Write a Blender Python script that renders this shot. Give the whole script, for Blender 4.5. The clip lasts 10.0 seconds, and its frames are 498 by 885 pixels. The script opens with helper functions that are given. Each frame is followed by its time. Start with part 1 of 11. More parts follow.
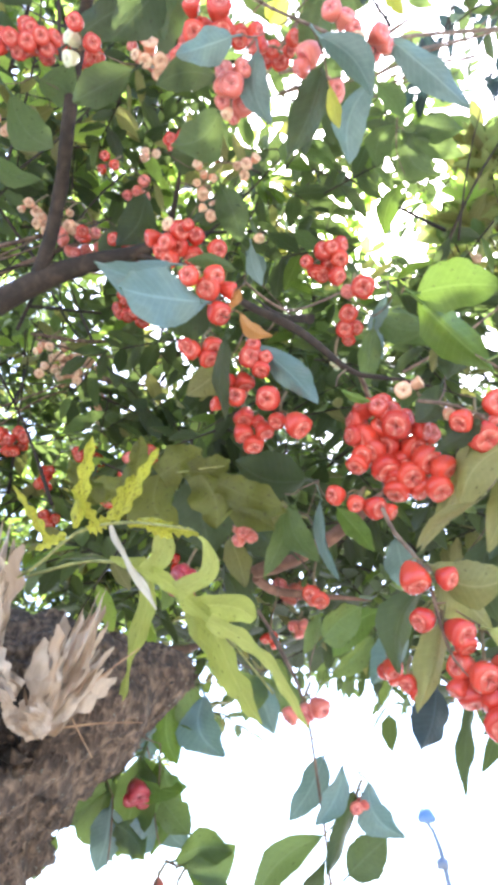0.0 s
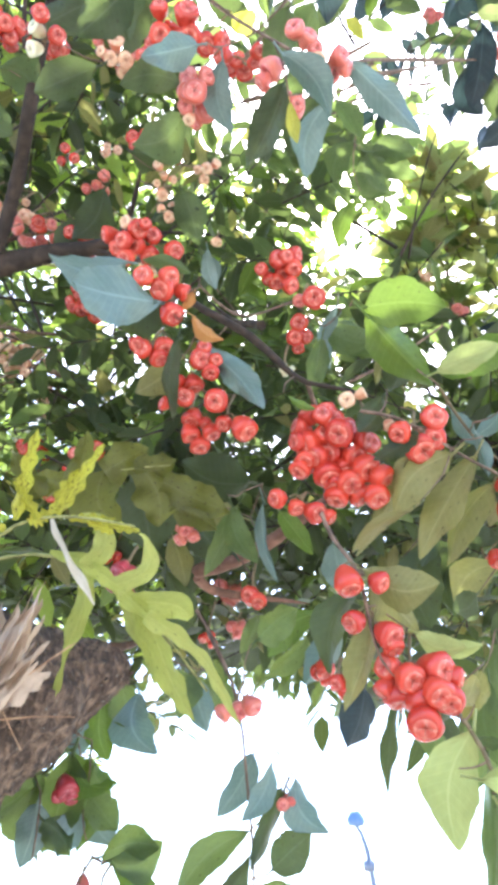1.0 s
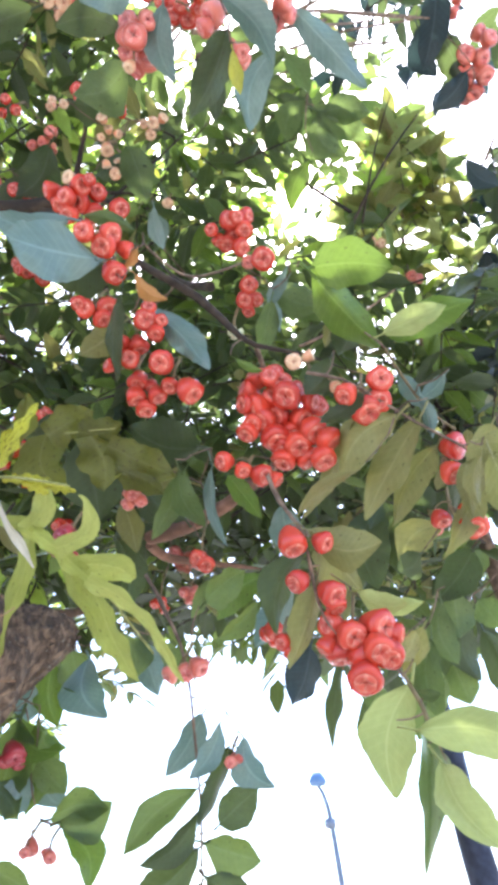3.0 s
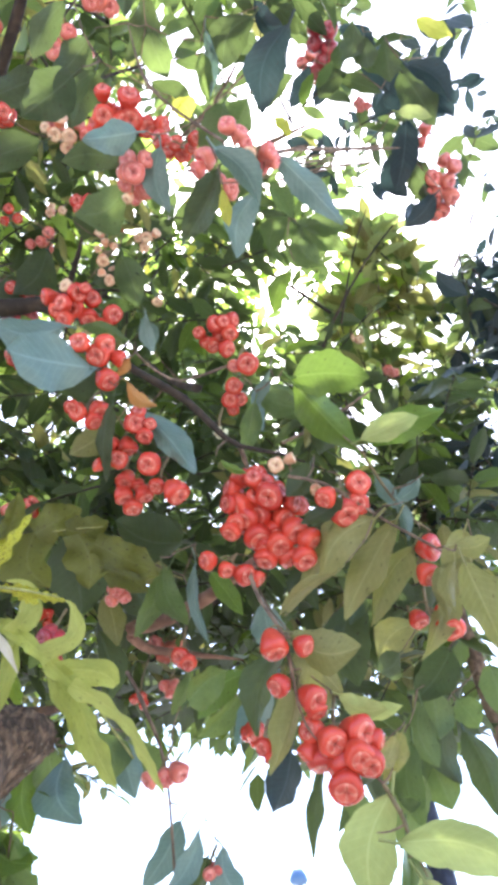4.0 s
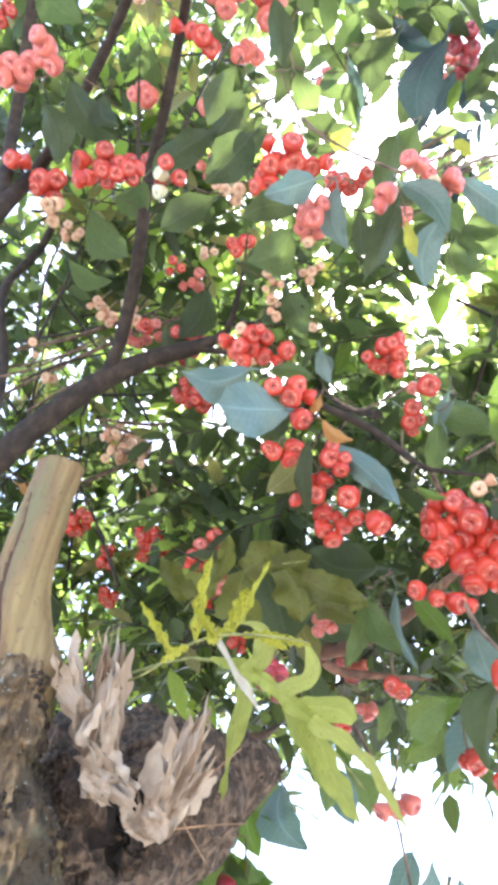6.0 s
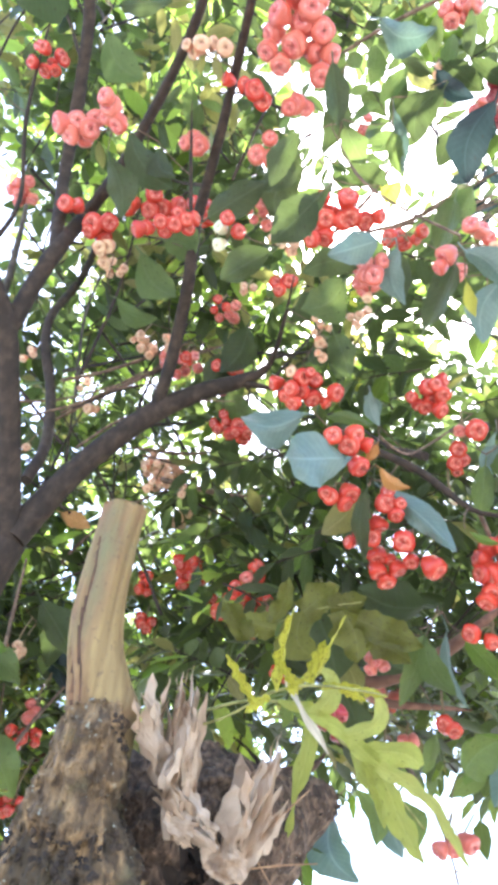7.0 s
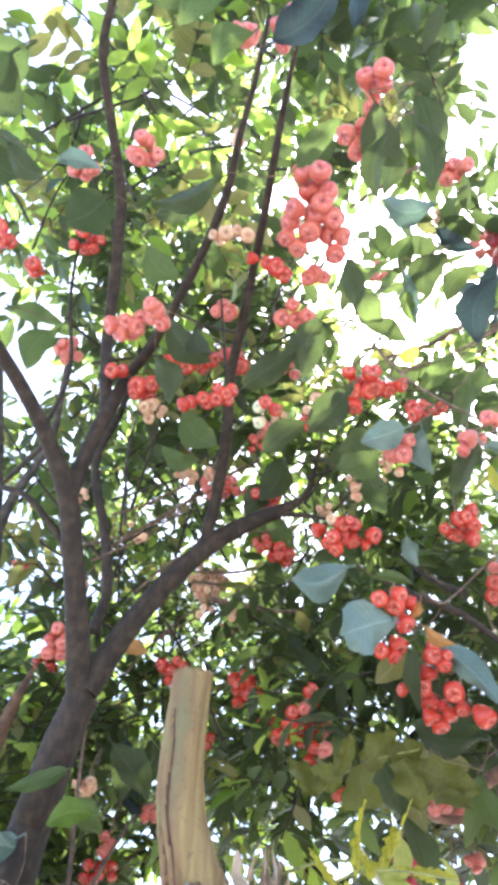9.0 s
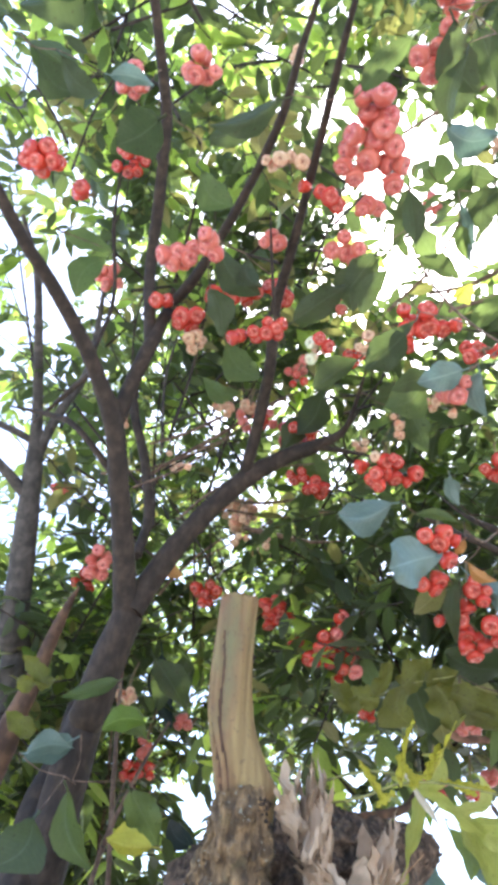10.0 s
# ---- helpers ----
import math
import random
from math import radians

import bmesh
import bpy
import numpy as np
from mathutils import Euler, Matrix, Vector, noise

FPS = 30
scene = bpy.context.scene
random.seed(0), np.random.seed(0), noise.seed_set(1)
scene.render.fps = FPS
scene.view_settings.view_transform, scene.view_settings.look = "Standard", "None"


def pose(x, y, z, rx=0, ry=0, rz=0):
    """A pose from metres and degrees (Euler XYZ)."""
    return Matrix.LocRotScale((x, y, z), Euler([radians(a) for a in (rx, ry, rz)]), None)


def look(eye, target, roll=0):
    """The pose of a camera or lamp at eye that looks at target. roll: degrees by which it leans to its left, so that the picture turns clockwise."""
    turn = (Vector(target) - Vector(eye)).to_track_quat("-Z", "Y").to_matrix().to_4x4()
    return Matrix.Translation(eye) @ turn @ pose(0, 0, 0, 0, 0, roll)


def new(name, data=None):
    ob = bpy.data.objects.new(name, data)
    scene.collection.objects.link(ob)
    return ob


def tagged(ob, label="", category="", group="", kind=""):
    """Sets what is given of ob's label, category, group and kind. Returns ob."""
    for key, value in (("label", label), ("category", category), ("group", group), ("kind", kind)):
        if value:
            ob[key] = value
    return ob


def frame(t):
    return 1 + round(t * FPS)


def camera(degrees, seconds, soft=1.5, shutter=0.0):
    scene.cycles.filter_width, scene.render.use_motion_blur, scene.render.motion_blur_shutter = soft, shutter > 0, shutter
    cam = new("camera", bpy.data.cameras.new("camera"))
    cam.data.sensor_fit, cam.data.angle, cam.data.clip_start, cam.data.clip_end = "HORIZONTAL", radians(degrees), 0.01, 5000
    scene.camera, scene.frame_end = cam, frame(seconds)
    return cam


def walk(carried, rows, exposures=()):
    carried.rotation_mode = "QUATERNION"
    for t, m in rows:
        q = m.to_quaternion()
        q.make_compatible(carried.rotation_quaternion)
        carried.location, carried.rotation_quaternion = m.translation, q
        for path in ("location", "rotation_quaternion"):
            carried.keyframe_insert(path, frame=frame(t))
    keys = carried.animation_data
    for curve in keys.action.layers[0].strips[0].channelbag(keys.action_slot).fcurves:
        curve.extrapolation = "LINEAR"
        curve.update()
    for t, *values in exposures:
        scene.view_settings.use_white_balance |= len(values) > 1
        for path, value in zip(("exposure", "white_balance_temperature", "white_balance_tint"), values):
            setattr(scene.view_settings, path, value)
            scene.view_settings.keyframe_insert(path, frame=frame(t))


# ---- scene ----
cam = camera(43.3, 10.0, 4.9)
PATH = [
    (0, (0.044, 0.124, 1.701), (-0.018, 1.611, 3.036), 1.91),
    (0.5, (0.037, 0.108, 1.693), (0.068, 1.599, 3.026), 1.39),
    (1, (0.050, 0.111, 1.689), (0.147, 1.589, 3.032), 0.57),
    (1.5, (0.052, 0.108, 1.691), (0.190, 1.633, 2.978), 0.05),
    (2, (0.068, 0.134, 1.673), (0.256, 1.700, 2.904), -1.17),
    (2.2, (0.074, 0.143, 1.663), (0.275, 1.713, 2.886), -1.71),
    (3.3, (0.082, 0.113, 1.687), (0.311, 1.602, 3.002), -3.06),
    (3.5, (0.085, 0.102, 1.685), (0.349, 1.557, 3.031), -3.71),
    (4, (0.068, 0.065, 1.691), (0.327, 1.429, 3.130), -3.61),
    (4.5, (0.047, 0.066, 1.705), (0.174, 1.443, 3.150), -1.30),
    (5, (0.012, 0.064, 1.695), (0.052, 1.444, 3.142), -0.66),
    (5.5, (-0.032, 0.046, 1.702), (-0.120, 1.435, 3.139), 1.74),
    (5.7, (-0.041, 0.038, 1.707), (-0.147, 1.408, 3.160), 2.32),
    (6.8, (-0.112, -0.030, 1.717), (-0.273, 1.338, 3.167), 3.93),
    (7, (-0.138, -0.053, 1.721), (-0.283, 1.296, 3.191), 3.89),
    (7.5, (-0.165, -0.123, 1.726), (-0.345, 1.147, 3.259), 3.61),
    (8, (-0.136, -0.199, 1.748), (-0.337, 1.108, 3.249), 4.15),
    (8.5, (-0.122, -0.262, 1.761), (-0.389, 1.019, 3.273), 5.16),
    (9, (-0.161, -0.306, 1.782), (-0.372, 0.926, 3.343), 2.10),
    (9.5, (-0.211, -0.378, 1.778), (-0.381, 0.834, 3.360), 2.04),
    (10, (-0.235, -0.335, 1.777), (-0.501, 1.060, 3.186), 4.69),
]
walk(cam, [(t, look(eye, target, roll)) for t, eye, target, roll in PATH], exposures=[(0, 2.58, 5700, 11), (2, 2.57, 5700, 11), (3.5, 2.235, 5700, 11), (4.5, 2.24, 5700, 11), (5.5, 2.58, 5700, 11), (7, 2.62, 5700, 11), (8, 2.53, 5700, 11), (9.0, 2.35, 5700, 11), (9.5, 2.215, 5700, 11), (10, 2.115, 5700, 11)])
SUN_UP, SUN_AZ, SUN, SKY = 62.0, 14.0, 3.75, 0.15

# world, sun and exposure
world = bpy.data.worlds.new("sky")
scene.world = world
world.use_nodes = True
wn = world.node_tree
sky = wn.nodes.new("ShaderNodeTexSky")
sky.sky_type, sky.sun_disc = "NISHITA", False
sky.sun_elevation, sky.sun_rotation = radians(SUN_UP), radians(SUN_AZ)
sky.air_density, sky.dust_density, sky.ozone_density = 1.0, 2.2, 0.8
wn.nodes["Background"].inputs["Strength"].default_value = SKY
wn.links.new(sky.outputs["Color"], wn.nodes["Background"].inputs["Color"])
lamp = bpy.data.lights.new("sun", "SUN")
lamp.energy, lamp.angle, lamp.color = SUN, radians(2.0), (1.0, 0.97, 0.90)
sun = new("sun", lamp)
sun_way = Vector((math.sin(radians(SUN_AZ)) * math.cos(radians(SUN_UP)), math.cos(radians(SUN_AZ)) * math.cos(radians(SUN_UP)), math.sin(radians(SUN_UP))))
sun.matrix_world = look(sun_way * 40, (0, 0, 0))


# ---- materials ----
def material(name):
    m = bpy.data.materials.new(name)
    m.use_nodes = True
    return m, m.node_tree.nodes, m.node_tree.links, m.node_tree.nodes["Principled BSDF"]


def math_node(nodes, links, op, a, b=0.0, c=0.0):
    n = nodes.new("ShaderNodeMath")
    n.operation = op
    for i, v in enumerate((a, b, c)):
        if isinstance(v, (int, float)):
            n.inputs[i].default_value = v
        else:
            links.new(v, n.inputs[i])
    return n.outputs[0]


def mix_colour(nodes, links, f, a, b, blend="MIX"):
    n = nodes.new("ShaderNodeMix")
    n.data_type, n.blend_type = "RGBA", blend
    for i, v in ((0, f), (6, a), (7, b)):
        if isinstance(v, (int, float, tuple)):
            n.inputs[i].default_value = v if not isinstance(v, tuple) else (*v, 1.0)
        else:
            links.new(v, n.inputs[i])
    return n.outputs[2]


def ramp(nodes, links, f, *stops):
    n = nodes.new("ShaderNodeValToRGB")
    for i, (p, c) in enumerate(stops):
        e = n.color_ramp.elements[i] if i < 2 else n.color_ramp.elements.new(p)
        e.position, e.color = p, (*c, 1.0)
    links.new(f, n.inputs[0])
    return n.outputs[0]


def noise_tex(nodes, links, scale, detail=4.0, coord="Object", stretch=None):
    tc = nodes.new("ShaderNodeTexCoord")
    out = tc.outputs[coord]
    if stretch:
        mp = nodes.new("ShaderNodeMapping")
        mp.inputs["Scale"].default_value = stretch
        links.new(out, mp.inputs["Vector"])
        out = mp.outputs[0]
    n = nodes.new("ShaderNodeTexNoise")
    n.inputs["Scale"].default_value, n.inputs["Detail"].default_value = scale, detail
    links.new(out, n.inputs["Vector"])
    return n.outputs["Fac"]


def bump(nodes, links, height, strength, distance, bsdf):
    n = nodes.new("ShaderNodeBump")
    n.inputs["Strength"].default_value, n.inputs["Distance"].default_value = strength, distance
    links.new(height, n.inputs["Height"])
    links.new(n.outputs[0], bsdf.inputs["Normal"])


def chance(nodes, links):
    """A number from 0 to 1 that differs from piece to piece."""
    a, b = nodes.new("ShaderNodeObjectInfo"), nodes.new("ShaderNodeNewGeometry")
    s = math_node(nodes, links, "ADD", a.outputs["Random"], b.outputs["Random Per Island"])
    return math_node(nodes, links, "FRACT", s)


def leaf_material(name, low, high, glow, pass_through, rough=0.38, spots=0.0, gloss=0.32):
    m, N, L, B = material(name)
    r = chance(N, L)
    base = mix_colour(N, L, r, low, high)
    uv = N.new("ShaderNodeUVMap")
    sep = N.new("ShaderNodeSeparateXYZ")
    L.new(uv.outputs[0], sep.inputs[0])
    u = math_node(N, L, "ABSOLUTE", math_node(N, L, "SUBTRACT", sep.outputs[0], 0.5))
    rib = math_node(N, L, "LESS_THAN", u, 0.022)
    side = math_node(N, L, "SINE", math_node(N, L, "MULTIPLY", math_node(N, L, "SUBTRACT", sep.outputs[1], math_node(N, L, "MULTIPLY", u, 0.35)), 72.0))
    side = math_node(N, L, "POWER", math_node(N, L, "MAXIMUM", side, 0.0), 9.0)
    vein = math_node(N, L, "MAXIMUM", rib, math_node(N, L, "MULTIPLY", side, 0.35))
    stain = noise_tex(N, L, 9.0, 5.0, "UV")
    base = mix_colour(N, L, math_node(N, L, "MULTIPLY", stain, 0.55), base, tuple(c * 0.45 for c in low))
    base = mix_colour(N, L, math_node(N, L, "MULTIPLY", vein, 0.38), base, tuple(min(1, c * 1.5 + 0.05) for c in high))
    specks = noise_tex(N, L, 15.0, 3.0, "UV")
    holes = math_node(N, L, "GREATER_THAN", specks, 0.69 - spots)
    base = mix_colour(N, L, math_node(N, L, "MULTIPLY", holes, 0.75), base, (0.06, 0.035, 0.015))
    L.new(base, B.inputs["Base Color"])
    B.inputs["Roughness"].default_value = rough
    B.inputs["Specular IOR Level"].default_value = gloss
    bump(N, L, math_node(N, L, "ADD", math_node(N, L, "MULTIPLY", vein, -0.6), stain), 0.35, 0.003, B)
    T = N.new("ShaderNodeBsdfTranslucent")
    through_colour = mix_colour(N, L, math_node(N, L, "MULTIPLY", vein, 0.2), mix_colour(N, L, math_node(N, L, "MULTIPLY", stain, 0.5), glow, tuple(c * 0.5 for c in glow)), tuple(c * 0.4 for c in glow))
    through_colour = mix_colour(N, L, math_node(N, L, "MULTIPLY", holes, 0.8), through_colour, (0.03, 0.02, 0.01))
    L.new(through_colour, T.inputs["Color"])
    M = N.new("ShaderNodeMixShader")
    M.inputs[0].default_value = pass_through
    L.new(B.outputs[0], M.inputs[1])
    L.new(T.outputs[0], M.inputs[2])
    L.new(M.outputs[0], N["Material Output"].inputs["Surface"])
    return m


LEAF = {
    # waxy leaves; the sky's sheen on them is put into the grey-blue base
    "blue": leaf_material("leaf_waxy_sheen", (0.115, 0.165, 0.138), (0.185, 0.25, 0.215), (0.18, 0.28, 0.17), 0.25, 0.32, -0.06, 0.6),
    # deep green; also puts shade into the colour of inner leaves
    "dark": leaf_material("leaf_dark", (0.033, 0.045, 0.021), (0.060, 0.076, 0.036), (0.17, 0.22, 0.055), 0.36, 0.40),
    # leaves dark against the sky: silhouette and haze put into the colour
    "navy": leaf_material("leaf_silhouette", (0.018, 0.028, 0.032), (0.034, 0.050, 0.056), (0.05, 0.085, 0.07), 0.25, 0.42),
    "mid": leaf_material("leaf_green", (0.053, 0.080, 0.030), (0.102, 0.136, 0.054), (0.28, 0.36, 0.085), 0.45, 0.36),
    "fresh": leaf_material("leaf_fresh", (0.095, 0.155, 0.022), (0.15, 0.220, 0.036), (0.20, 0.29, 0.035), 0.28, 0.36),
    "olive": leaf_material("leaf_olive", (0.165, 0.152, 0.056), (0.31, 0.28, 0.112), (0.40, 0.38, 0.09), 0.36, 0.40),
    "pale": leaf_material("leaf_pale", (0.31, 0.34, 0.12), (0.45, 0.46, 0.18), (0.53, 0.58, 0.17), 0.45, 0.42, -0.08),
    "yellow": leaf_material("leaf_yellow", (0.45, 0.42, 0.05), (0.55, 0.52, 0.10), (0.65, 0.62, 0.08), 0.45, 0.45),
    "orange": leaf_material("leaf_orange", (0.50, 0.24, 0.07), (0.60, 0.34, 0.14), (0.6, 0.28, 0.08), 0.35, 0.45),
    # sunlit copy of the leaf: the sun is put into its colour
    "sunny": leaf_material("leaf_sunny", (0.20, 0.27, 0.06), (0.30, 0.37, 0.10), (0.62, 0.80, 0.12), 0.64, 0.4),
    "dry": leaf_material("fern_dry", (0.66, 0.58, 0.44), (0.80, 0.73, 0.60), (0.70, 0.60, 0.42), 0.40, 0.6, -0.05),
    "fern": leaf_material("fern_green", (0.37, 0.40, 0.09), (0.52, 0.53, 0.16), (0.66, 0.70, 0.15), 0.50, 0.45),
    "ferny": leaf_material("fern_yellow", (0.42, 0.40, 0.035), (0.54, 0.50, 0.06), (0.66, 0.62, 0.05), 0.42, 0.45, 0.10),
    # fronds behind the bright one: their shade is put into a darker colour
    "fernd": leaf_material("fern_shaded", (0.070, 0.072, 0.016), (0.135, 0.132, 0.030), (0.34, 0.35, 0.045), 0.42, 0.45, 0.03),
}


def fruit_material(name, low, high, tip, rough, deep=0.86):
    m, N, L, B = material(name)
    uv = N.new("ShaderNodeUVMap")
    sep = N.new("ShaderNodeSeparateXYZ")
    L.new(uv.outputs[0], sep.inputs[0])
    body = mix_colour(N, L, chance(N, L), low, high)
    streak = noise_tex(N, L, 5.0, 5.0, "UV", (9.0, 1.0, 1.0))
    body = mix_colour(N, L, math_node(N, L, "MULTIPLY", streak, 0.14), body, tuple(min(1, c * 1.12 + 0.05) for c in high))
    end = math_node(N, L, "POWER", math_node(N, L, "SUBTRACT", 1.0, sep.outputs[1]), 3.0)
    body = mix_colour(N, L, math_node(N, L, "MULTIPLY", end, 0.35), body, tip)
    # light shining through the rim is put in as a paler band
    rim = math_node(N, L, "POWER", math_node(N, L, "MAXIMUM", math_node(N, L, "SUBTRACT", 1.0, math_node(N, L, "MULTIPLY", math_node(N, L, "ABSOLUTE", math_node(N, L, "SUBTRACT", sep.outputs[1], 0.70)), 13.0)), 0.0), 1.5)
    body = mix_colour(N, L, math_node(N, L, "MULTIPLY", rim, 0.1), body, tuple(min(1.0, c * 1.1 + 0.08) for c in tip))
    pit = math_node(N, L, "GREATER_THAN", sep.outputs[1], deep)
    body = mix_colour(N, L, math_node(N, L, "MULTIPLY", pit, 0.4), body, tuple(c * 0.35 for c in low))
    if deep > 1:  # the glint through the calyx lobes' thin edges is put in as pale colour
        side = math_node(N, L, "MULTIPLY", math_node(N, L, "ABSOLUTE", math_node(N, L, "SUBTRACT", sep.outputs[0], 0.5)), 2.0)
        body = mix_colour(N, L, math_node(N, L, "MULTIPLY", math_node(N, L, "POWER", side, 5.0), 0.6), body, tuple(min(1.0, c * 1.1 + 0.12) for c in tip))
    L.new(body, B.inputs["Base Color"])
    B.inputs["Roughness"].default_value = rough
    B.inputs["Subsurface Weight"].default_value = 0.15
    B.inputs["Subsurface Radius"].default_value = (1.0, 0.35, 0.25)
    B.inputs["Subsurface Scale"].default_value = 0.012
    B.inputs["Coat Weight"].default_value = 0.08
    B.inputs["Coat Roughness"].default_value = 0.12
    bump(N, L, noise_tex(N, L, 14.0, 3.0, "UV"), 0.12, 0.002, B)
    return m


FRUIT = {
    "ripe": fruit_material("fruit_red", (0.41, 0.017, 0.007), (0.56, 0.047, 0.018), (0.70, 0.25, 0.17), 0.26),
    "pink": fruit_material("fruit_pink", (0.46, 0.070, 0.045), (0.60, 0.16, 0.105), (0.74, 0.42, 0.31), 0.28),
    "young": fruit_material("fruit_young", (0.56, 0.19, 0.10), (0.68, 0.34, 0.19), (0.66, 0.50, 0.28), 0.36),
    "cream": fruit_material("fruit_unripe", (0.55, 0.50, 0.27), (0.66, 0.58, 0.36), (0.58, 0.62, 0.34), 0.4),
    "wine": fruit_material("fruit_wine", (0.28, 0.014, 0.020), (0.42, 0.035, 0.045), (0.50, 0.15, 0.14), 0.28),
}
CALYX = {
    "ripe": fruit_material("calyx_red", (0.42, 0.025, 0.015), (0.56, 0.075, 0.042), (0.72, 0.32, 0.21), 0.4, 2.0),
    "pink": fruit_material("calyx_pink", (0.52, 0.08, 0.07), (0.66, 0.18, 0.14), (0.7, 0.35, 0.3), 0.4, 2.0),
    "young": fruit_material("calyx_young", (0.58, 0.30, 0.17), (0.68, 0.44, 0.26), (0.7, 0.55, 0.35), 0.45, 2.0),
    "cream": fruit_material("calyx_unripe", (0.60, 0.58, 0.36), (0.7, 0.66, 0.45), (0.6, 0.6, 0.4), 0.45, 2.0),
    "wine": fruit_material("calyx_wine", (0.34, 0.03, 0.05), (0.42, 0.07, 0.08), (0.5, 0.2, 0.2), 0.4, 2.0),
}


def bark_material(name, dark, light, grain, relief, lichen=0.0, stretch=0.45, moss=0.0):
    m, N, L, B = material(name)
    big = noise_tex(N, L, grain * 0.22, 6.0)
    fine = noise_tex(N, L, grain, 8.0, "Object", (1.0, 1.0, stretch))
    c = ramp(N, L, fine, (0.38, dark), (0.64, light))
    patch = noise_tex(N, L, grain * 0.5, 3.0)
    c = mix_colour(N, L, ramp(N, L, patch, (0.46, (0, 0, 0)), (0.60, (0.7, 0.7, 0.7))), c, tuple(x * 0.45 for x in dark))
    if moss:
        damp = noise_tex(N, L, grain * 0.16, 7.0, "Object", (1.0, 1.0, 0.6))
        c = mix_colour(N, L, ramp(N, L, damp, (0.50 - moss, (0, 0, 0)), (0.56 - moss, (0.92, 0.92, 0.92))), c, (0.020, 0.018, 0.012))
        green = noise_tex(N, L, grain * 0.24, 5.0)
        c = mix_colour(N, L, ramp(N, L, green, (0.56, (0, 0, 0)), (0.68, (0.6, 0.6, 0.6))), c, (0.12, 0.12, 0.05))
    c = mix_colour(N, L, math_node(N, L, "MULTIPLY", big, 0.4), c, tuple(x * 0.6 for x in light))
    height = math_node(N, L, "ADD", fine, math_node(N, L, "MULTIPLY", big, 1.5))
    if lichen:
        spot = noise_tex(N, L, grain * 1.6, 7.0)
        on = math_node(N, L, "MULTIPLY", math_node(N, L, "GREATER_THAN", spot, 0.70 - lichen), math_node(N, L, "GREATER_THAN", big, 0.5))
        c = mix_colour(N, L, math_node(N, L, "MULTIPLY", on, 0.7), c, (0.36, 0.37, 0.29))
    L.new(c, B.inputs["Base Color"])
    B.inputs["Roughness"].default_value = 0.85
    bump(N, L, height, 1.0, relief, B)
    return m


BARK = {
    "trunk": bark_material("bark_rough", (0.055, 0.034, 0.023), (0.32, 0.205, 0.125), 105.0, 0.03, 0.03, 0.5, 0.0),
    "burl": bark_material("bark_mottled", (0.050, 0.029, 0.016), (0.44, 0.28, 0.13), 70.0, 0.03, 0.05, 0.35, 0.03),
    "limb": bark_material("bark_dark", (0.027, 0.017, 0.010), (0.064, 0.041, 0.025), 60.0, 0.004),
    "grey": bark_material("bark_grey", (0.055, 0.046, 0.038), (0.12, 0.10, 0.083), 50.0, 0.004),
    "brown": bark_material("bark_brown", (0.07, 0.035, 0.018), (0.19, 0.10, 0.05), 50.0, 0.004),
    "twig": bark_material("bark_twig", (0.12, 0.072, 0.046), (0.27, 0.175, 0.115), 90.0, 0.002),
    "pink": bark_material("bark_reddish", (0.19, 0.088, 0.052), (0.29, 0.145, 0.090), 40.0, 0.001),
    # bluish, as the haze over the leaning trunk is put into its colour
    "hazed": bark_material("bark_hazed", (0.034, 0.036, 0.058), (0.062, 0.066, 0.098), 40.0, 0.003),
    "wood": bark_material("cut_wood", (0.40, 0.20, 0.10), (0.60, 0.38, 0.20), 50.0, 0.002),
    "frond": bark_material("frond_green", (0.26, 0.25, 0.07), (0.38, 0.36, 0.12), 90.0, 0.001),
    "stalk": bark_material("stalk_green", (0.16, 0.12, 0.05), (0.26, 0.18, 0.09), 90.0, 0.001),
}


def stump_material():
    m, N, L, B = material("bare_wood")
    grain = noise_tex(N, L, 60.0, 7.0, "Object", (1.0, 1.0, 0.07))
    c = ramp(N, L, grain, (0.34, (0.195, 0.120, 0.044)), (0.64, (0.325, 0.225, 0.088)))
    red = noise_tex(N, L, 17.0, 4.0, "Object", (1.0, 1.0, 0.28))
    c = mix_colour(N, L, ramp(N, L, red, (0.50, (0, 0, 0)), (0.66, (0.75, 0.75, 0.75))), c, (0.20, 0.098, 0.048))
    moss = noise_tex(N, L, 9.0, 5.0, "Object", (1.3, 1.3, 0.5))
    c = mix_colour(N, L, ramp(N, L, moss, (0.52, (0, 0, 0)), (0.68, (0.7, 0.7, 0.7))), c, (0.165, 0.175, 0.075))
    speck = noise_tex(N, L, 130.0, 3.0)
    c = mix_colour(N, L, ramp(N, L, speck, (0.60, (0, 0, 0)), (0.70, (0.6, 0.6, 0.6))), c, (0.12, 0.075, 0.045))
    L.new(c, B.inputs["Base Color"])
    B.inputs["Roughness"].default_value = 0.8
    bump(N, L, math_node(N, L, "ADD", grain, math_node(N, L, "MULTIPLY", red, 0.8)), 0.9, 0.008, B)
    return m


BARK["stump"] = stump_material()


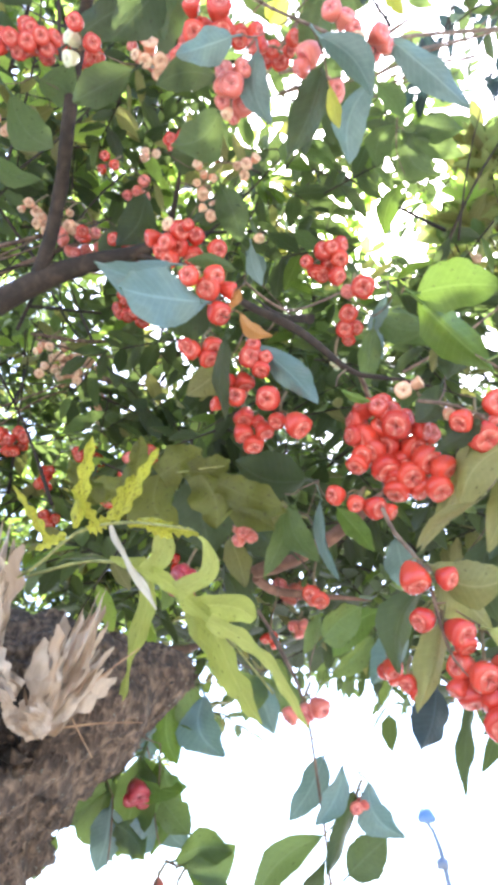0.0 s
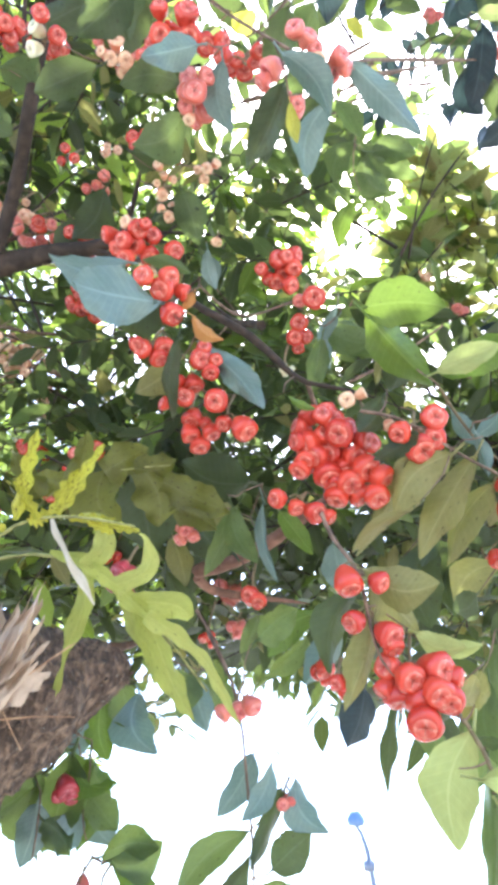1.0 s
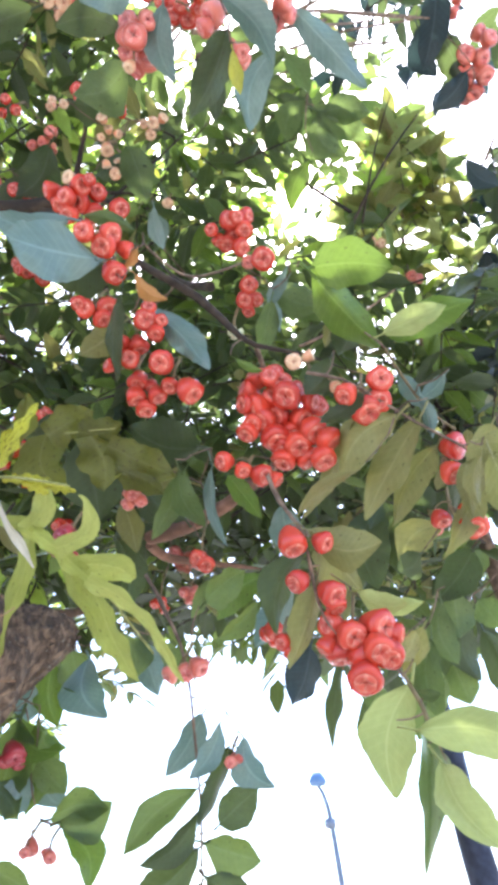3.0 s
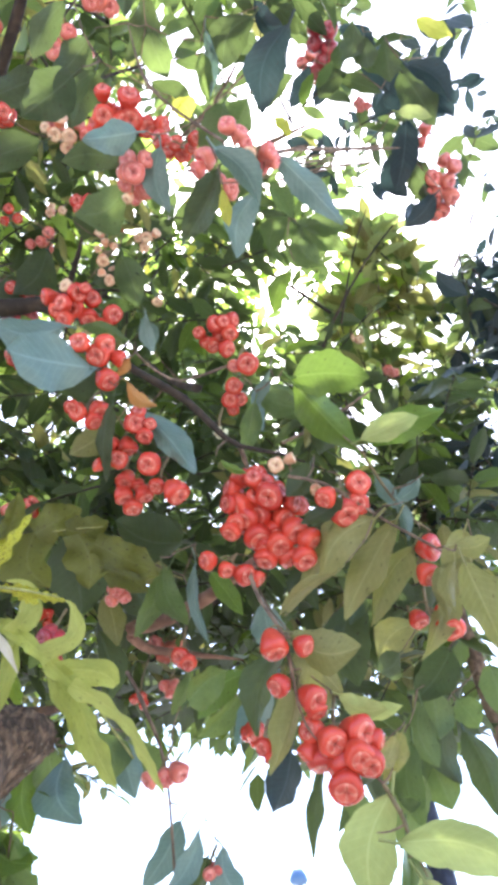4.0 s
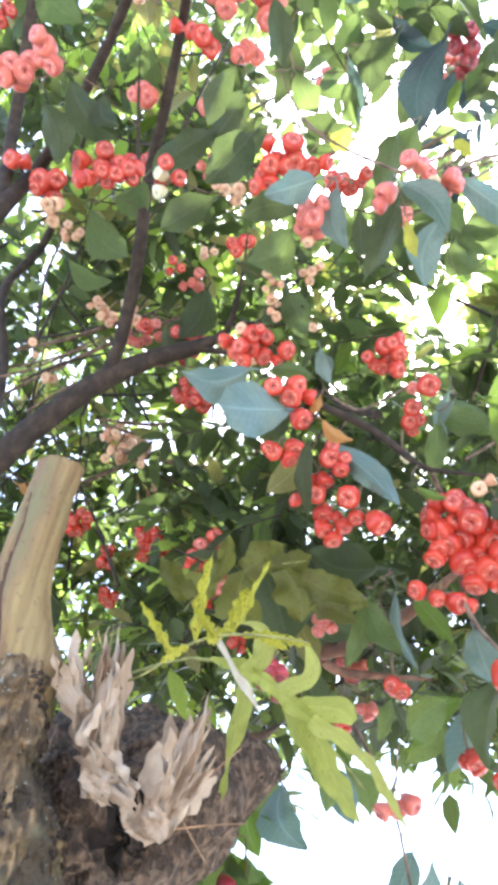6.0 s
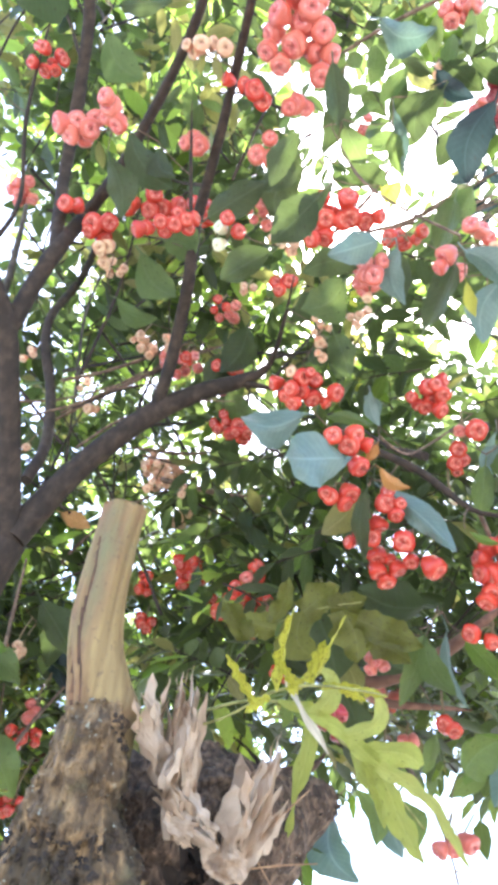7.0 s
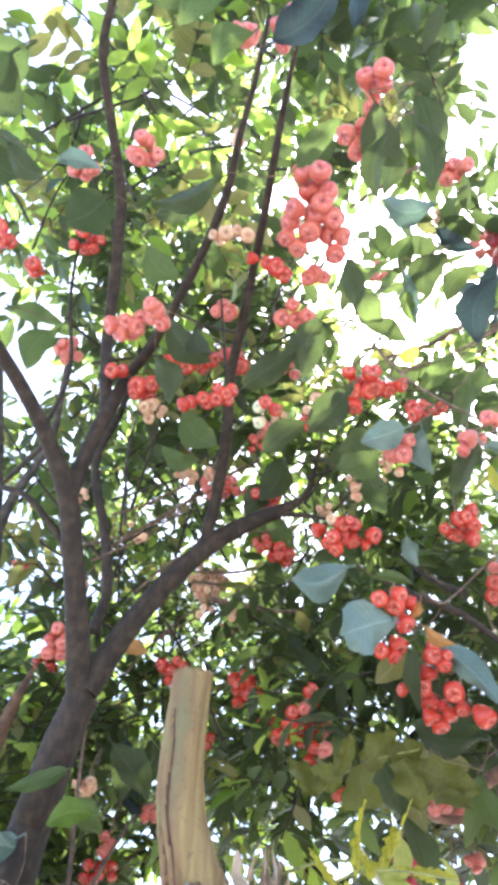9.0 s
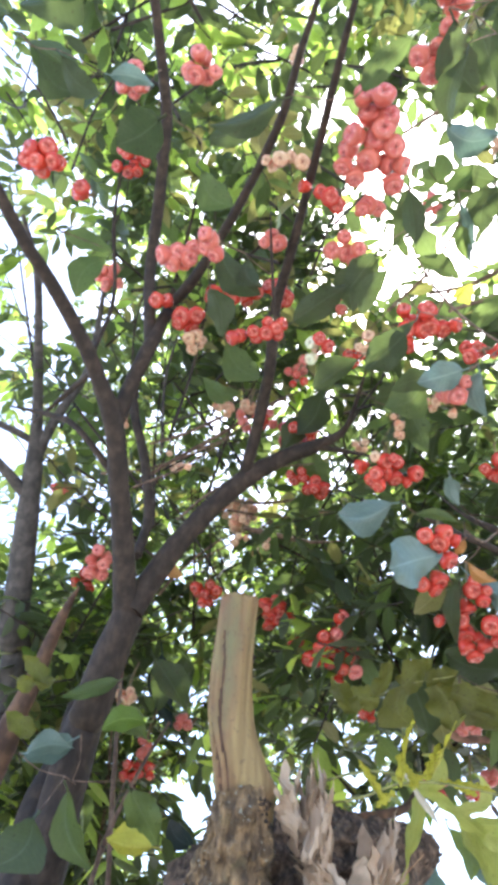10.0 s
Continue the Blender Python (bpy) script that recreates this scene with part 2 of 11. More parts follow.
def husk_material():
    m, N, L, B = material("fern_husk")
    r = chance(N, L)
    c = mix_colour(N, L, r, (0.58, 0.41, 0.27), (0.82, 0.65, 0.48))
    n = noise_tex(N, L, 7.0, 7.0, "UV", (5.0, 1.0, 1.0))
    c = mix_colour(N, L, math_node(N, L, "MULTIPLY", n, 0.6), c, (0.17, 0.105, 0.06))
    L.new(c, B.inputs["Base Color"])
    B.inputs["Roughness"].default_value = 0.75
    bump(N, L, n, 0.8, 0.006, B)
    T = N.new("ShaderNodeBsdfTranslucent")
    T.inputs["Color"].default_value = (0.45, 0.30, 0.17, 1)
    M = N.new("ShaderNodeMixShader")
    M.inputs[0].default_value = 0.25
    L.new(B.outputs[0], M.inputs[1])
    L.new(T.outputs[0], M.inputs[2])
    L.new(M.outputs[0], N["Material Output"].inputs["Surface"])
    return m


HUSK = husk_material()


def plain_material(name, low, high, scale, rough, metal=0.0):
    m, N, L, B = material(name)
    n = noise_tex(N, L, scale, 6.0)
    L.new(ramp(N, L, n, (0.3, low), (0.7, high)), B.inputs["Base Color"])
    B.inputs["Roughness"].default_value, B.inputs["Metallic"].default_value = rough, metal
    bump(N, L, n, 0.3, 0.01, B)
    return m


# unseen ground, made pale to bounce light onto leaves and fruit
EARTH = plain_material("bounce_ground", (0.25, 0.23, 0.19), (0.40, 0.37, 0.32), 2.5, 0.95)
STEEL = plain_material("painted_steel", (0.10, 0.12, 0.16), (0.15, 0.17, 0.22), 3.0, 0.5, 0.3)
LENS = plain_material("lamp_glass", (0.07, 0.13, 0.24), (0.10, 0.17, 0.30), 3.0, 0.35)
PLASTER = plain_material("grey_plaster", (0.17, 0.165, 0.155), (0.25, 0.24, 0.22), 1.5, 0.9)


# ---- builders ----
def as_mesh(name, verts, faces, mats, uvs=None, smooth=True, slots=None):
    me = bpy.data.meshes.new(name)
    me.from_pydata(verts, [], faces)
    for m in mats:
        me.materials.append(m)
    if uvs is not None:
        layer = me.uv_layers.new(name="UVMap")
        idx = np.empty(len(me.loops), dtype=np.int32)
        me.loops.foreach_get("vertex_index", idx)
        layer.data.foreach_set("uv", np.asarray(uvs, dtype=np.float32)[idx].ravel())
    if smooth:
        me.polygons.foreach_set("use_smooth", np.ones(len(me.polygons), dtype=bool))
    if slots is not None:
        me.polygons.foreach_set("material_index", np.asarray(slots, dtype=np.int32))
    me.update()
    return me


def thing(name, place, label, category, group="", kind=""):
    ob = new(name)
    ob.location = place
    ob.empty_display_size = 0.05
    return tagged(ob, label, category, group, kind)


def put(name, me, parent, m, label=""):
    """A part of a thing, at the world pose m; a thing has only a place, and its parts that carry others lie at its origin."""
    ob = new(name, me)
    ob.parent = parent
    top = parent.parent or parent
    ob.matrix_basis = Matrix.Translation(-top.location) @ m
    if label:
        ob["label"] = label
    return ob


def blade(kind, seed):
    """A leaf blade of length and width one, folded along the rib, bent, swayed to one side, with an uneven wavy edge."""
    rnd = random.Random(seed)
    nu, nv = (6, 16) if kind == "leaf" else (6, 24)
    fold, bend, wave, twist = rnd.uniform(0.03, 0.34), rnd.uniform(-0.12, 0.42), rnd.uniform(0.015, 0.06), rnd.uniform(-0.32, 0.32) * (2.2 if kind != "leaf" else 1.0)
    sway, tip, belly = rnd.uniform(-0.34, 0.34), rnd.uniform(0.0, 1.0), rnd.uniform(0.82, 1.12)
    ph, ph2 = rnd.uniform(0, 6), rnd.uniform(0, 6)
    verts, uvs, faces = [], [], []
    for j in range(nv + 1):
        v = j / nv
        if kind == "leaf":
            half = 0.5 * math.sin(math.pi * min(1, v ** belly)) ** 0.74
            half *= 1 - tip * 0.42 * max(0.0, (v - 0.55) / 0.45) ** 1.4
            if v > 0.95:
                half = max(half, 0.02)
        elif kind == "lobe":
            half = 0.5 * (0.62 + 0.38 * min(1.0, v / 0.3)) * (1 - max(0.0, (v - 0.45) / 0.55) ** 2.0)
        else:
            half = 0.5 * (math.sin(math.pi * min(1, (0.12 + 0.88 * v))) ** 0.6) * (0.78 + 0.26 * math.sin(v * 26 + ph))
        a = twist * v
        for i in range(nu + 1):
            s = 2 * i / nu - 1
            half2, out = half, 0.0
            if kind == "lobe":
                half2 = half * (1 + 0.13 * math.sin(v * 13 + ph * 2 + (2.0 if s > 0 else 0)) + 0.05 * math.sin(v * 31 + ph2))
                out = sway * 0.8 * math.sin(math.pi * v)
            if kind == "leaf":
                half2 = half * (1 + 0.05 * math.sin(v * 17 + (ph if s > 0 else ph2)) + 0.03 * math.sin(v * 41 + (ph2 if s > 0 else ph)))
                out = sway * math.sin(math.pi * v)
            x = s * half2
            z = fold * abs(x) + bend * 0.9 * v * (1 - v) + (2.2 if kind == "lobe" else 1.0) * wave * math.sin(v * 12 + (ph if s > 0 else ph2)) * s * s
            verts.append((x * math.cos(a) - z * math.sin(a) + out, v, x * math.sin(a) + z * math.cos(a)))
            uvs.append((i / nu, v))
    for j in range(nv):
        for i in range(nu):
            p = j * (nu + 1) + i
            faces.append((p, p + 1, p + nu + 2, p + nu + 1))
    if kind == "leaf":
        o = len(verts)
        for y, z, w in ((0.06, 0.0, 0.022), (-0.06, 0.012, 0.018), (-0.15, 0.04, 0.022)):
            for i in range(3):
                verts.append((2.0 * w * math.cos(2.1 * i), y, z + 0.6 * w * math.sin(2.1 * i)))
                uvs.append((0.5, 0.02))
        for k in range(2):
            for i in range(3):
                j = (i + 1) % 3
                faces.append((o + 3 * k + i, o + 3 * k + j, o + 3 * k + 3 + j, o + 3 * k + 3 + i))
    return verts, uvs, faces


def husk(seed):
    """A dry husk leaf of length and width one: a crumpled sheet that splits into pointed fingers."""
    rnd = random.Random(seed + 50)
    shift = Vector((seed * 3.7, 1.3, 0.2))
    cup, curl = rnd.uniform(0.2, 0.8), rnd.uniform(-0.25, 0.35)
    verts, uvs, faces = [], [], []

    def spot(x, v):
        n = noise.noise(Vector((x * 3.0, v * 2.5, 0)) + shift)
        m = noise.noise(Vector((x * 9.0, v * 4.0, 2)) + shift)
        return (x + 0.10 * m, v, cup * x * x + 0.24 * n + 0.08 * m + 0.022 * math.sin(30 * v + 5 * x + seed) - curl * v * v)

    def strip(at, rows, cols):
        o = len(verts)
        for j in range(rows + 1):
            for i in range(cols + 1):
                x, v = at(2 * i / cols - 1, j / rows)
                verts.append(spot(x, v))
                uvs.append((0.5 + x * 0.5, v))
        for j in range(rows):
            for i in range(cols):
                p = o + j * (cols + 1) + i
                faces.append((p, p + 1, p + cols + 2, p + cols + 1))

    split = rnd.uniform(0.42, 0.58)
    strip(lambda q, w: (q * (0.20 + 0.30 * math.sin(math.pi * 0.5 * w)) * (1 + 0.08 * math.sin(11 * w + seed)), w * split), 12, 12)
    count = rnd.choice((3, 4, 4, 5))
    for k in range(count):
        mid, half = (2 * (k + 0.5) / count - 1) * 0.5, 0.53 / count
        ln = (1.0 - split) * rnd.uniform(0.35, 1.0) * (1.15 - 0.9 * abs(mid))
        lean = mid * rnd.uniform(-0.2, 0.5)
        strip(lambda q, w, mid=mid, half=half, ln=ln, lean=lean: (mid + lean * w * w + q * half * (1 - 0.94 * w ** 2.6) * (1 + 0.3 * math.sin(9 * w + mid * 20)), split - 0.02 + w * ln), 9, 4)
    for side in (-1, 1):
        for k in range(2):
            low, ln = rnd.uniform(0.12, split * 0.8), rnd.uniform(0.08, 0.2)
            edge = side * (0.20 + 0.30 * math.sin(math.pi * 0.5 * low / split))
            strip(lambda q, w, low=low, ln=ln, edge=edge, side=side: (edge * 0.9 + side * ln * 0.7 * w, low + ln * 0.8 * w + q * 0.06 * (1 - w)), 6, 2)
    return verts, uvs, faces


BLADES = {}


def blade_mesh(kind, tone, seed):
    key = (kind, tone, seed)
    if key not in BLADES:
        v, u, f = husk(seed) if kind == "husk" else blade(kind, seed)
        BLADES[key] = as_mesh(kind, v, f, [HUSK if kind == "husk" else LEAF[tone]], u)
    return BLADES[key]


def blade_pose(a, b, width, turn):
    """From base a to tip b, turned about that line by so many degrees from facing up."""
    a, b = Vector(a), Vector(b)
    y = (b - a).normalized()
    up = Vector((0, 1, 0)) if abs(y.z) > 0.98 else Vector((0, 0, 1))
    z = (up - y * up.dot(y)).normalized()
    z.rotate(Matrix.Rotation(radians(turn), 3, y))
    x = y.cross(z)
    ln = (b - a).length
    return Matrix.Translation(a) @ Matrix((x, y, z)).transposed().to_4x4() @ Matrix.Diagonal((width, ln, ln, 1))


COUNT = [0]
BASES, WOOD = [], []  # where leaves and clusters hang, and the limbs that bear them


def leaf(parent, tone, ax, ay, az, bx, by, bz, width, turn, kind="leaf", name="leaf", form=None):
    COUNT[0] += 1
    if kind == "leaf":
        a, b = Vector((ax, ay, az)), Vector((bx, by, bz))
        BASES.append(a - (b - a) * 0.15 + Vector((0, 0, 0.04 * (b - a).length)))
    return put(name, blade_mesh(kind, tone, COUNT[0] % 11 if form is None else form), parent, blade_pose((ax, ay, az), (bx, by, bz), width, turn))


def spline(points, step):
    """Catmull-Rom through (x, y, z, radius)."""
    p = [Vector(q) for q in points]
    p = [p[0] * 2 - p[1]] + p + [p[-1] * 2 - p[-2]]
    out = []
    for i in range(1, len(p) - 2):
        n = max(2, int((p[i + 1] - p[i]).xyz.length / step))
        for k in range(n):
            t = k / n
            out.append(0.5 * (2 * p[i] + (p[i + 1] - p[i - 1]) * t + (2 * p[i - 1] - 5 * p[i] + 4 * p[i + 1] - p[i + 2]) * t * t + (3 * p[i] - p[i - 1] - 3 * p[i + 1] + p[i + 2]) * t ** 3))
    out.append(p[-2])
    return out


def tube(points, sides=10, step=0.03, rough=0.06, scale=9.0, ends=True, ridge=0.0):
    ring = spline(points, step)
    verts, uvs, faces = [], [], []
    x = None
    for k, q in enumerate(ring):
        c, r = q.xyz, max(q.w, 0.0006)
        d = (ring[min(k + 1, len(ring) - 1)].xyz - ring[max(k - 1, 0)].xyz).normalized()
        x = d.orthogonal().normalized() if x is None else (x - d * x.dot(d)).normalized()
        y = d.cross(x)
        for i in range(sides):
            a = 2 * math.pi * i / sides
            w = x * math.cos(a) + y * math.sin(a)
            p = c + w * r
            f = 1 + rough * (1.3 * noise.noise(p * scale) + 0.8 * noise.noise(p * scale * 3.1) + 0.45 * noise.noise(p * scale * 9.0))
            if ridge:
                n = noise.noise(Vector((math.cos(a) * 4.5, math.sin(a) * 4.5, k * step * 5.0)))
                f += ridge * (1 - 3.2 * abs(n))
            verts.append(c + w * r * f)
            uvs.append((i / sides, k * step))
    n = len(ring)
    for k in range(n - 1):
        for i in range(sides):
            j = (i + 1) % sides
            faces.append((k * sides + i, k * sides + j, (k + 1) * sides + j, (k + 1) * sides + i))
    if ends:
        for first, way in ((0, -1), ((n - 1) * sides, 1)):
            o = len(verts)
            verts += [verts[first + i].copy() for i in range(sides)]
            uvs += [uvs[first + i] for i in range(sides)]
            cap = tuple(o + i for i in range(sides))
            faces.append(cap if way > 0 else cap[::-1])
    return verts, uvs, faces


def limb(parent, name, bark, points, sides=10, step=0.03, rough=0.06, label="", scale=9.0, ridge=0.0):
    v, u, f = tube(points, sides, step, rough, scale, True, ridge)
    me = as_mesh(name, v, f, [BARK[bark]], u)
    if name in ("branch", "twig", "limb"):
        WOOD.extend(q.xyz for q in spline(points, 0.06))
    return put(name, me, parent, Matrix.Identity(4), label)


def hollow(wood, centre, wide, deep):
    """A hollow, sunk into a trunk; its shade is deepened by dark bark put inside."""
    me = wood.data
    if len(me.materials) < 2:
        me.materials.append(BARK["limb"])
    sunk = {}
    for q in me.vertices:
        d = (q.co - centre).length * (1 + 0.7 * noise.noise(q.co * 24))
        if d < wide:
            sunk[q.index] = q.normal * deep * (1 - (d / wide) ** 2)
    for p in me.polygons:
        if sum(sunk[i].length for i in p.vertices if i in sunk) > deep * 2.2:
            p.material_index = 1
    for i, w in sunk.items():
        me.vertices[i].co -= w


def ribbon(parent, tone, points):
    """A lobe of a winged fern frond: a soft strip along a bent rib, with ruffled edges, facing down and out."""
    ring, cols = spline(points, 0.005), 8
    seed = points[0][0] * 90
    verts, uvs, faces = [], [], []
    for k, q in enumerate(ring):
        d = (ring[min(k + 1, len(ring) - 1)].xyz - ring[max(k - 1, 0)].xyz).normalized()
        face = Vector((0.25 * math.sin(seed + k * 0.09), -0.65, -0.75))
        z = (face - d * face.dot(d)).normalized()
        x = d.cross(z)
        for i in range(cols + 1):
            e = 2 * i / cols - 1
            half = max(q.w, 0.0006) * (1 + 0.14 * math.sin(k * 0.55 + seed + 2 * (e > 0)) + 0.08 * noise.noise(Vector((k * 0.5, 2.0 * (e > 0), seed))))
            lift = half * (0.22 * abs(e) - 0.10) + 0.0035 * e * e * math.sin(k * 0.8 + seed + 1.7 * (e > 0)) * min(1.0, q.w / 0.01)
            verts.append(q.xyz + x * e * half + z * lift)
            uvs.append((i / cols, k / (len(ring) - 1)))
    for k in range(len(ring) - 1):
        for i in range(cols):
            p = k * (cols + 1) + i
            faces.append((p, p + 1, p + cols + 2, p + cols + 1))
    return put("lobe", as_mesh("lobe", verts, faces, [LEAF[tone]], uvs), parent, Matrix.Identity(4))


def sawn_limb(parent, name, points, label):
    """A bare limb, cracked along its length, flared at the foot and sawn off ragged at the top."""
    sides, ring = 96, spline(points, 0.008)
    rnd = random.Random(12)
    seams = [(rnd.uniform(0, 2 * math.pi), rnd.uniform(0.05, 0.10), rnd.uniform(0.08, 0.17), rnd.uniform(-0.1, 0.3), rnd.uniform(0.7, 1.3)) for k in range(8)]
    verts, uvs, faces, slots = [], [], [], []
    x, n = None, len(ring)
    for k, q in enumerate(ring):
        c, r, v = q.xyz, q.w, k / (n - 1)
        d = (ring[min(k + 1, n - 1)].xyz - ring[max(k - 1, 0)].xyz).normalized()
        x = d.orthogonal().normalized() if x is None else (x - d * x.dot(d)).normalized()
        y = d.cross(x)
        for i in range(sides):
            a = 2 * math.pi * i / sides
            w = x * math.cos(a) + y * math.sin(a)
            f = 1 + 0.05 * noise.noise(Vector((w.x * 2, w.y * 2, v * 5))) + 0.025 * noise.noise(Vector((w.x * 9, w.y * 9, v * 9)))
            f += 0.55 * max(0.0, w.x) ** 2 * max(0.0, 1 - abs(v - 0.18) / 0.26) ** 2
            for at, wide, deep, low, high in seams:
                at2 = at + 0.35 * noise.noise(Vector((at * 3, v * 4, 0.5)))
                da = (a - at2 + math.pi) % (2 * math.pi) - math.pi
                if low < v < high:
                    f -= deep * math.exp(-(da / wide) ** 2)
            p = c + w * r * f
            if k == n - 1:
                p += d * r * (0.30 * math.sin(a * 1.0 + 0.7) + 0.22 * noise.noise(Vector((w.x * 4, w.y * 4, 3))) + 0.12 * noise.noise(Vector((w.x * 15, w.y * 15, 7))))
            verts.append(p)
            uvs.append((i / sides, v))
    for k in range(n - 1):
        for i in range(sides):
            j = (i + 1) % sides
            faces.append((k * sides + i, k * sides + j, (k + 1) * sides + j, (k + 1) * sides + i))
            a, v = 2 * math.pi * (i + 0.5) / sides, k / (n - 1)
            dark = 0
            for at, wide, deep, low, high in seams:
                at2 = at + 0.35 * noise.noise(Vector((at * 3, v * 4, 0.5)))
                da = (a - at2 + math.pi) % (2 * math.pi) - math.pi
                if low < v < high and abs(da) < max(0.036, wide * 0.8) * (1 + 0.25 * noise.noise(Vector((v * 30, at, 0)))):
                    dark = 1
            slots.append(dark)
    rim = (n - 1) * sides
    o = len(verts)
    verts += [verts[rim + i].copy() for i in range(sides)]
    verts.append(sum((verts[rim + i] for i in range(sides)), Vector()) / sides)
    uvs += [(0.5, 1.0)] * (sides + 1)
    faces += [(o + i, o + (i + 1) % sides, o + sides) for i in range(sides)]
    slots += [2] * sides
    me = as_mesh(name, verts, faces, [BARK["stump"], BARK["brown"], BARK["wood"]], uvs, True, slots)
    return put(name, me, parent, Matrix.Identity(4), label)


def crust(parent, wood, n, small, large, bark="", lump=0.0):
    """Flakes of bark and moss that stand proud of a trunk."""
    rnd, me = random.Random(n), wood.data
    verts, faces = [], []
    for k in range(n):
        q = me.vertices[rnd.randrange(len(me.vertices))]
        if q.co.z < 1.5 or lump and noise.noise(q.co * 11) < lump:
            continue
        z = (q.normal + Vector((rnd.uniform(-0.5, 0.5), rnd.uniform(-0.5, 0.5), rnd.uniform(-0.5, 0.5)))).normalized()
        x = z.orthogonal().normalized()
        x.rotate(Matrix.Rotation(rnd.uniform(0, 6), 3, z))
        y, s, o = z.cross(x), rnd.uniform(small, large), len(verts)
        for i in range(6):
            a = i * math.pi / 3
            w = s * rnd.uniform(0.5, 1.1)
            verts.append(q.co + x * w * math.cos(a) + y * w * 0.7 * math.sin(a) - z * s * 0.15)
        verts.append(q.co + z * s * rnd.uniform(0.2, 0.6))
        faces += [(o + i, o + (i + 1) % 6, o + 6) for i in range(6)]
    top = Matrix.Identity(4)
    tagged(put("bark_crust", as_mesh("bark_crust", verts, faces, [BARK[bark] if bark else wood.data.materials[0]], None, False), parent, top, "crusty flakes of bark and moss"), kind="stuff")


def lathe(profile, sides, lobes=0.0, count=4):
    verts, uvs, faces = [], [], []
    n = len(profile)
    for k, (r, z) in enumerate(profile):
        for i in range(sides):
            a = 2 * math.pi * i / sides
            q = r * (1 + lobes * math.cos(count * a) * max(0, min(1, (0.3 - z))))
            verts.append((q * math.cos(a), q * math.sin(a), z))
            uvs.append((i / sides, k / (n - 1)))
    for k in range(n - 1):
        for i in range(sides):
            j = (i + 1) % sides
            faces.append((k * sides + i, (k + 1) * sides + i, (k + 1) * sides + j, k * sides + j))
    return verts, uvs, faces


RIPE_FORM = [(0.02, 1.12), (0.14, 1.10), (0.34, 0.96), (0.56, 0.70), (0.76, 0.34), (0.92, -0.06), (1.0, -0.40), (0.97, -0.62), (0.86, -0.80), (0.70, -0.88), (0.54, -0.85), (0.46, -0.78), (0.38, -0.66), (0.02, -0.60)]
BUD_FORM = [(0.02, 1.0), (0.18, 0.96), (0.42, 0.78), (0.66, 0.44), (0.80, 0.05), (0.80, -0.24), (0.82, -0.44), (0.92, -0.58), (0.94, -0.68), (0.82, -0.70), (0.66, -0.64), (0.50, -0.60), (0.02, -0.58)]
BODIES = {}


def fruit_meshes(tone, variant):
    key = (tone, variant)
    if key in BODIES:
        return BODIES[key]
    rnd = random.Random(variant * 7 + len(tone))
    bud = tone in ("young", "cream")
    form = [(r * rnd.uniform(0.97, 1.03), z * (0.76 + 0.08 * variant if z > 0 else 1.0)) for r, z in (BUD_FORM if bud else RIPE_FORM)]
    v, u, f = lathe(form, 20, 0.05)
    shift = Vector((variant * 3.1, len(tone), 0.4))
    v = [Vector(p) * (1 + 0.06 * noise.noise(Vector(p) * 1.1 + shift) + 0.03 * noise.noise(Vector(p) * 3.0 + shift)) for p in v]
    body = as_mesh("fruit", v, f, [FRUIT[tone]], u)
    v, u, f = [], [], []
    for q in range(4):
        a0 = math.pi / 2 * q + 0.2 * variant
        for s in range(5):
            rr = ((0.66, 0.57, 0.43, 0.26, 0.10) if not bud else (0.90, 0.80, 0.60, 0.38, 0.18))[s]
            zz = ((-0.85, -0.92, -0.93, -0.87, -0.78) if not bud else (-0.64, -0.78, -0.86, -0.84, -0.76))[s]
            ww = (0.80, 0.78, 0.75, 0.69, 0.54)[s]
            for i in range(4):
                a = a0 + (i / 3 - 0.5) * 2 * ww
                v.append((rr * math.cos(a), rr * math.sin(a), zz - 0.05 * math.sin(math.pi * i / 3)))
                u.append((i / 3, s / 4))
        o = q * 20
        for s in range(4):
            for i in range(3):
                p = o + s * 4 + i
                f.append((p, p + 1, p + 5, p + 4))
    o = len(v)
    for k in range(1 + 2 * (variant % 3 == 1)):
        o, lean = len(v), 0.35 * k
        for z in (-0.7, -1.35 + 0.1 * k):
            for i in range(3):
                a, far = 2.1 * i, lean * (0.3 if z > -0.8 else 1.0)
                v.append((0.022 * math.cos(a) + far * math.cos(2.4 * k), 0.022 * math.sin(a) + far * math.sin(2.4 * k), z))
                u.append((0.5, 0.0))
        for i in range(3):
            j = (i + 1) % 3
            f.append((o + i, o + j, o + 3 + j, o + 3 + i))
    calyx = as_mesh("calyx", v, f, [CALYX[tone]], u)
    BODIES[key] = body, calyx
    return BODIES[key]


def down_pose(p, way, size, spin):
    z = -Vector(way).normalized()
    x = z.orthogonal().normalized()
    x.rotate(Matrix.Rotation(spin, 3, z))
    y = z.cross(x)
    return Matrix.Translation(p) @ Matrix((x, y, z)).transposed().to_4x4() @ Matrix.Diagonal((size, size, size, 1))


WORDS = {
    "ripe": "cluster of ripe coral red wax apples hanging from a twig",
    "pink": "cluster of pinkish wax apples hanging among the leaves",
    "young": "cluster of small young peach coloured wax apples on a twig",
    "cream": "cluster of unripe cream coloured wax apples on a twig",
    "wine": "cluster of dark wine red wax apples hanging in shade",
}


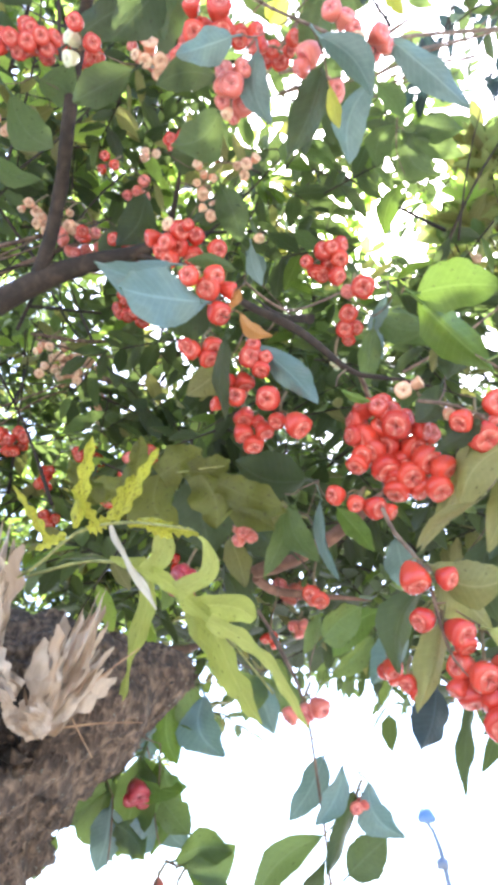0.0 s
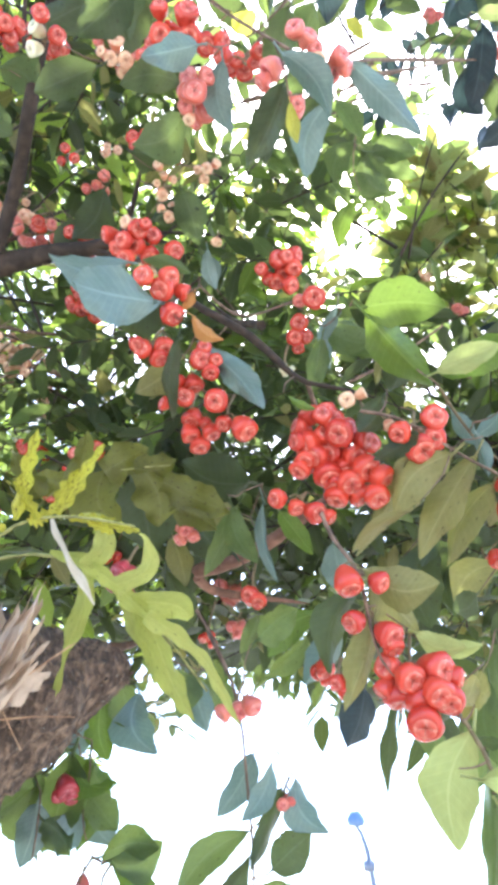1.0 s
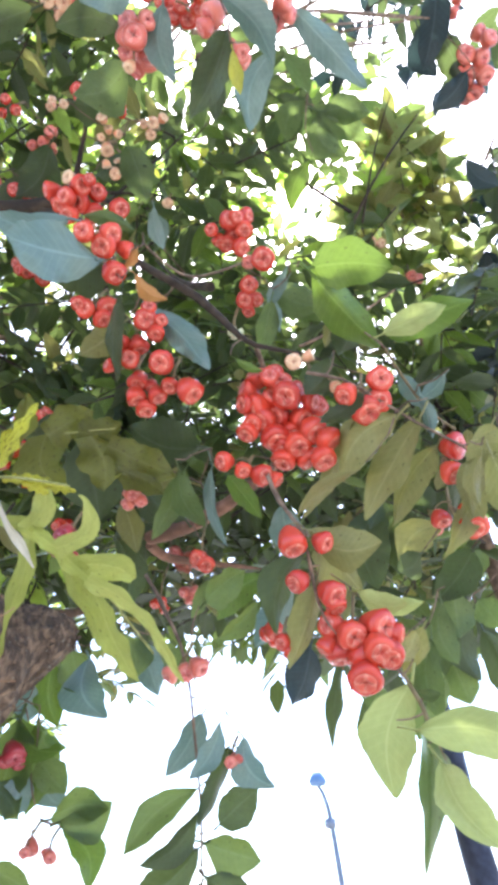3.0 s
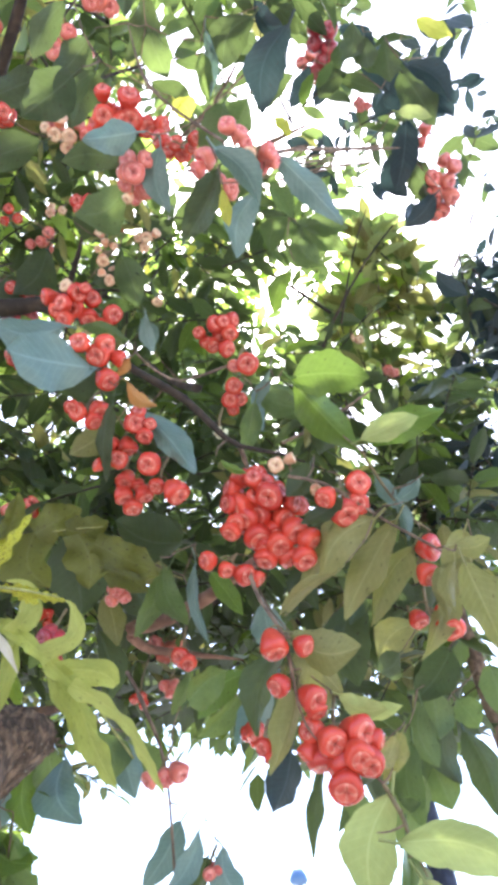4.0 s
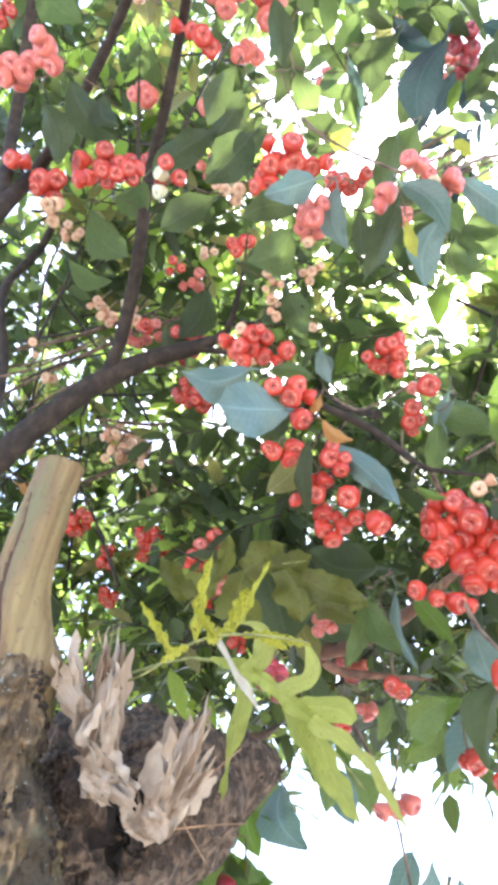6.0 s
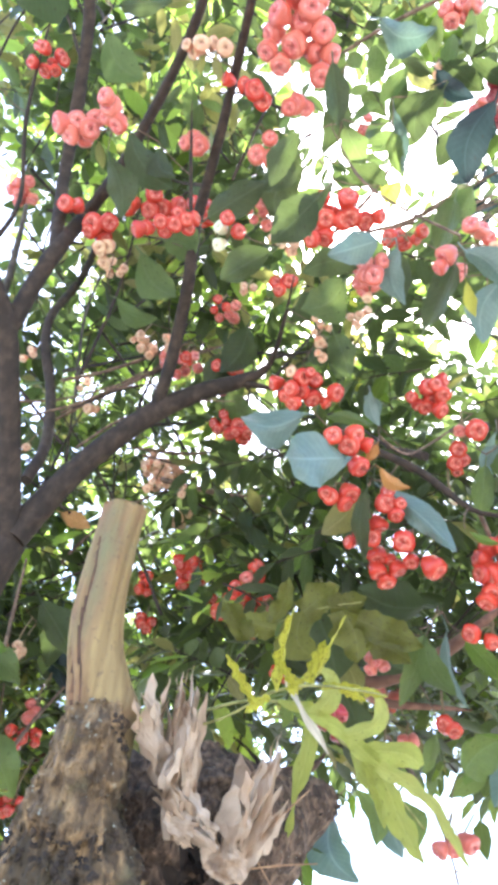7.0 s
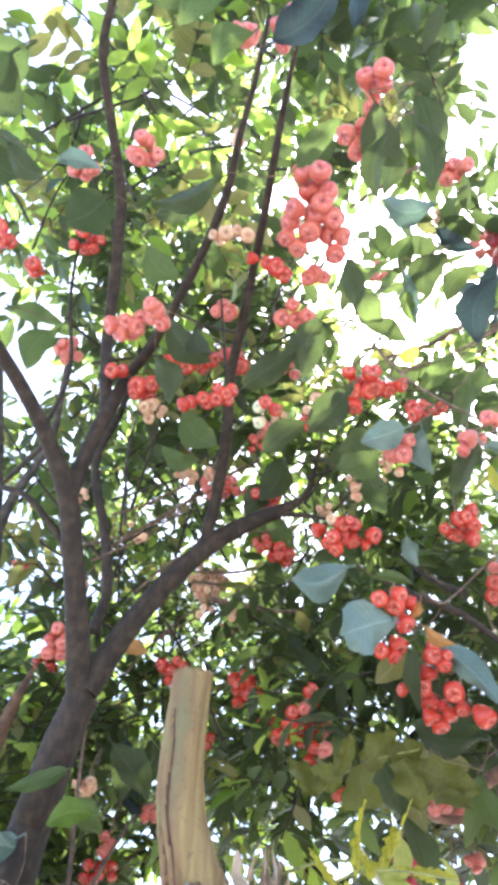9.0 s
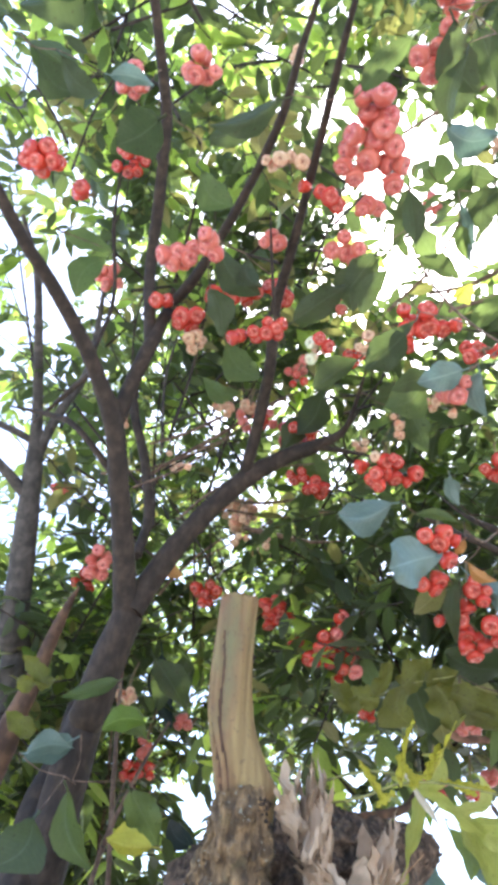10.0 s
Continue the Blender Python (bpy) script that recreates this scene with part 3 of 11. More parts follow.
class Cluster:
    """A bunch of fruits round one hanging stalk."""

    def __init__(self, tone, x, y, z):
        self.tone, self.c = tone, Vector((x, y, z))
        self.ob = thing("fruit_cluster", self.c, WORDS[tone], "fruit", "fruit clusters on the tree")
        self.rnd = random.Random(int(x * 1000) * 7 + int(y * 1000) * 3 + int(z * 1000))
        self.made = []

    def fruit(self, dx, dy, dz, size, tone=""):
        rnd, o = self.rnd, Vector((dx, dy, dz))
        way = o * (0.7 / max(0.02, size * 2.5)) + Vector((rnd.uniform(-0.55, 0.55), -0.42 + rnd.uniform(-0.4, 0.4), -0.8 + rnd.uniform(-0.3, 0.3)))
        body, calyx = fruit_meshes(tone or self.tone, rnd.randrange(5))
        m = down_pose(self.c + o, way, size * rnd.uniform(0.86, 1.00), rnd.uniform(0, 6))
        b = put("fruit", body, self.ob, m)
        k = new("calyx", calyx)
        k.parent = b
        self.made.append((o, -Vector(way).normalized(), size))
        return self

    def stalk(self, length=0.10):
        top = max(o.z for o, w, s in self.made) + length
        hub = Vector((sum(o.x for o, w, s in self.made) / len(self.made), sum(o.y for o, w, s in self.made) / len(self.made) + 0.01, 0))
        verts, uvs, faces = [], [], []
        lines = [[(*(hub + Vector((0.01, 0.02, top))), 0.0028), (*(hub + Vector((0, 0.008, top * 0.5))), 0.0026), (*hub, 0.0022)]]
        for o, w, s in self.made:
            a = o + w * s * 1.1
            h = hub + Vector((0, 0, max(a.z + 0.01, 0) * 0.6 + 0.008))
            lines.append([(*a, 0.0016), (*((a + h) / 2 + Vector((0, 0, 0.006))), 0.0014), (*h, 0.0018)])
        for ln in lines:
            v, u, f = tube(ln, 5, 0.02, 0.0)
            n = len(verts)
            verts += v
            uvs += u
            faces += [tuple(i + n for i in q) for q in f]
        BASES.append(self.c + hub + Vector((0.01, 0.02, top)))
        put("stalk", as_mesh("stalk", verts, faces, [BARK["stalk"]], uvs), self.ob, Matrix.Translation(self.c))
        return self


def bunch(tone, x, y, z, wide, high, n, size):
    """A cluster filled with n fruits by chance."""
    c = Cluster(tone, x, y, z)
    rnd, got = c.rnd, []
    for k in range(n):
        best = None
        for _ in range(14):
            q = Vector((rnd.uniform(-1, 1), rnd.uniform(-1, 1), rnd.uniform(-1, 1)))
            if q.length > 1:
                continue
            q = Vector((q.x * wide, q.y * wide * 0.8, q.z * high))
            gap = min([(q - g).length for g in got] or [9])
            if best is None or gap > best[0]:
                best = gap, q
        q = best[1] if best else Vector((0, 0, 0))
        got.append(q)
        c.fruit(q.x, q.y, q.z, size * rnd.uniform(0.82, 1.08))
    return c.stalk()


# ---- ground ----
def ground():
    n, half = 48, 400.0
    verts, faces = [], []
    for j in range(n + 1):
        for i in range(n + 1):
            x, y = (2 * i / n - 1), (2 * j / n - 1)
            x, y = x * abs(x) * half, y * abs(y) * half
            verts.append((x, y, 0.06 * noise.noise(Vector((x * 0.3, y * 0.3, 0)))))
    for j in range(n):
        for i in range(n):
            p = j * (n + 1) + i
            faces.append((p, p + 1, p + n + 2, p + n + 1))
    ob = new("ground", as_mesh("ground", verts, faces, [EARTH]))
    tagged(ob, "unseen ground under the fruit trees, pale to bounce light up", "ground", "", "structure")


ground()


# ---- foliage ----
class Canopy:
    """Leafy twigs of one tree, joined into a mesh of leaves and one of twigs."""

    def __init__(self, owner, seed, tones):
        self.owner, self.rnd, self.tones = owner, random.Random(seed), tones
        self.v, self.u, self.f, self.s = [], [], [], []
        self.tv, self.tu, self.tf = [], [], []

    def one_leaf(self, base, way, normal, ln, width, slot):
        y = way.normalized()
        z = (normal - y * normal.dot(y)).normalized()
        x = y.cross(z)
        r = self.rnd
        fold, bend = r.uniform(0.1, 0.5), r.uniform(-0.05, 0.35)
        n = len(self.v)
        for v, h in ((0.0, 0.04), (0.28, 0.43), (0.62, 0.46), (0.88, 0.2), (1.0, 0.0)):
            c = base + y * (ln * v) - z * (bend * ln * v * v)
            e = x * (h * width) + z * (fold * h * width)
            g = x * (-h * width) + z * (fold * h * width)
            self.v += [c + g, c, c + e]
            self.u += [(0.5 - h, v), (0.5, v), (0.5 + h, v)]
        for k in range(4):
            p = n + 3 * k
            self.f += [(p, p + 1, p + 4, p + 3), (p + 1, p + 2, p + 5, p + 4)]
            self.s += [slot, slot]

    def spray(self, x, y, z, n, size=0.12, radius=0.16, up=0.0):
        """About n leaves in pairs along a few twigs round a place."""
        r, c = self.rnd, Vector((x, y, z))
        n, size = n * (1.4 if z < 3.9 else 1.0), size * 0.86
        while n > 0:
            d = Vector((r.uniform(-1, 1), r.uniform(-1, 1), r.uniform(-0.7, 0.6) + up)).normalized()
            a = c + Vector((r.gauss(0, 1), r.gauss(0, 1), r.gauss(0, 1))) * radius * 0.55 - d * radius * 0.5
            ln = radius * r.uniform(0.9, 1.7)
            pairs = max(2, int(ln / (size * 0.42)))
            line = []
            for k in range(pairs + 1):
                t = k / pairs
                line.append(a + d * ln * t - Vector((0, 0, 0.12 * ln * t * t * (1 - up))))
            v, u, f = tube([(*p, 0.0028 * (1 - 0.6 * i / pairs)) for i, p in enumerate(line)], 4, 0.08, 0.0, ends=False)
            o = len(self.tv)
            self.tv += v
            self.tu += u
            self.tf += [tuple(i + o for i in q) for q in f]
            slot = r.choices(range(len(self.tones)), [w for _, w in self.tones])[0]
            for k in range(1, pairs + 1):
                side = d.cross(Vector((r.uniform(-0.4, 0.4), r.uniform(-0.4, 0.4), 1))).normalized()
                for sgn in (-1, 1) if k < pairs else (0,):
                    w = d * r.uniform(0.3, 0.9) + side * sgn * r.uniform(0.6, 1.1) + Vector((0, 0, r.uniform(-0.75, 0.15) + up * 0.8))
                    nrm = Vector((r.uniform(-0.6, 0.6), r.uniform(-0.75, 0.35), 1.0))
                    s2 = slot if r.random() < 0.7 else r.choices(range(len(self.tones)), [q for _, q in self.tones])[0]
                    m = size * r.uniform(0.65, 1.2)
                    self.one_leaf(line[k], w, nrm, m, m * r.uniform(0.36, 0.5), s2)
                    n -= 1

    def rosette(self, x, y, z, n, size):
        """A whorl of narrow leaves round the end of an upright shoot."""
        r, c = self.rnd, Vector((x, y, z))
        axis = Vector((r.uniform(-0.45, 0.45), r.uniform(-0.6, 0.1), 1)).normalized()
        v, u, f = tube([(*(c - axis * size * 1.1), 0.002), (*(c - axis * size * 0.6), 0.0018), (*c, 0.0015)], 4, 0.08, 0.0, ends=False)
        o = len(self.tv)
        self.tv += v
        self.tu += u
        self.tf += [tuple(i + o for i in q) for q in f]
        slot = r.choices(range(len(self.tones)), [w for _, w in self.tones])[0]
        side = axis.orthogonal()
        for k in range(n):
            w = side.copy()
            w.rotate(Matrix.Rotation(k * 2.4, 3, axis))
            out = w * (0.35 + 0.75 * (k % 3) / 2) + axis * r.uniform(0.5, 0.9) - Vector((0, 0, 0.3 * (k % 3) / 2))
            m = size * r.uniform(0.75, 1.2)
            self.one_leaf(c - axis * size * 0.12 * (k // 3), out, axis - w * 0.3, m, m * r.uniform(0.32, 0.44), slot if r.random() < 0.6 else r.randrange(len(self.tones)))

    def shoot(self, x, y, z, ln):
        """A bare long twig that forks once."""
        r, a = self.rnd, Vector((x, y, z))
        d = Vector((r.uniform(-0.8, 0.8), r.uniform(-0.6, 0.6), r.uniform(0.3, 1.0))).normalized()
        side = Vector((r.uniform(-1, 1), r.uniform(-1, 1), 0.3)).normalized()
        for way, m, w in ((d, ln, 0.0055), ((d + side * 0.7).normalized(), ln * 0.6, 0.0035)):
            b = a if way is d else a + d * ln * 0.4
            line = [(*(b + way * m * t + side * 0.08 * m * math.sin(3 * t)), w * (1 - 0.6 * t)) for t in (0, 0.35, 0.7, 1)]
            v, u, f = tube(line, 5, 0.08, 0.0, ends=False)
            o = len(self.tv)
            self.tv += v
            self.tu += u
            self.tf += [tuple(i + o for i in q) for q in f]

    def done(self):
        me = as_mesh("foliage", self.v, self.f, [LEAF[t] for t, _ in self.tones], self.u, True, self.s)
        tagged(put("foliage", me, self.owner, Matrix.Identity(4), "dense green leaves seen against the sky"), kind="stuff")
        me = as_mesh("brushwood", self.tv, self.tf, [BARK["limb"]], self.tu)
        tagged(put("brushwood", me, self.owner, Matrix.Identity(4), "thin brown twig growth"), kind="stuff")


def join_twigs(owner, reach):
    """Thin twigs that join the places where leaves and clusters hang to each other and to the limbs."""
    pts = np.array([tuple(p) for p in WOOD + BASES])
    rooted, n = len(WOOD), len(pts)
    dist, link = np.full(n, 9.0), np.zeros(n, dtype=int)
    done = np.zeros(n, dtype=bool)
    done[:rooted] = True
    for i in range(rooted):
        d = np.linalg.norm(pts - pts[i], axis=1)
        near = d < dist
        dist[near], link[near] = d[near], i
    verts, uvs, faces = [], [], []
    rnd = random.Random(2)
    for step in range(n - rooted):
        i = int(np.argmin(np.where(done, 99.0, dist)))
        done[i] = True
        if dist[i] < reach:
            a, b = Vector(pts[i]), Vector(pts[link[i]])
            m = (a + b) / 2 + Vector((rnd.uniform(-0.1, 0.1), rnd.uniform(-0.1, 0.1), -0.06)) * (a - b).length
            v, u, f = tube([(*a, 0.0009), (*m, 0.0012), (*b, 0.0016)], 5, 0.04, 0.0, ends=False)
            o = len(verts)
            verts += v
            uvs += u
            faces += [tuple(k + o for k in q) for q in f]
        d = np.linalg.norm(pts - pts[i], axis=1)
        near = d < dist
        dist[near], link[near] = d[near], i
    me = as_mesh("brushwood", verts, faces, [BARK["twig"]], uvs)
    tagged(put("brushwood", me, owner, Matrix.Identity(4), "thin brown twig growth between the leaves"), kind="stuff")


def lamp_post(x, y, z):
    """A street lamp: tapered pole, short arm and a lamp head at height z."""
    post = thing("street_lamp", (x + 0.5, y, 0.0), "tall grey street lamp against the white sky", "street lamp")
    limb_mesh = tube([(x + 0.5, y, 0.0, 0.11), (x + 0.45, y, z * 0.5, 0.09), (x + 0.25, y, z - 0.7, 0.07), (x, y, z - 0.1, 0.05)], 12, 0.4, 0.0)
    put("pole", as_mesh("pole", limb_mesh[0], limb_mesh[2], [STEEL], limb_mesh[1]), post, Matrix.Identity(4))
    v, u, f = lathe([(0.02, 0.30), (0.14, 0.28), (0.24, 0.12), (0.28, 0.0), (0.22, -0.10), (0.02, -0.12)], 16)
    put("lamp_head", as_mesh("lamp_head", v, f, [LENS], u), post, Matrix.Translation((x, y, z)) @ Matrix.Diagonal((1.0, 0.7, 1.0, 1)))
    v, u, f = lathe([(0.02, 0.14), (0.16, 0.12), (0.18, 0.0), (0.16, -0.12), (0.02, -0.14)], 12)
    put("junction_box", as_mesh("junction_box", v, f, [STEEL], u), post, Matrix.Translation((x + 0.27, y, z - 1.1)))


def low_wall(x, y, z):
    """A small grey hut with a coping, at the end of the open ground."""
    hut = thing("hut", (x, y, 0.0), "small grey plastered hut far off", "building")
    bm = bmesh.new()
    bmesh.ops.create_cube(bm, size=1.0, matrix=Matrix.Translation((0, 0, z / 2)) @ Matrix.Diagonal((1.15, 1.1, z, 1)))
    bmesh.ops.bevel(bm, geom=bm.edges[:], offset=0.03, segments=2, affect="EDGES")
    me = bpy.data.meshes.new("wall")
    bm.to_mesh(me)
    bm.free()
    me.materials.append(PLASTER)
    put("wall", me, hut, Matrix.Translation((x, y, 0)))
    bm = bmesh.new()
    bmesh.ops.create_cube(bm, size=1.0, matrix=Matrix.Translation((0, 0, z)) @ Matrix.Diagonal((1.4, 1.3, 0.12, 1)))
    bmesh.ops.bevel(bm, geom=bm.edges[:], offset=0.03, segments=2, affect="EDGES")
    me = bpy.data.meshes.new("roof")
    bm.to_mesh(me)
    bm.free()
    me.materials.append(STEEL)
    put("roof", me, hut, Matrix.Translation((x, y, 0)))


# ---- the wax apple tree with its mossy trunk and cut limb ----
tree = thing("wax_apple_tree", (-0.605, 1.257, 0.0), "old wax apple tree with rough mossy trunk and a sawn-off limb", "tree")
out_trunk = limb(tree, "trunk", "trunk", [(-0.605, 1.257, -0.05, 0.24), (-0.605, 1.257, 0.6, 0.20), (-0.575, 1.207, 1.624, 0.190), (-0.498, 1.145, 1.789, 0.190), (-0.407, 1.086, 1.941, 0.170), (-0.315, 1.072, 2.008, 0.145), (-0.231, 1.076, 2.045, 0.108), (-0.163, 1.104, 2.077, 0.070), (-0.113, 1.118, 2.092, 0.045), (-0.080, 1.130, 2.100, 0.020)], 120, 0.009, 0.17, "rough brown trunk with lichen", 9.0, 0.05)
out_burl = limb(tree, "burl", "burl", [(-0.425, 0.914, 1.824, 0.1010), (-0.427, 0.863, 1.928, 0.0817), (-0.423, 0.831, 1.990, 0.0628), (-0.419, 0.805, 2.044, 0.0495), (-0.419, 0.793, 2.084, 0.0430), (-0.420, 0.791, 2.095, 0.0387)], 96, 0.006, 0.26, "black mossy bark collar", 10, 0.09)
for cx, cy, cz, wide, deep in ((-0.268, 0.928, 1.983, 0.058, 0.045), (-0.293, 0.949, 1.948, 0.040, 0.028)):
    hollow(out_trunk, Vector((cx, cy, cz)), wide, deep)
crust(tree, out_trunk, 3200, 0.003, 0.010)
crust(tree, out_burl, 1500, 0.003, 0.009)
crust(tree, out_burl, 3600, 0.003, 0.009, "limb", 0.02)
crust(tree, out_trunk, 2600, 0.003, 0.009, "limb", 0.15)
sawn_limb(tree, "cut_limb", [(-0.413, 0.851, 2.040, 0.0403), (-0.418, 0.814, 2.086, 0.0422), (-0.427, 0.795, 2.142, 0.0412), (-0.441, 0.783, 2.218, 0.0400), (-0.445, 0.779, 2.297, 0.0396), (-0.441, 0.772, 2.378, 0.0380), (-0.437, 0.768, 2.447, 0.0382)], "bare cracked limb, sawn off ragged")
limb(tree, "branch", "limb", [(-0.051, 0.750, 2.624, 0.0057), (0.017, 0.763, 2.581, 0.0070), (0.094, 0.791, 2.557, 0.0077), (0.155, 0.813, 2.505, 0.0062), (0.195, 0.827, 2.485, 0.0048), (0.273, 0.825, 2.468, 0.0028), (0.345, 0.815, 2.425, 0.0008)], 8, 0.03, 0.06, "", 9)
limb(tree, "branch", "twig", [(0.210, 0.869, 2.242, 0.0034), (0.223, 0.870, 2.200, 0.0033), (0.244, 0.857, 2.152, 0.0028), (0.256, 0.862, 2.117, 0.0027), (0.265, 0.881, 2.071, 0.0023), (0.277, 0.894, 2.032, 0.0018), (0.296, 0.899, 2.006, 0.0005)], 8, 0.03, 0.06, "", 9)
limb(tree, "branch", "twig", [(0.198, 0.841, 2.500, 0.0045), (0.239, 0.919, 2.437, 0.0046), (0.232, 0.932, 2.324, 0.0043), (0.210, 0.869, 2.242, 0.0010)], 8, 0.03, 0.06, "", 9)
limb(tree, "branch", "pink", [(0.012, 1.372, 2.428, 0.0130), (0.030, 1.362, 2.430, 0.0166), (0.100, 1.317, 2.430, 0.0167), (0.181, 1.244, 2.442, 0.0149), (0.244, 1.162, 2.456, 0.0114), (0.321, 1.109, 2.502, 0.0020)], 10, 0.03, 0.06, "", 9)
limb(tree, "branch", "pink", [(0.018, 1.392, 2.425, 0.0110), (0.050, 1.440, 2.424, 0.0112), (0.110, 1.480, 2.434, 0.0105), (0.246, 1.524, 2.447, 0.0050), (0.300, 1.540, 2.450, 0.0015)], 8, 0.03, 0.06, "", 9)
limb(tree, "branch", "brown", [(-0.241, 1.244, 2.177, 0.0104), (-0.181, 1.253, 2.187, 0.0116), (-0.115, 1.306, 2.217, 0.0089), (-0.072, 1.438, 2.301, 0.0019)], 8, 0.03, 0.06, "", 9)
limb(tree, "branch", "twig", [(-0.542, 1.295, 3.029, 0.0095), (-0.427, 1.302, 2.997, 0.0095), (-0.327, 1.297, 2.964, 0.0070), (-0.221, 1.312, 2.975, 0.0012)], 6, 0.03, 0.06, "", 9)
limb(tree, "twig", "twig", [(0.190, 0.402, 2.689, 0.0026), (0.266, 0.431, 2.827, 0.0029), (0.456, 0.493, 3.083, 0.0041), (0.583, 0.532, 3.249, 0.0010)], 6, 0.03, 0.06, "", 9)
limb(tree, "twig", "twig", [(0.200, 0.416, 2.683, 0.0022), (0.287, 0.445, 2.818, 0.0024), (0.422, 0.489, 3.040, 0.0009)], 6, 0.03, 0.06, "", 9)
limb(tree, "twig", "twig", [(0.117, 0.378, 2.652, 0.0024), (0.033, 0.371, 2.762, 0.0026), (-0.019, 0.373, 2.915, 0.0029), (-0.060, 0.332, 3.075, 0.0009)], 6, 0.03, 0.06, "", 9)
limb(tree, "twig", "twig", [(0.050, 1.165, 2.186, 0.0030), (0.093, 1.152, 2.097, 0.0029), (0.110, 1.155, 2.031, 0.0023), (0.117, 1.169, 1.990, 0.0023), (0.134, 1.217, 1.876, 0.0022), (0.138, 1.229, 1.801, 0.0017), (0.141, 1.235, 1.725, 0.0004)], 6, 0.03, 0.06, "", 9)
limb(tree, "twig", "twig", [(0.027, 1.147, 2.220, 0.0035), (0.060, 1.143, 2.164, 0.0029), (0.098, 1.155, 2.088, 0.0006)], 6, 0.03, 0.06, "", 9)
limb(tree, "twig", "stalk", [(0.367, 0.883, 1.953, 0.0028), (0.384, 0.888, 1.920, 0.0028), (0.391, 0.892, 1.898, 0.0024), (0.405, 0.897, 1.857, 0.0005)], 6, 0.03, 0.06, "", 9)
limb(tree, "twig", "twig", [(0.361, 0.927, 1.993, 0.0030), (0.367, 0.883, 1.953, 0.0008)], 6, 0.03, 0.06, "", 9)
limb(tree, "twig", "twig", [(0.851, 0.651, 3.335, 0.0022), (0.841, 0.756, 3.300, 0.0022), (0.844, 0.885, 3.301, 0.0024), (0.857, 1.019, 3.286, 0.0007)], 5, 0.03, 0.06, "", 9)
limb(tree, "twig", "twig", [(0.007, 0.679, 2.532, 0.0022), (0.038, 0.700, 2.518, 0.0022), (0.086, 0.773, 2.588, 0.0024), (0.172, 0.803, 2.681, 0.0026), (0.229, 0.802, 2.734, 0.0006)], 6, 0.03, 0.06, "", 9)
limb(tree, "twig", "twig", [(0.259, 0.762, 2.357, 0.0030), (0.314, 0.763, 2.347, 0.0028), (0.365, 0.775, 2.324, 0.0026), (0.426, 0.791, 2.294, 0.0025), (0.494, 0.805, 2.265, 0.0023), (0.546, 0.821, 2.238, 0.0021)], 6, 0.03, 0.06, "", 9)
limb(tree, "twig", "stalk", [(0.387, 0.753, 2.413, 0.0024), (0.415, 0.777, 2.378, 0.0023), (0.457, 0.805, 2.336, 0.0021), (0.501, 0.820, 2.311, 0.0020)], 6, 0.03, 0.06, "", 9)
# ---- the dark forked tree behind ----
dark_tree = thing("fruit_tree", (-0.922, 1.031, 0.0), "dark-barked wax apple tree with forked limbs", "tree")
limb(dark_tree, "trunk", "limb", [(-0.922, 1.061, -0.05, 0.08), (-0.895, 1.061, 0.8, 0.064), (-0.835, 1.055, 2.150, 0.046), (-0.806, 1.025, 2.320, 0.043), (-0.775, 0.995, 2.440, 0.040), (-0.742, 0.966, 2.530, 0.037)], 18, 0.03, 0.06, "dark brown trunk")
limb(dark_tree, "limb", "limb", [(-0.748, 0.968, 2.520, 0.0295), (-0.752, 0.870, 2.645, 0.0268), (-0.757, 0.760, 2.765, 0.0253), (-0.764, 0.655, 2.870, 0.0250), (-0.797, 0.540, 2.951, 0.0199), (-0.833, 0.439, 3.005, 0.0175), (-0.870, 0.347, 3.043, 0.0162), (-0.908, 0.253, 3.073, 0.0148), (-0.967, 0.113, 3.152, 0.0136)], 12, 0.03, 0.06, "", 9)
limb(dark_tree, "limb", "limb", [(-0.735, 0.962, 2.535, 0.0303), (-0.672, 0.950, 2.665, 0.0290), (-0.590, 0.938, 2.790, 0.0272), (-0.487, 0.930, 2.905, 0.0265), (-0.380, 0.930, 2.985, 0.0235), (-0.290, 0.935, 3.030, 0.0210), (-0.205, 0.900, 3.050, 0.0095), (-0.160, 0.774, 3.064, 0.0050), (-0.135, 0.644, 3.048, 0.0012)], 12, 0.03, 0.06, "", 9)
limb(dark_tree, "limb", "limb", [(-0.290, 0.935, 3.030, 0.0100), (-0.174, 0.931, 2.992, 0.0055), (-0.085, 0.897, 2.923, 0.0010)], 8, 0.03, 0.06)
limb(dark_tree, "limb", "limb", [(0.007, 0.915, 2.834, 0.0015), (0.067, 0.889, 2.728, 0.0055), (0.118, 0.817, 2.623, 0.0093)], 9, 0.03, 0.06, "", 9)
limb(dark_tree, "limb", "limb", [(-0.492, 0.935, 2.900, 0.0150), (-0.455, 0.870, 2.970, 0.0165), (-0.418, 0.770, 3.040, 0.0160), (-0.385, 0.660, 3.075, 0.0155), (-0.367, 0.567, 3.174, 0.0140), (-0.322, 0.451, 3.206, 0.0124), (-0.281, 0.339, 3.237, 0.0114), (-0.225, 0.176, 3.259, 0.0098), (-0.174, 0.014, 3.261, 0.0076), (-0.148, -0.071, 3.233, 0.0058), (-0.104, -0.189, 3.250, 0.0036)], 10, 0.03, 0.06, "", 9)
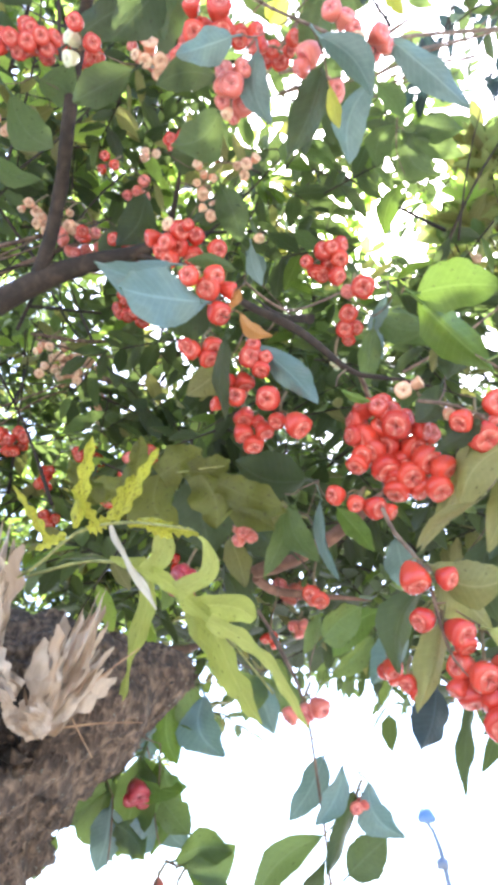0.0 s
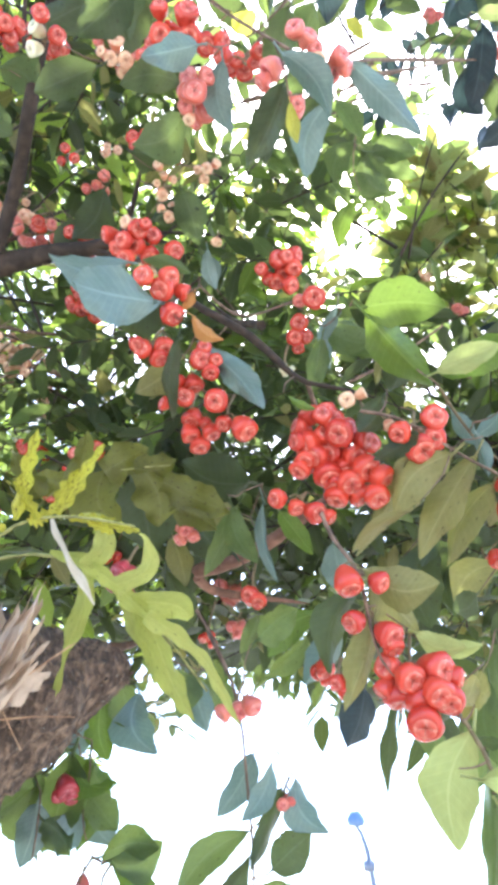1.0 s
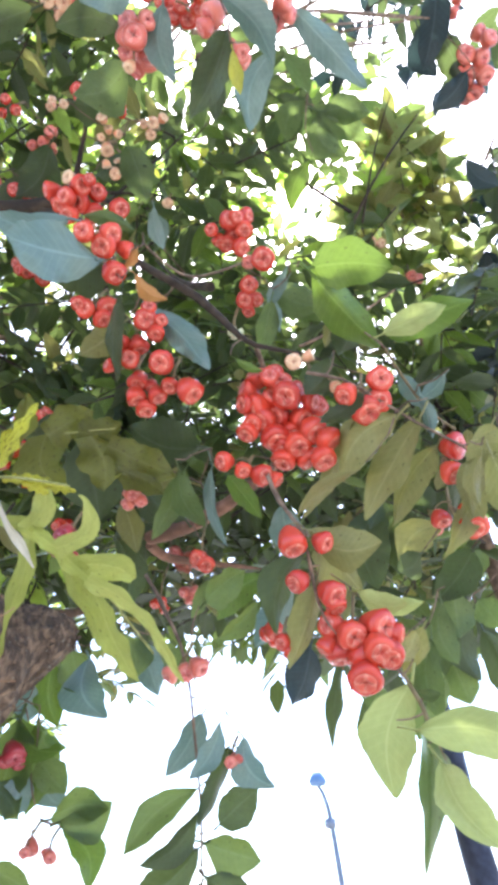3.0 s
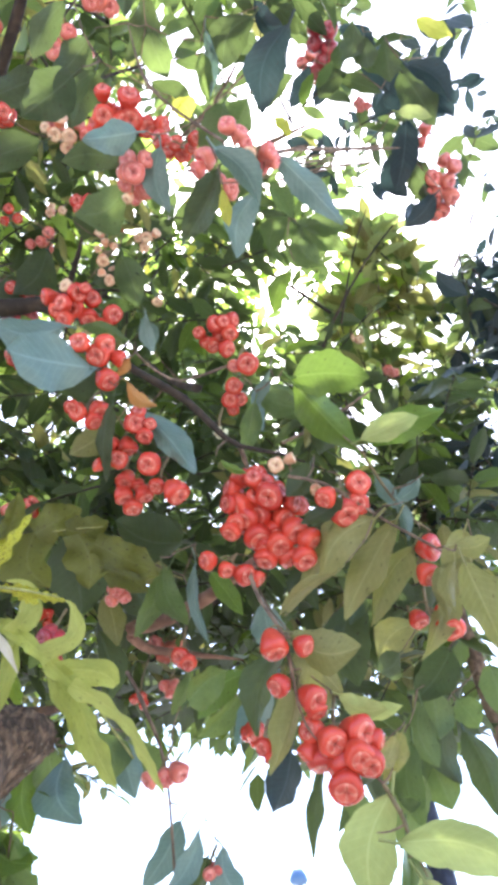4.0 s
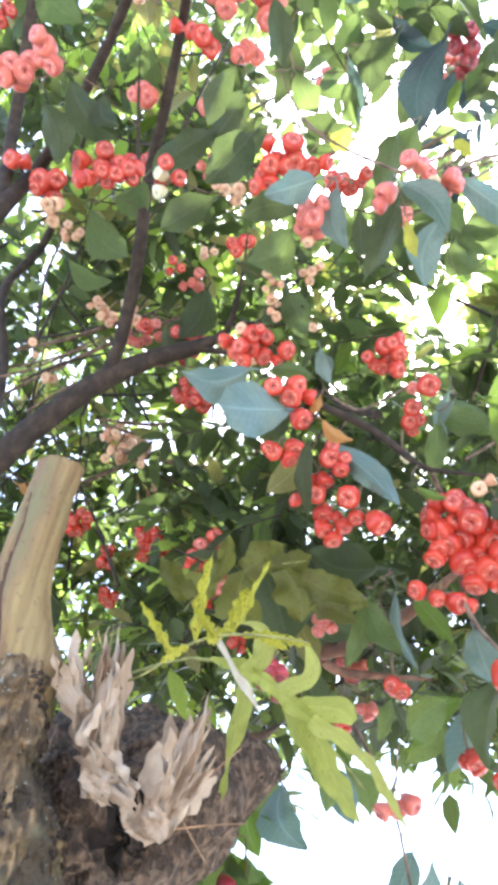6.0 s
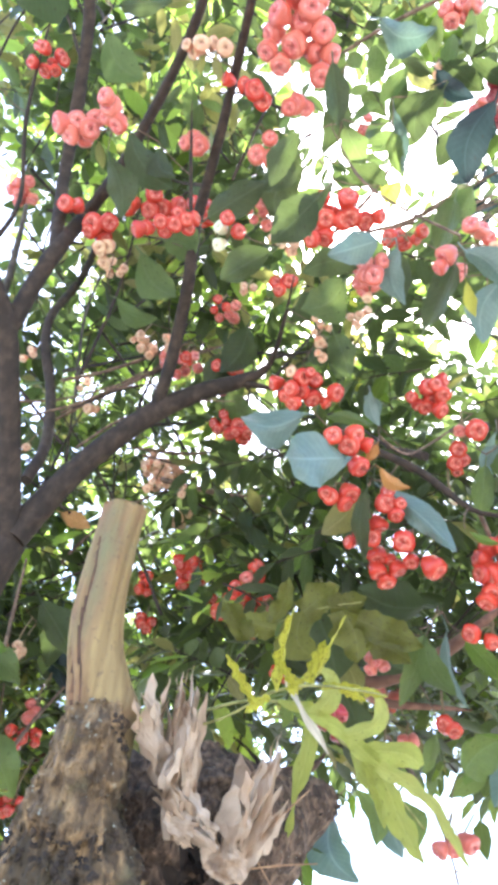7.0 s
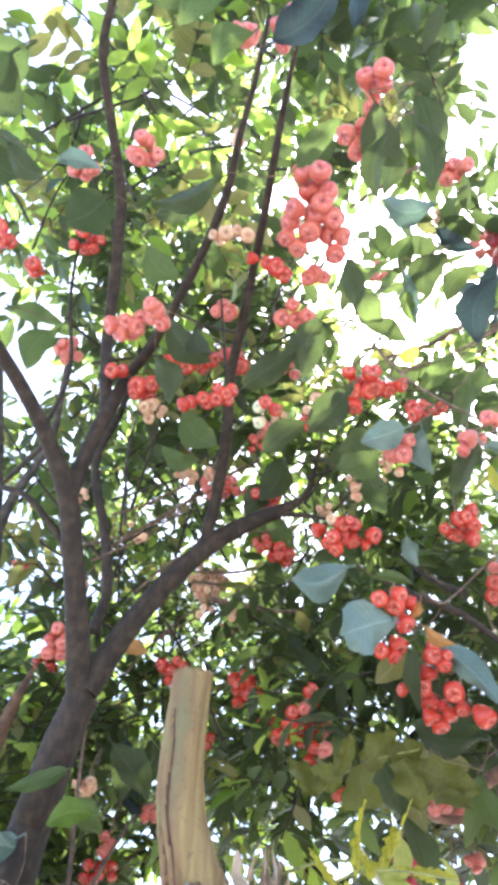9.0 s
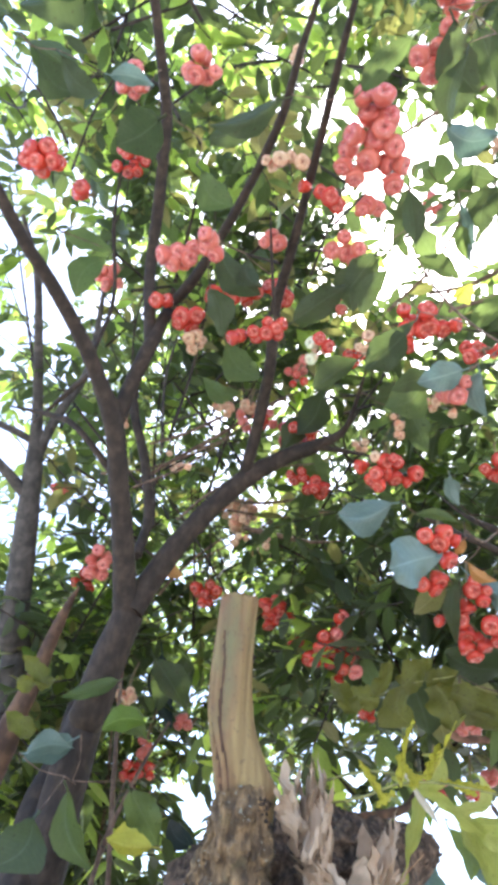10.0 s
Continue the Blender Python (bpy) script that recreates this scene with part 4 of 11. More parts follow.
limb(dark_tree, "limb", "limb", [(-0.762, 0.665, 2.865, 0.0205), (-0.725, 0.615, 2.980, 0.0200), (-0.682, 0.572, 3.070, 0.0198), (-0.647, 0.555, 3.211, 0.0163), (-0.579, 0.491, 3.215, 0.0147), (-0.486, 0.386, 3.242, 0.0124), (-0.387, 0.257, 3.268, 0.0114), (-0.309, 0.132, 3.274, 0.0102), (-0.263, 0.022, 3.281, 0.0082), (-0.216, -0.078, 3.287, 0.0064), (-0.171, -0.190, 3.305, 0.0043)], 10, 0.03, 0.06, "", 9)
limb(dark_tree, "limb", "limb", [(-0.685, 0.575, 3.065, 0.0165), (-0.704, 0.494, 3.285, 0.0158), (-0.676, 0.382, 3.404, 0.0161), (-0.638, 0.242, 3.503, 0.0160), (-0.624, 0.164, 3.552, 0.0153), (-0.618, 0.000, 3.614, 0.0136), (-0.608, -0.143, 3.659, 0.0119), (-0.557, -0.249, 3.698, 0.0105), (-0.510, -0.361, 3.746, 0.0081)], 10, 0.03, 0.06, "", 9)
limb(dark_tree, "limb", "limb", [(-0.736, 0.922, 2.667, 0.0133), (-0.734, 0.938, 2.805, 0.0143), (-0.785, 0.941, 3.019, 0.0145), (-0.835, 0.906, 3.178, 0.0140), (-0.852, 0.891, 3.323, 0.0133), (-0.826, 0.904, 3.586, 0.0122), (-0.760, 0.783, 3.805, 0.0095), (-0.678, 0.598, 4.032, 0.0043)], 8, 0.03, 0.06, "", 9)
limb(dark_tree, "branch", "limb", [(-0.757, 0.760, 2.765, 0.0095), (-0.870, 0.684, 2.889, 0.0085), (-0.968, 0.690, 2.955, 0.0083), (-1.094, 0.691, 3.000, 0.0022)], 7, 0.03, 0.06, "", 9)
limb(dark_tree, "branch", "limb", [(-0.793, 0.546, 2.947, 0.0077), (-0.915, 0.648, 2.979, 0.0076), (-1.030, 0.726, 2.965, 0.0022)], 7, 0.03, 0.06, "", 9)
limb(dark_tree, "branch", "limb", [(-0.807, 0.533, 2.988, 0.0056), (-0.787, 0.500, 3.190, 0.0055), (-0.783, 0.357, 3.374, 0.0050), (-0.719, 0.174, 3.563, 0.0013)], 6, 0.03, 0.06, "", 9)
limb(dark_tree, "branch", "twig", [(-0.864, 1.122, 3.094, 0.0051), (-0.742, 1.100, 3.172, 0.0059), (-0.595, 1.072, 3.248, 0.0067), (-0.453, 1.094, 3.395, 0.0071), (-0.336, 1.128, 3.512, 0.0015)], 6, 0.03, 0.06, "", 9)
limb(dark_tree, "branch", "twig", [(-0.622, 1.214, 3.084, 0.0044), (-0.460, 1.245, 3.087, 0.0059), (-0.312, 1.243, 3.109, 0.0013)], 6, 0.03, 0.06, "", 9)
limb(dark_tree, "branch", "twig", [(0.069, 0.719, 3.427, 0.0056), (0.176, 0.667, 3.378, 0.0060), (0.274, 0.588, 3.341, 0.0064), (0.360, 0.516, 3.294, 0.0018)], 6, 0.03, 0.06, "", 9)
limb(dark_tree, "branch", "twig", [(-0.062, 0.705, 3.332, 0.0054), (0.059, 0.608, 3.379, 0.0046), (0.154, 0.503, 3.479, 0.0040), (0.200, 0.392, 3.578, 0.0010)], 6, 0.03, 0.06, "", 9)
limb(dark_tree, "branch", "twig", [(-0.004, 0.306, 3.572, 0.0042), (0.110, 0.249, 3.571, 0.0046), (0.243, 0.195, 3.557, 0.0039), (0.365, 0.154, 3.532, 0.0010)], 6, 0.03, 0.06, "", 9)
limb(dark_tree, "branch", "twig", [(-0.809, 1.006, 3.148, 0.0057), (-0.696, 1.014, 3.198, 0.0058), (-0.558, 1.029, 3.303, 0.0054), (-0.436, 1.038, 3.392, 0.0012)], 6, 0.03, 0.06, "", 9)
limb(dark_tree, "branch", "twig", [(-0.815, 1.081, 3.092, 0.0038), (-0.700, 1.066, 3.161, 0.0039), (-0.565, 1.068, 3.214, 0.0010)], 6, 0.03, 0.06, "", 9)
limb(dark_tree, "branch", "limb", [(-0.357, 0.520, 3.035, 0.0042), (-0.358, 0.435, 3.116, 0.0042), (-0.356, 0.319, 3.248, 0.0011)], 6, 0.03, 0.06, "", 9)
limb(dark_tree, "branch", "twig", [(-0.896, 0.920, 2.950, 0.0045), (-0.765, 0.963, 3.005, 0.0037), (-0.615, 0.976, 3.089, 0.0029), (-0.488, 0.970, 3.185, 0.0021)], 6, 0.03, 0.06, "", 9)
limb(dark_tree, "branch", "twig", [(-0.793, 0.926, 2.896, 0.0040), (-0.669, 0.938, 2.974, 0.0033), (-0.535, 0.924, 3.076, 0.0026)], 6, 0.03, 0.06, "", 9)
limb(dark_tree, "branch", "grey", [(-0.789, 1.074, 3.168, 0.0065), (-0.776, 0.935, 3.369, 0.0053), (-0.738, 0.860, 3.518, 0.0042)], 6, 0.03, 0.06, "", 9)
limb(dark_tree, "branch", "twig", [(-0.651, 0.931, 2.783, 0.0040), (-0.552, 0.919, 2.874, 0.0033), (-0.410, 0.933, 2.950, 0.0026), (-0.293, 0.973, 2.999, 0.0018)], 6, 0.03, 0.06, "", 9)
limb(dark_tree, "branch", "twig", [(-0.571, 1.163, 2.997, 0.0050), (-0.412, 1.248, 3.027, 0.0041), (-0.258, 1.299, 3.085, 0.0032)], 6, 0.03, 0.06, "", 9)
limb(dark_tree, "branch", "twig", [(-0.713, 1.359, 2.938, 0.0040), (-0.541, 1.361, 3.045, 0.0033), (-0.416, 1.368, 3.140, 0.0026)], 6, 0.03, 0.06, "", 9)
limb(dark_tree, "branch", "limb", [(-0.775, 0.713, 3.081, 0.0035), (-0.770, 0.625, 3.224, 0.0029), (-0.741, 0.558, 3.354, 0.0022)], 6, 0.03, 0.06, "", 9)
limb(dark_tree, "branch", "limb", [(-0.573, 0.801, 3.172, 0.0030), (-0.464, 0.759, 3.298, 0.0025), (-0.345, 0.687, 3.450, 0.0019)], 6, 0.03, 0.06, "", 9)
limb(dark_tree, "branch", "limb", [(-0.268, 0.450, 3.125, 0.0035), (-0.209, 0.373, 3.260, 0.0029), (-0.147, 0.301, 3.391, 0.0022)], 6, 0.03, 0.06, "", 9)
limb(dark_tree, "branch", "limb", [(-0.966, 0.329, 3.641, 0.0040), (-0.892, 0.211, 3.829, 0.0033), (-0.760, 0.106, 4.016, 0.0026)], 6, 0.03, 0.06, "", 9)
limb(dark_tree, "branch", "limb", [(-0.917, 0.550, 3.593, 0.0030), (-0.859, 0.471, 3.749, 0.0025), (-0.853, 0.394, 3.896, 0.0019)], 6, 0.03, 0.06, "", 9)
limb(dark_tree, "branch", "limb", [(-0.976, 1.500, 2.680, 0.0040), (-0.885, 1.487, 2.776, 0.0033), (-0.718, 1.495, 2.865, 0.0026)], 6, 0.03, 0.06, "", 9)
limb(dark_tree, "branch", "twig", [(-0.935, 1.589, 2.872, 0.0060), (-0.827, 1.542, 3.005, 0.0049), (-0.675, 1.509, 3.132, 0.0038), (-0.540, 1.533, 3.212, 0.0028)], 6, 0.03, 0.06, "", 9)
limb(dark_tree, "branch", "twig", [(-1.032, 1.872, 2.139, 0.0065), (-1.001, 1.785, 2.312, 0.0053), (-0.995, 1.709, 2.469, 0.0042), (-0.999, 1.663, 2.595, 0.0030)], 6, 0.03, 0.06, "", 9)
limb(dark_tree, "branch", "twig", [(-1.109, 1.984, 2.156, 0.0055), (-1.106, 1.902, 2.323, 0.0045), (-1.086, 1.864, 2.449, 0.0035)], 6, 0.03, 0.06, "", 9)
limb(dark_tree, "branch", "brown", [(-1.003, 2.005, 2.439, 0.0060), (-0.878, 1.993, 2.568, 0.0049), (-0.786, 1.985, 2.687, 0.0038)], 6, 0.03, 0.06, "", 9)
limb(dark_tree, "branch", "grey", [(-0.864, 1.081, 3.296, 0.0060), (-0.730, 1.098, 3.367, 0.0049), (-0.550, 1.108, 3.447, 0.0038), (-0.453, 1.110, 3.531, 0.0028)], 6, 0.03, 0.06, "", 9)
limb(dark_tree, "branch", "limb", [(-0.762, 1.041, 3.062, 0.0035), (-0.642, 1.040, 3.141, 0.0029), (-0.497, 1.057, 3.205, 0.0022)], 6, 0.03, 0.06, "", 9)
limb(dark_tree, "branch", "limb", [(-0.867, 1.787, 2.752, 0.0040), (-0.779, 1.764, 2.864, 0.0033), (-0.704, 1.756, 2.959, 0.0026)], 6, 0.03, 0.06, "", 9)
limb(dark_tree, "branch", "twig", [(0.289, 0.652, 3.340, 0.0040), (0.427, 0.625, 3.420, 0.0033), (0.604, 0.603, 3.491, 0.0026)], 6, 0.03, 0.06, "", 9)
limb(dark_tree, "branch", "twig", [(0.305, 0.672, 3.320, 0.0040), (0.443, 0.648, 3.397, 0.0033), (0.576, 0.644, 3.455, 0.0026)], 6, 0.03, 0.06, "", 9)
limb(dark_tree, "branch", "twig", [(0.306, 0.950, 2.630, 0.0038), (0.403, 0.937, 2.693, 0.0031), (0.515, 0.905, 2.778, 0.0024)], 6, 0.03, 0.06, "", 9)
limb(dark_tree, "branch", "twig", [(0.061, 0.567, 3.107, 0.0055), (0.193, 0.576, 3.176, 0.0045), (0.351, 0.564, 3.268, 0.0035)], 6, 0.03, 0.06, "", 9)
limb(dark_tree, "branch", "twig", [(-0.009, 0.621, 3.050, 0.0030), (0.114, 0.500, 3.232, 0.0025), (0.228, 0.412, 3.384, 0.0019)], 6, 0.03, 0.06, "", 9)
limb(dark_tree, "broken_stem", "brown", [(-1.060, 1.080, 1.95, 0.046), (-1.041, 1.088, 2.151, 0.038), (-1.022, 1.091, 2.300, 0.030), (-0.998, 1.096, 2.450, 0.022), (-0.970, 1.087, 2.598, 0.014), (-0.943, 1.079, 2.678, 0.005)], 10, 0.03, 0.16, "broken brown stem", 9)
limb(dark_tree, "stem", "limb", [(-0.862, 1.017, 1.949, 0.0413), (-0.899, 1.078, 2.129, 0.0357), (-0.903, 1.146, 2.277, 0.0239), (-0.929, 1.203, 2.406, 0.0159)], 10, 0.03, 0.06, "", 9)
limb(dark_tree, "stem", "twig", [(-0.798, 1.357, 2.021, 0.0064), (-0.833, 1.350, 2.253, 0.0064), (-0.869, 1.342, 2.544, 0.0057), (-0.871, 1.301, 2.736, 0.0034)], 8, 0.03, 0.06, "", 9)
limb(dark_tree, "stem", "twig", [(-0.879, 1.435, 2.031, 0.0067), (-0.866, 1.466, 2.179, 0.0066), (-0.814, 1.491, 2.351, 0.0055), (-0.771, 1.561, 2.503, 0.0043)], 7, 0.03, 0.06, "", 9)
# ---- a second trunk further back ----
grey_tree = thing("tree", (-1.223, 1.451, 0.0), "slender grey-brown trunk among the leaves", "tree")
limb(grey_tree, "trunk", "grey", [(-1.223, 1.451, -0.05, 0.07), (-1.223, 1.451, 1.0, 0.055), (-1.219, 1.382, 2.478, 0.045), (-1.221, 1.294, 2.662, 0.042), (-1.210, 1.194, 2.836, 0.038), (-1.194, 1.095, 2.979, 0.034), (-1.176, 1.007, 3.090, 0.028), (-1.160, 0.909, 3.194, 0.018), (-1.133, 0.721, 3.354, 0.014), (-1.108, 0.552, 3.468, 0.012), (-1.116, 0.402, 3.535, 0.006)], 14, 0.04, 0.07, "grey-brown trunk")
limb(grey_tree, "limb", "grey", [(-1.173, 0.996, 3.104, 0.0215), (-1.107, 0.928, 3.210, 0.0153), (-1.023, 0.869, 3.375, 0.0121), (-0.983, 0.755, 3.535, 0.0094), (-0.959, 0.657, 3.662, 0.0048)], 8, 0.03, 0.06, "", 9)
limb(grey_tree, "limb", "grey", [(-1.191, 1.079, 3.000, 0.0213), (-1.237, 1.012, 3.039, 0.0168), (-1.304, 0.914, 3.083, 0.0139)], 8, 0.03, 0.06, "", 9)
limb(grey_tree, "limb", "grey", [(-1.167, 0.965, 3.137, 0.0134), (-1.216, 0.920, 3.145, 0.0115), (-1.299, 0.850, 3.146, 0.0096)], 8, 0.03, 0.06, "", 9)
# ---- fruit clusters ----
c = Cluster("ripe", -0.042, 0.662, 2.491)
c.fruit(-0.031, -0.012, 0.009, 0.0171)
c.fruit(0.001, -0.011, 0.018, 0.0180)
c.fruit(-0.003, 0.005, 0.009, 0.0208)
c.fruit(0.022, 0.011, 0.014, 0.0154)
c.fruit(0.007, 0.033, -0.012, 0.0210)
c.stalk(0.08)
c = Cluster("ripe", -0.119, 0.743, 2.754)
c.fruit(-0.053, -0.005, 0.012, 0.0187)
c.fruit(-0.021, -0.010, -0.017, 0.0200)
c.fruit(-0.006, -0.019, 0.010, 0.0200)
c.fruit(0.024, 0.001, 0.022, 0.0201)
c.fruit(-0.002, 0.008, 0.001, 0.0201)
c.fruit(0.018, 0.024, 0.004, 0.0202)
c.fruit(-0.018, 0.014, -0.029, 0.0189)
c.fruit(0.062, 0.012, -0.001, 0.0215)
c.fruit(-0.036, 0.002, -0.019, 0.0164)
c.fruit(0.044, 0.028, -0.011, 0.0143)
c.fruit(-0.020, -0.027, 0.017, 0.0140, "young")
c.fruit(0.013, -0.034, 0.002, 0.0129)
c.stalk(0.08)
c = Cluster("ripe", 0.159, 0.824, 2.825)
c.fruit(-0.038, -0.001, -0.008, 0.0161)
c.fruit(-0.010, -0.017, 0.002, 0.0197)
c.fruit(0.023, -0.018, 0.026, 0.0196)
c.fruit(0.006, 0.005, 0.008, 0.0222)
c.fruit(0.025, -0.011, -0.010, 0.0197)
c.fruit(-0.007, 0.025, -0.002, 0.0198)
c.fruit(0.016, 0.017, -0.028, 0.0211)
c.fruit(-0.024, 0.018, -0.004, 0.0161)
c.fruit(0.006, -0.027, 0.000, 0.0172)
c.stalk(0.08)
c = Cluster("ripe", 0.197, 0.772, 2.651)
c.fruit(0.010, -0.013, -0.015, 0.0226)
c.fruit(-0.011, 0.011, 0.011, 0.0130, "pink")
c.stalk(0.08)
c = Cluster("ripe", 0.195, 0.864, 2.659)
c.fruit(-0.004, -0.025, 0.006, 0.0207)
c.fruit(-0.009, -0.003, -0.009, 0.0185)
c.fruit(0.012, 0.010, 0.013, 0.0161)
c.fruit(0.002, 0.025, -0.002, 0.0127)
c.stalk(0.08)
c = Cluster("ripe", 0.245, 0.866, 2.355)
c.fruit(-0.032, -0.044, 0.045, 0.0188)
c.fruit(-0.057, -0.010, 0.048, 0.0209)
c.fruit(-0.013, -0.034, 0.042, 0.0200)
c.fruit(-0.044, -0.003, 0.023, 0.0249)
c.fruit(0.000, -0.034, 0.023, 0.0251)
c.fruit(-0.008, 0.008, 0.015, 0.0236)
c.fruit(0.021, -0.002, 0.005, 0.0215)
c.fruit(0.048, -0.012, 0.020, 0.0198)
c.fruit(-0.038, 0.021, 0.006, 0.0201)
c.fruit(-0.059, 0.015, -0.013, 0.0189)
c.fruit(-0.019, 0.016, -0.020, 0.0252)
c.fruit(0.016, 0.013, -0.037, 0.0250)
c.fruit(0.037, -0.007, -0.022, 0.0233)
c.fruit(0.058, -0.005, -0.038, 0.0231)
c.fruit(-0.000, 0.033, -0.050, 0.0215)
c.fruit(0.033, 0.032, -0.045, 0.0222)
c.fruit(0.054, 0.013, -0.061, 0.0212)
c.fruit(-0.024, -0.015, 0.032, 0.0188)
c.fruit(0.032, -0.030, 0.014, 0.0179)
c.fruit(-0.031, -0.001, 0.000, 0.0204)
c.fruit(0.010, 0.017, -0.007, 0.0204)
c.fruit(-0.047, -0.027, 0.059, 0.0177)
c.fruit(-0.020, -0.032, 0.063, 0.0181)
c.fruit(-0.063, -0.011, 0.018, 0.0190)
c.fruit(0.025, 0.027, -0.022, 0.0190)
c.fruit(-0.052, 0.009, -0.002, 0.0185)
c.fruit(0.009, -0.023, 0.041, 0.0190)
c.fruit(-0.004, 0.023, -0.032, 0.0194)
c.stalk(0.08)
c = Cluster("ripe", 0.187, 0.889, 2.266)
c.fruit(-0.037, -0.004, 0.013, 0.0182)
c.fruit(-0.014, -0.005, -0.001, 0.0147)
c.fruit(0.014, 0.001, -0.006, 0.0180)
c.fruit(0.037, 0.007, -0.007, 0.0128)
c.stalk(0.04)
c = Cluster("young", 0.275, 0.784, 2.390)
c.fruit(-0.032, -0.012, -0.001, 0.0148)
c.fruit(-0.005, 0.000, 0.026, 0.0121)
c.fruit(0.032, -0.001, -0.036, 0.0112)
c.stalk(0.04)
c = Cluster("ripe", 0.353, 0.779, 2.334)
c.fruit(0.017, -0.013, 0.019, 0.0223)
c.fruit(0.001, 0.022, -0.005, 0.0258)
c.fruit(-0.033, -0.007, -0.004, 0.0193)
c.fruit(0.019, 0.007, -0.002, 0.0190)
c.stalk(0.06)
c = Cluster("ripe", 0.252, 0.847, 2.119)
c.fruit(-0.020, -0.000, 0.000, 0.0218)
c.fruit(0.019, -0.002, -0.001, 0.0171)
c.stalk(0.03)
c = Cluster("ripe", 0.278, 0.894, 2.069)
c.fruit(-0.032, -0.017, 0.007, 0.0176)
c.fruit(0.006, -0.016, -0.009, 0.0200)
c.fruit(0.014, -0.007, -0.019, 0.0149)
c.stalk(0.04)
c = Cluster("ripe", 0.325, 0.902, 2.000)
c.fruit(-0.030, 0.014, 0.030, 0.0204)
c.fruit(-0.018, -0.011, 0.009, 0.0218)
c.fruit(0.020, -0.006, 0.022, 0.0250)
c.fruit(0.044, -0.004, 0.013, 0.0176)
c.fruit(-0.022, 0.024, 0.002, 0.0226)
c.fruit(0.002, 0.008, -0.037, 0.0246)
c.fruit(0.031, -0.011, -0.015, 0.0214)
c.fruit(-0.001, 0.005, -0.009, 0.0224)
c.fruit(-0.037, 0.020, 0.006, 0.0162)
c.fruit(0.015, -0.017, -0.010, 0.0224)
c.stalk(0.06)
c = Cluster("ripe", 0.239, 0.971, 2.023)
c.fruit(-0.002, 0.006, 0.009, 0.0147)
c.fruit(0.005, 0.011, -0.001, 0.0120)
c.stalk(0.05)
c = Cluster("ripe", 0.484, 0.831, 2.260)
c.fruit(0.004, -0.003, 0.022, 0.0230)
c.fruit(-0.006, -0.001, -0.024, 0.0202)
c.stalk(0.04)
c = Cluster("ripe", 0.498, 0.878, 2.188)
c.fruit(-0.019, 0.023, 0.013, 0.0166)
c.fruit(0.012, -0.014, -0.018, 0.0218)
c.fruit(0.004, -0.012, 0.003, 0.0146)
c.stalk(0.06)
c = Cluster("ripe", 0.015, 0.769, 2.443)
c.fruit(-0.002, -0.006, 0.010, 0.0203)
c.fruit(-0.011, 0.028, -0.005, 0.0177)
c.fruit(0.017, -0.000, -0.007, 0.0159)
c.fruit(-0.032, 0.026, -0.005, 0.0133)
c.fruit(0.004, -0.020, 0.019, 0.0132)
c.fruit(0.023, -0.013, 0.003, 0.0124)
c.stalk(0.08)
c = Cluster("ripe", -0.067, 0.767, 2.477)
c.fruit(0.021, -0.007, -0.000, 0.0190)
c.fruit(-0.009, -0.007, -0.011, 0.0171)
c.fruit(-0.019, -0.017, -0.008, 0.0126)
c.fruit(0.012, 0.001, -0.016, 0.0154)
c.stalk(0.08)
c = Cluster("ripe", 0.063, 0.809, 2.377)
c.fruit(-0.018, -0.012, 0.022, 0.0218)
c.fruit(-0.005, 0.020, 0.006, 0.0166)
c.fruit(0.022, 0.001, -0.020, 0.0210)
c.stalk(0.06)
c = Cluster("ripe", 0.002, 0.849, 2.407)
c.fruit(-0.010, -0.033, 0.010, 0.0183)
c.fruit(-0.041, -0.003, 0.025, 0.0128)
c.fruit(0.005, -0.001, 0.003, 0.0174)
c.fruit(0.000, 0.013, -0.019, 0.0183)
c.fruit(0.034, 0.006, -0.019, 0.0165)
c.fruit(0.017, 0.030, -0.026, 0.0184)
c.fruit(-0.003, 0.010, 0.007, 0.0156)
c.fruit(-0.027, -0.027, 0.023, 0.0137)
c.fruit(0.025, 0.002, -0.005, 0.0138)
c.stalk(0.08)
c = Cluster("pink", -0.009, 0.484, 2.721)
c.fruit(-0.007, -0.021, -0.009, 0.0206)
c.fruit(0.008, 0.014, 0.011, 0.0199)
c.fruit(-0.015, -0.004, -0.018, 0.0148)
c.fruit(0.018, -0.012, 0.006, 0.0138)
c.fruit(-0.003, 0.021, 0.004, 0.0139)
c.stalk(0.05)
c = Cluster("ripe", -0.255, 0.427, 2.808)
c.fruit(0.003, -0.025, -0.006, 0.0158)
c.fruit(0.016, 0.007, 0.011, 0.0151)
c.fruit(-0.010, 0.001, 0.014, 0.0159, "cream")
c.fruit(-0.013, 0.021, -0.006, 0.0141, "cream")
c.stalk(0.05)
c = Cluster("ripe", -0.380, 0.459, 2.924)
c.fruit(0.041, 0.003, 0.024, 0.0177)
c.fruit(0.030, -0.008, -0.003, 0.0176)
c.fruit(0.032, 0.013, 0.004, 0.0155)
c.fruit(0.011, -0.002, -0.010, 0.0175)
c.fruit(-0.011, 0.014, 0.005, 0.0175)
c.fruit(-0.016, -0.010, -0.011, 0.0163)
c.fruit(0.014, -0.016, 0.008, 0.0142)
c.fruit(-0.043, 0.006, 0.002, 0.0162)
c.fruit(-0.059, 0.003, -0.009, 0.0172)
c.stalk(0.06)
c = Cluster("young", -0.152, 0.464, 2.841)
c.fruit(-0.001, -0.012, 0.022, 0.0146)
c.fruit(-0.008, 0.001, -0.003, 0.0137)
c.fruit(0.015, 0.003, 0.001, 0.0148)
c.fruit(0.009, 0.022, 0.002, 0.0127)
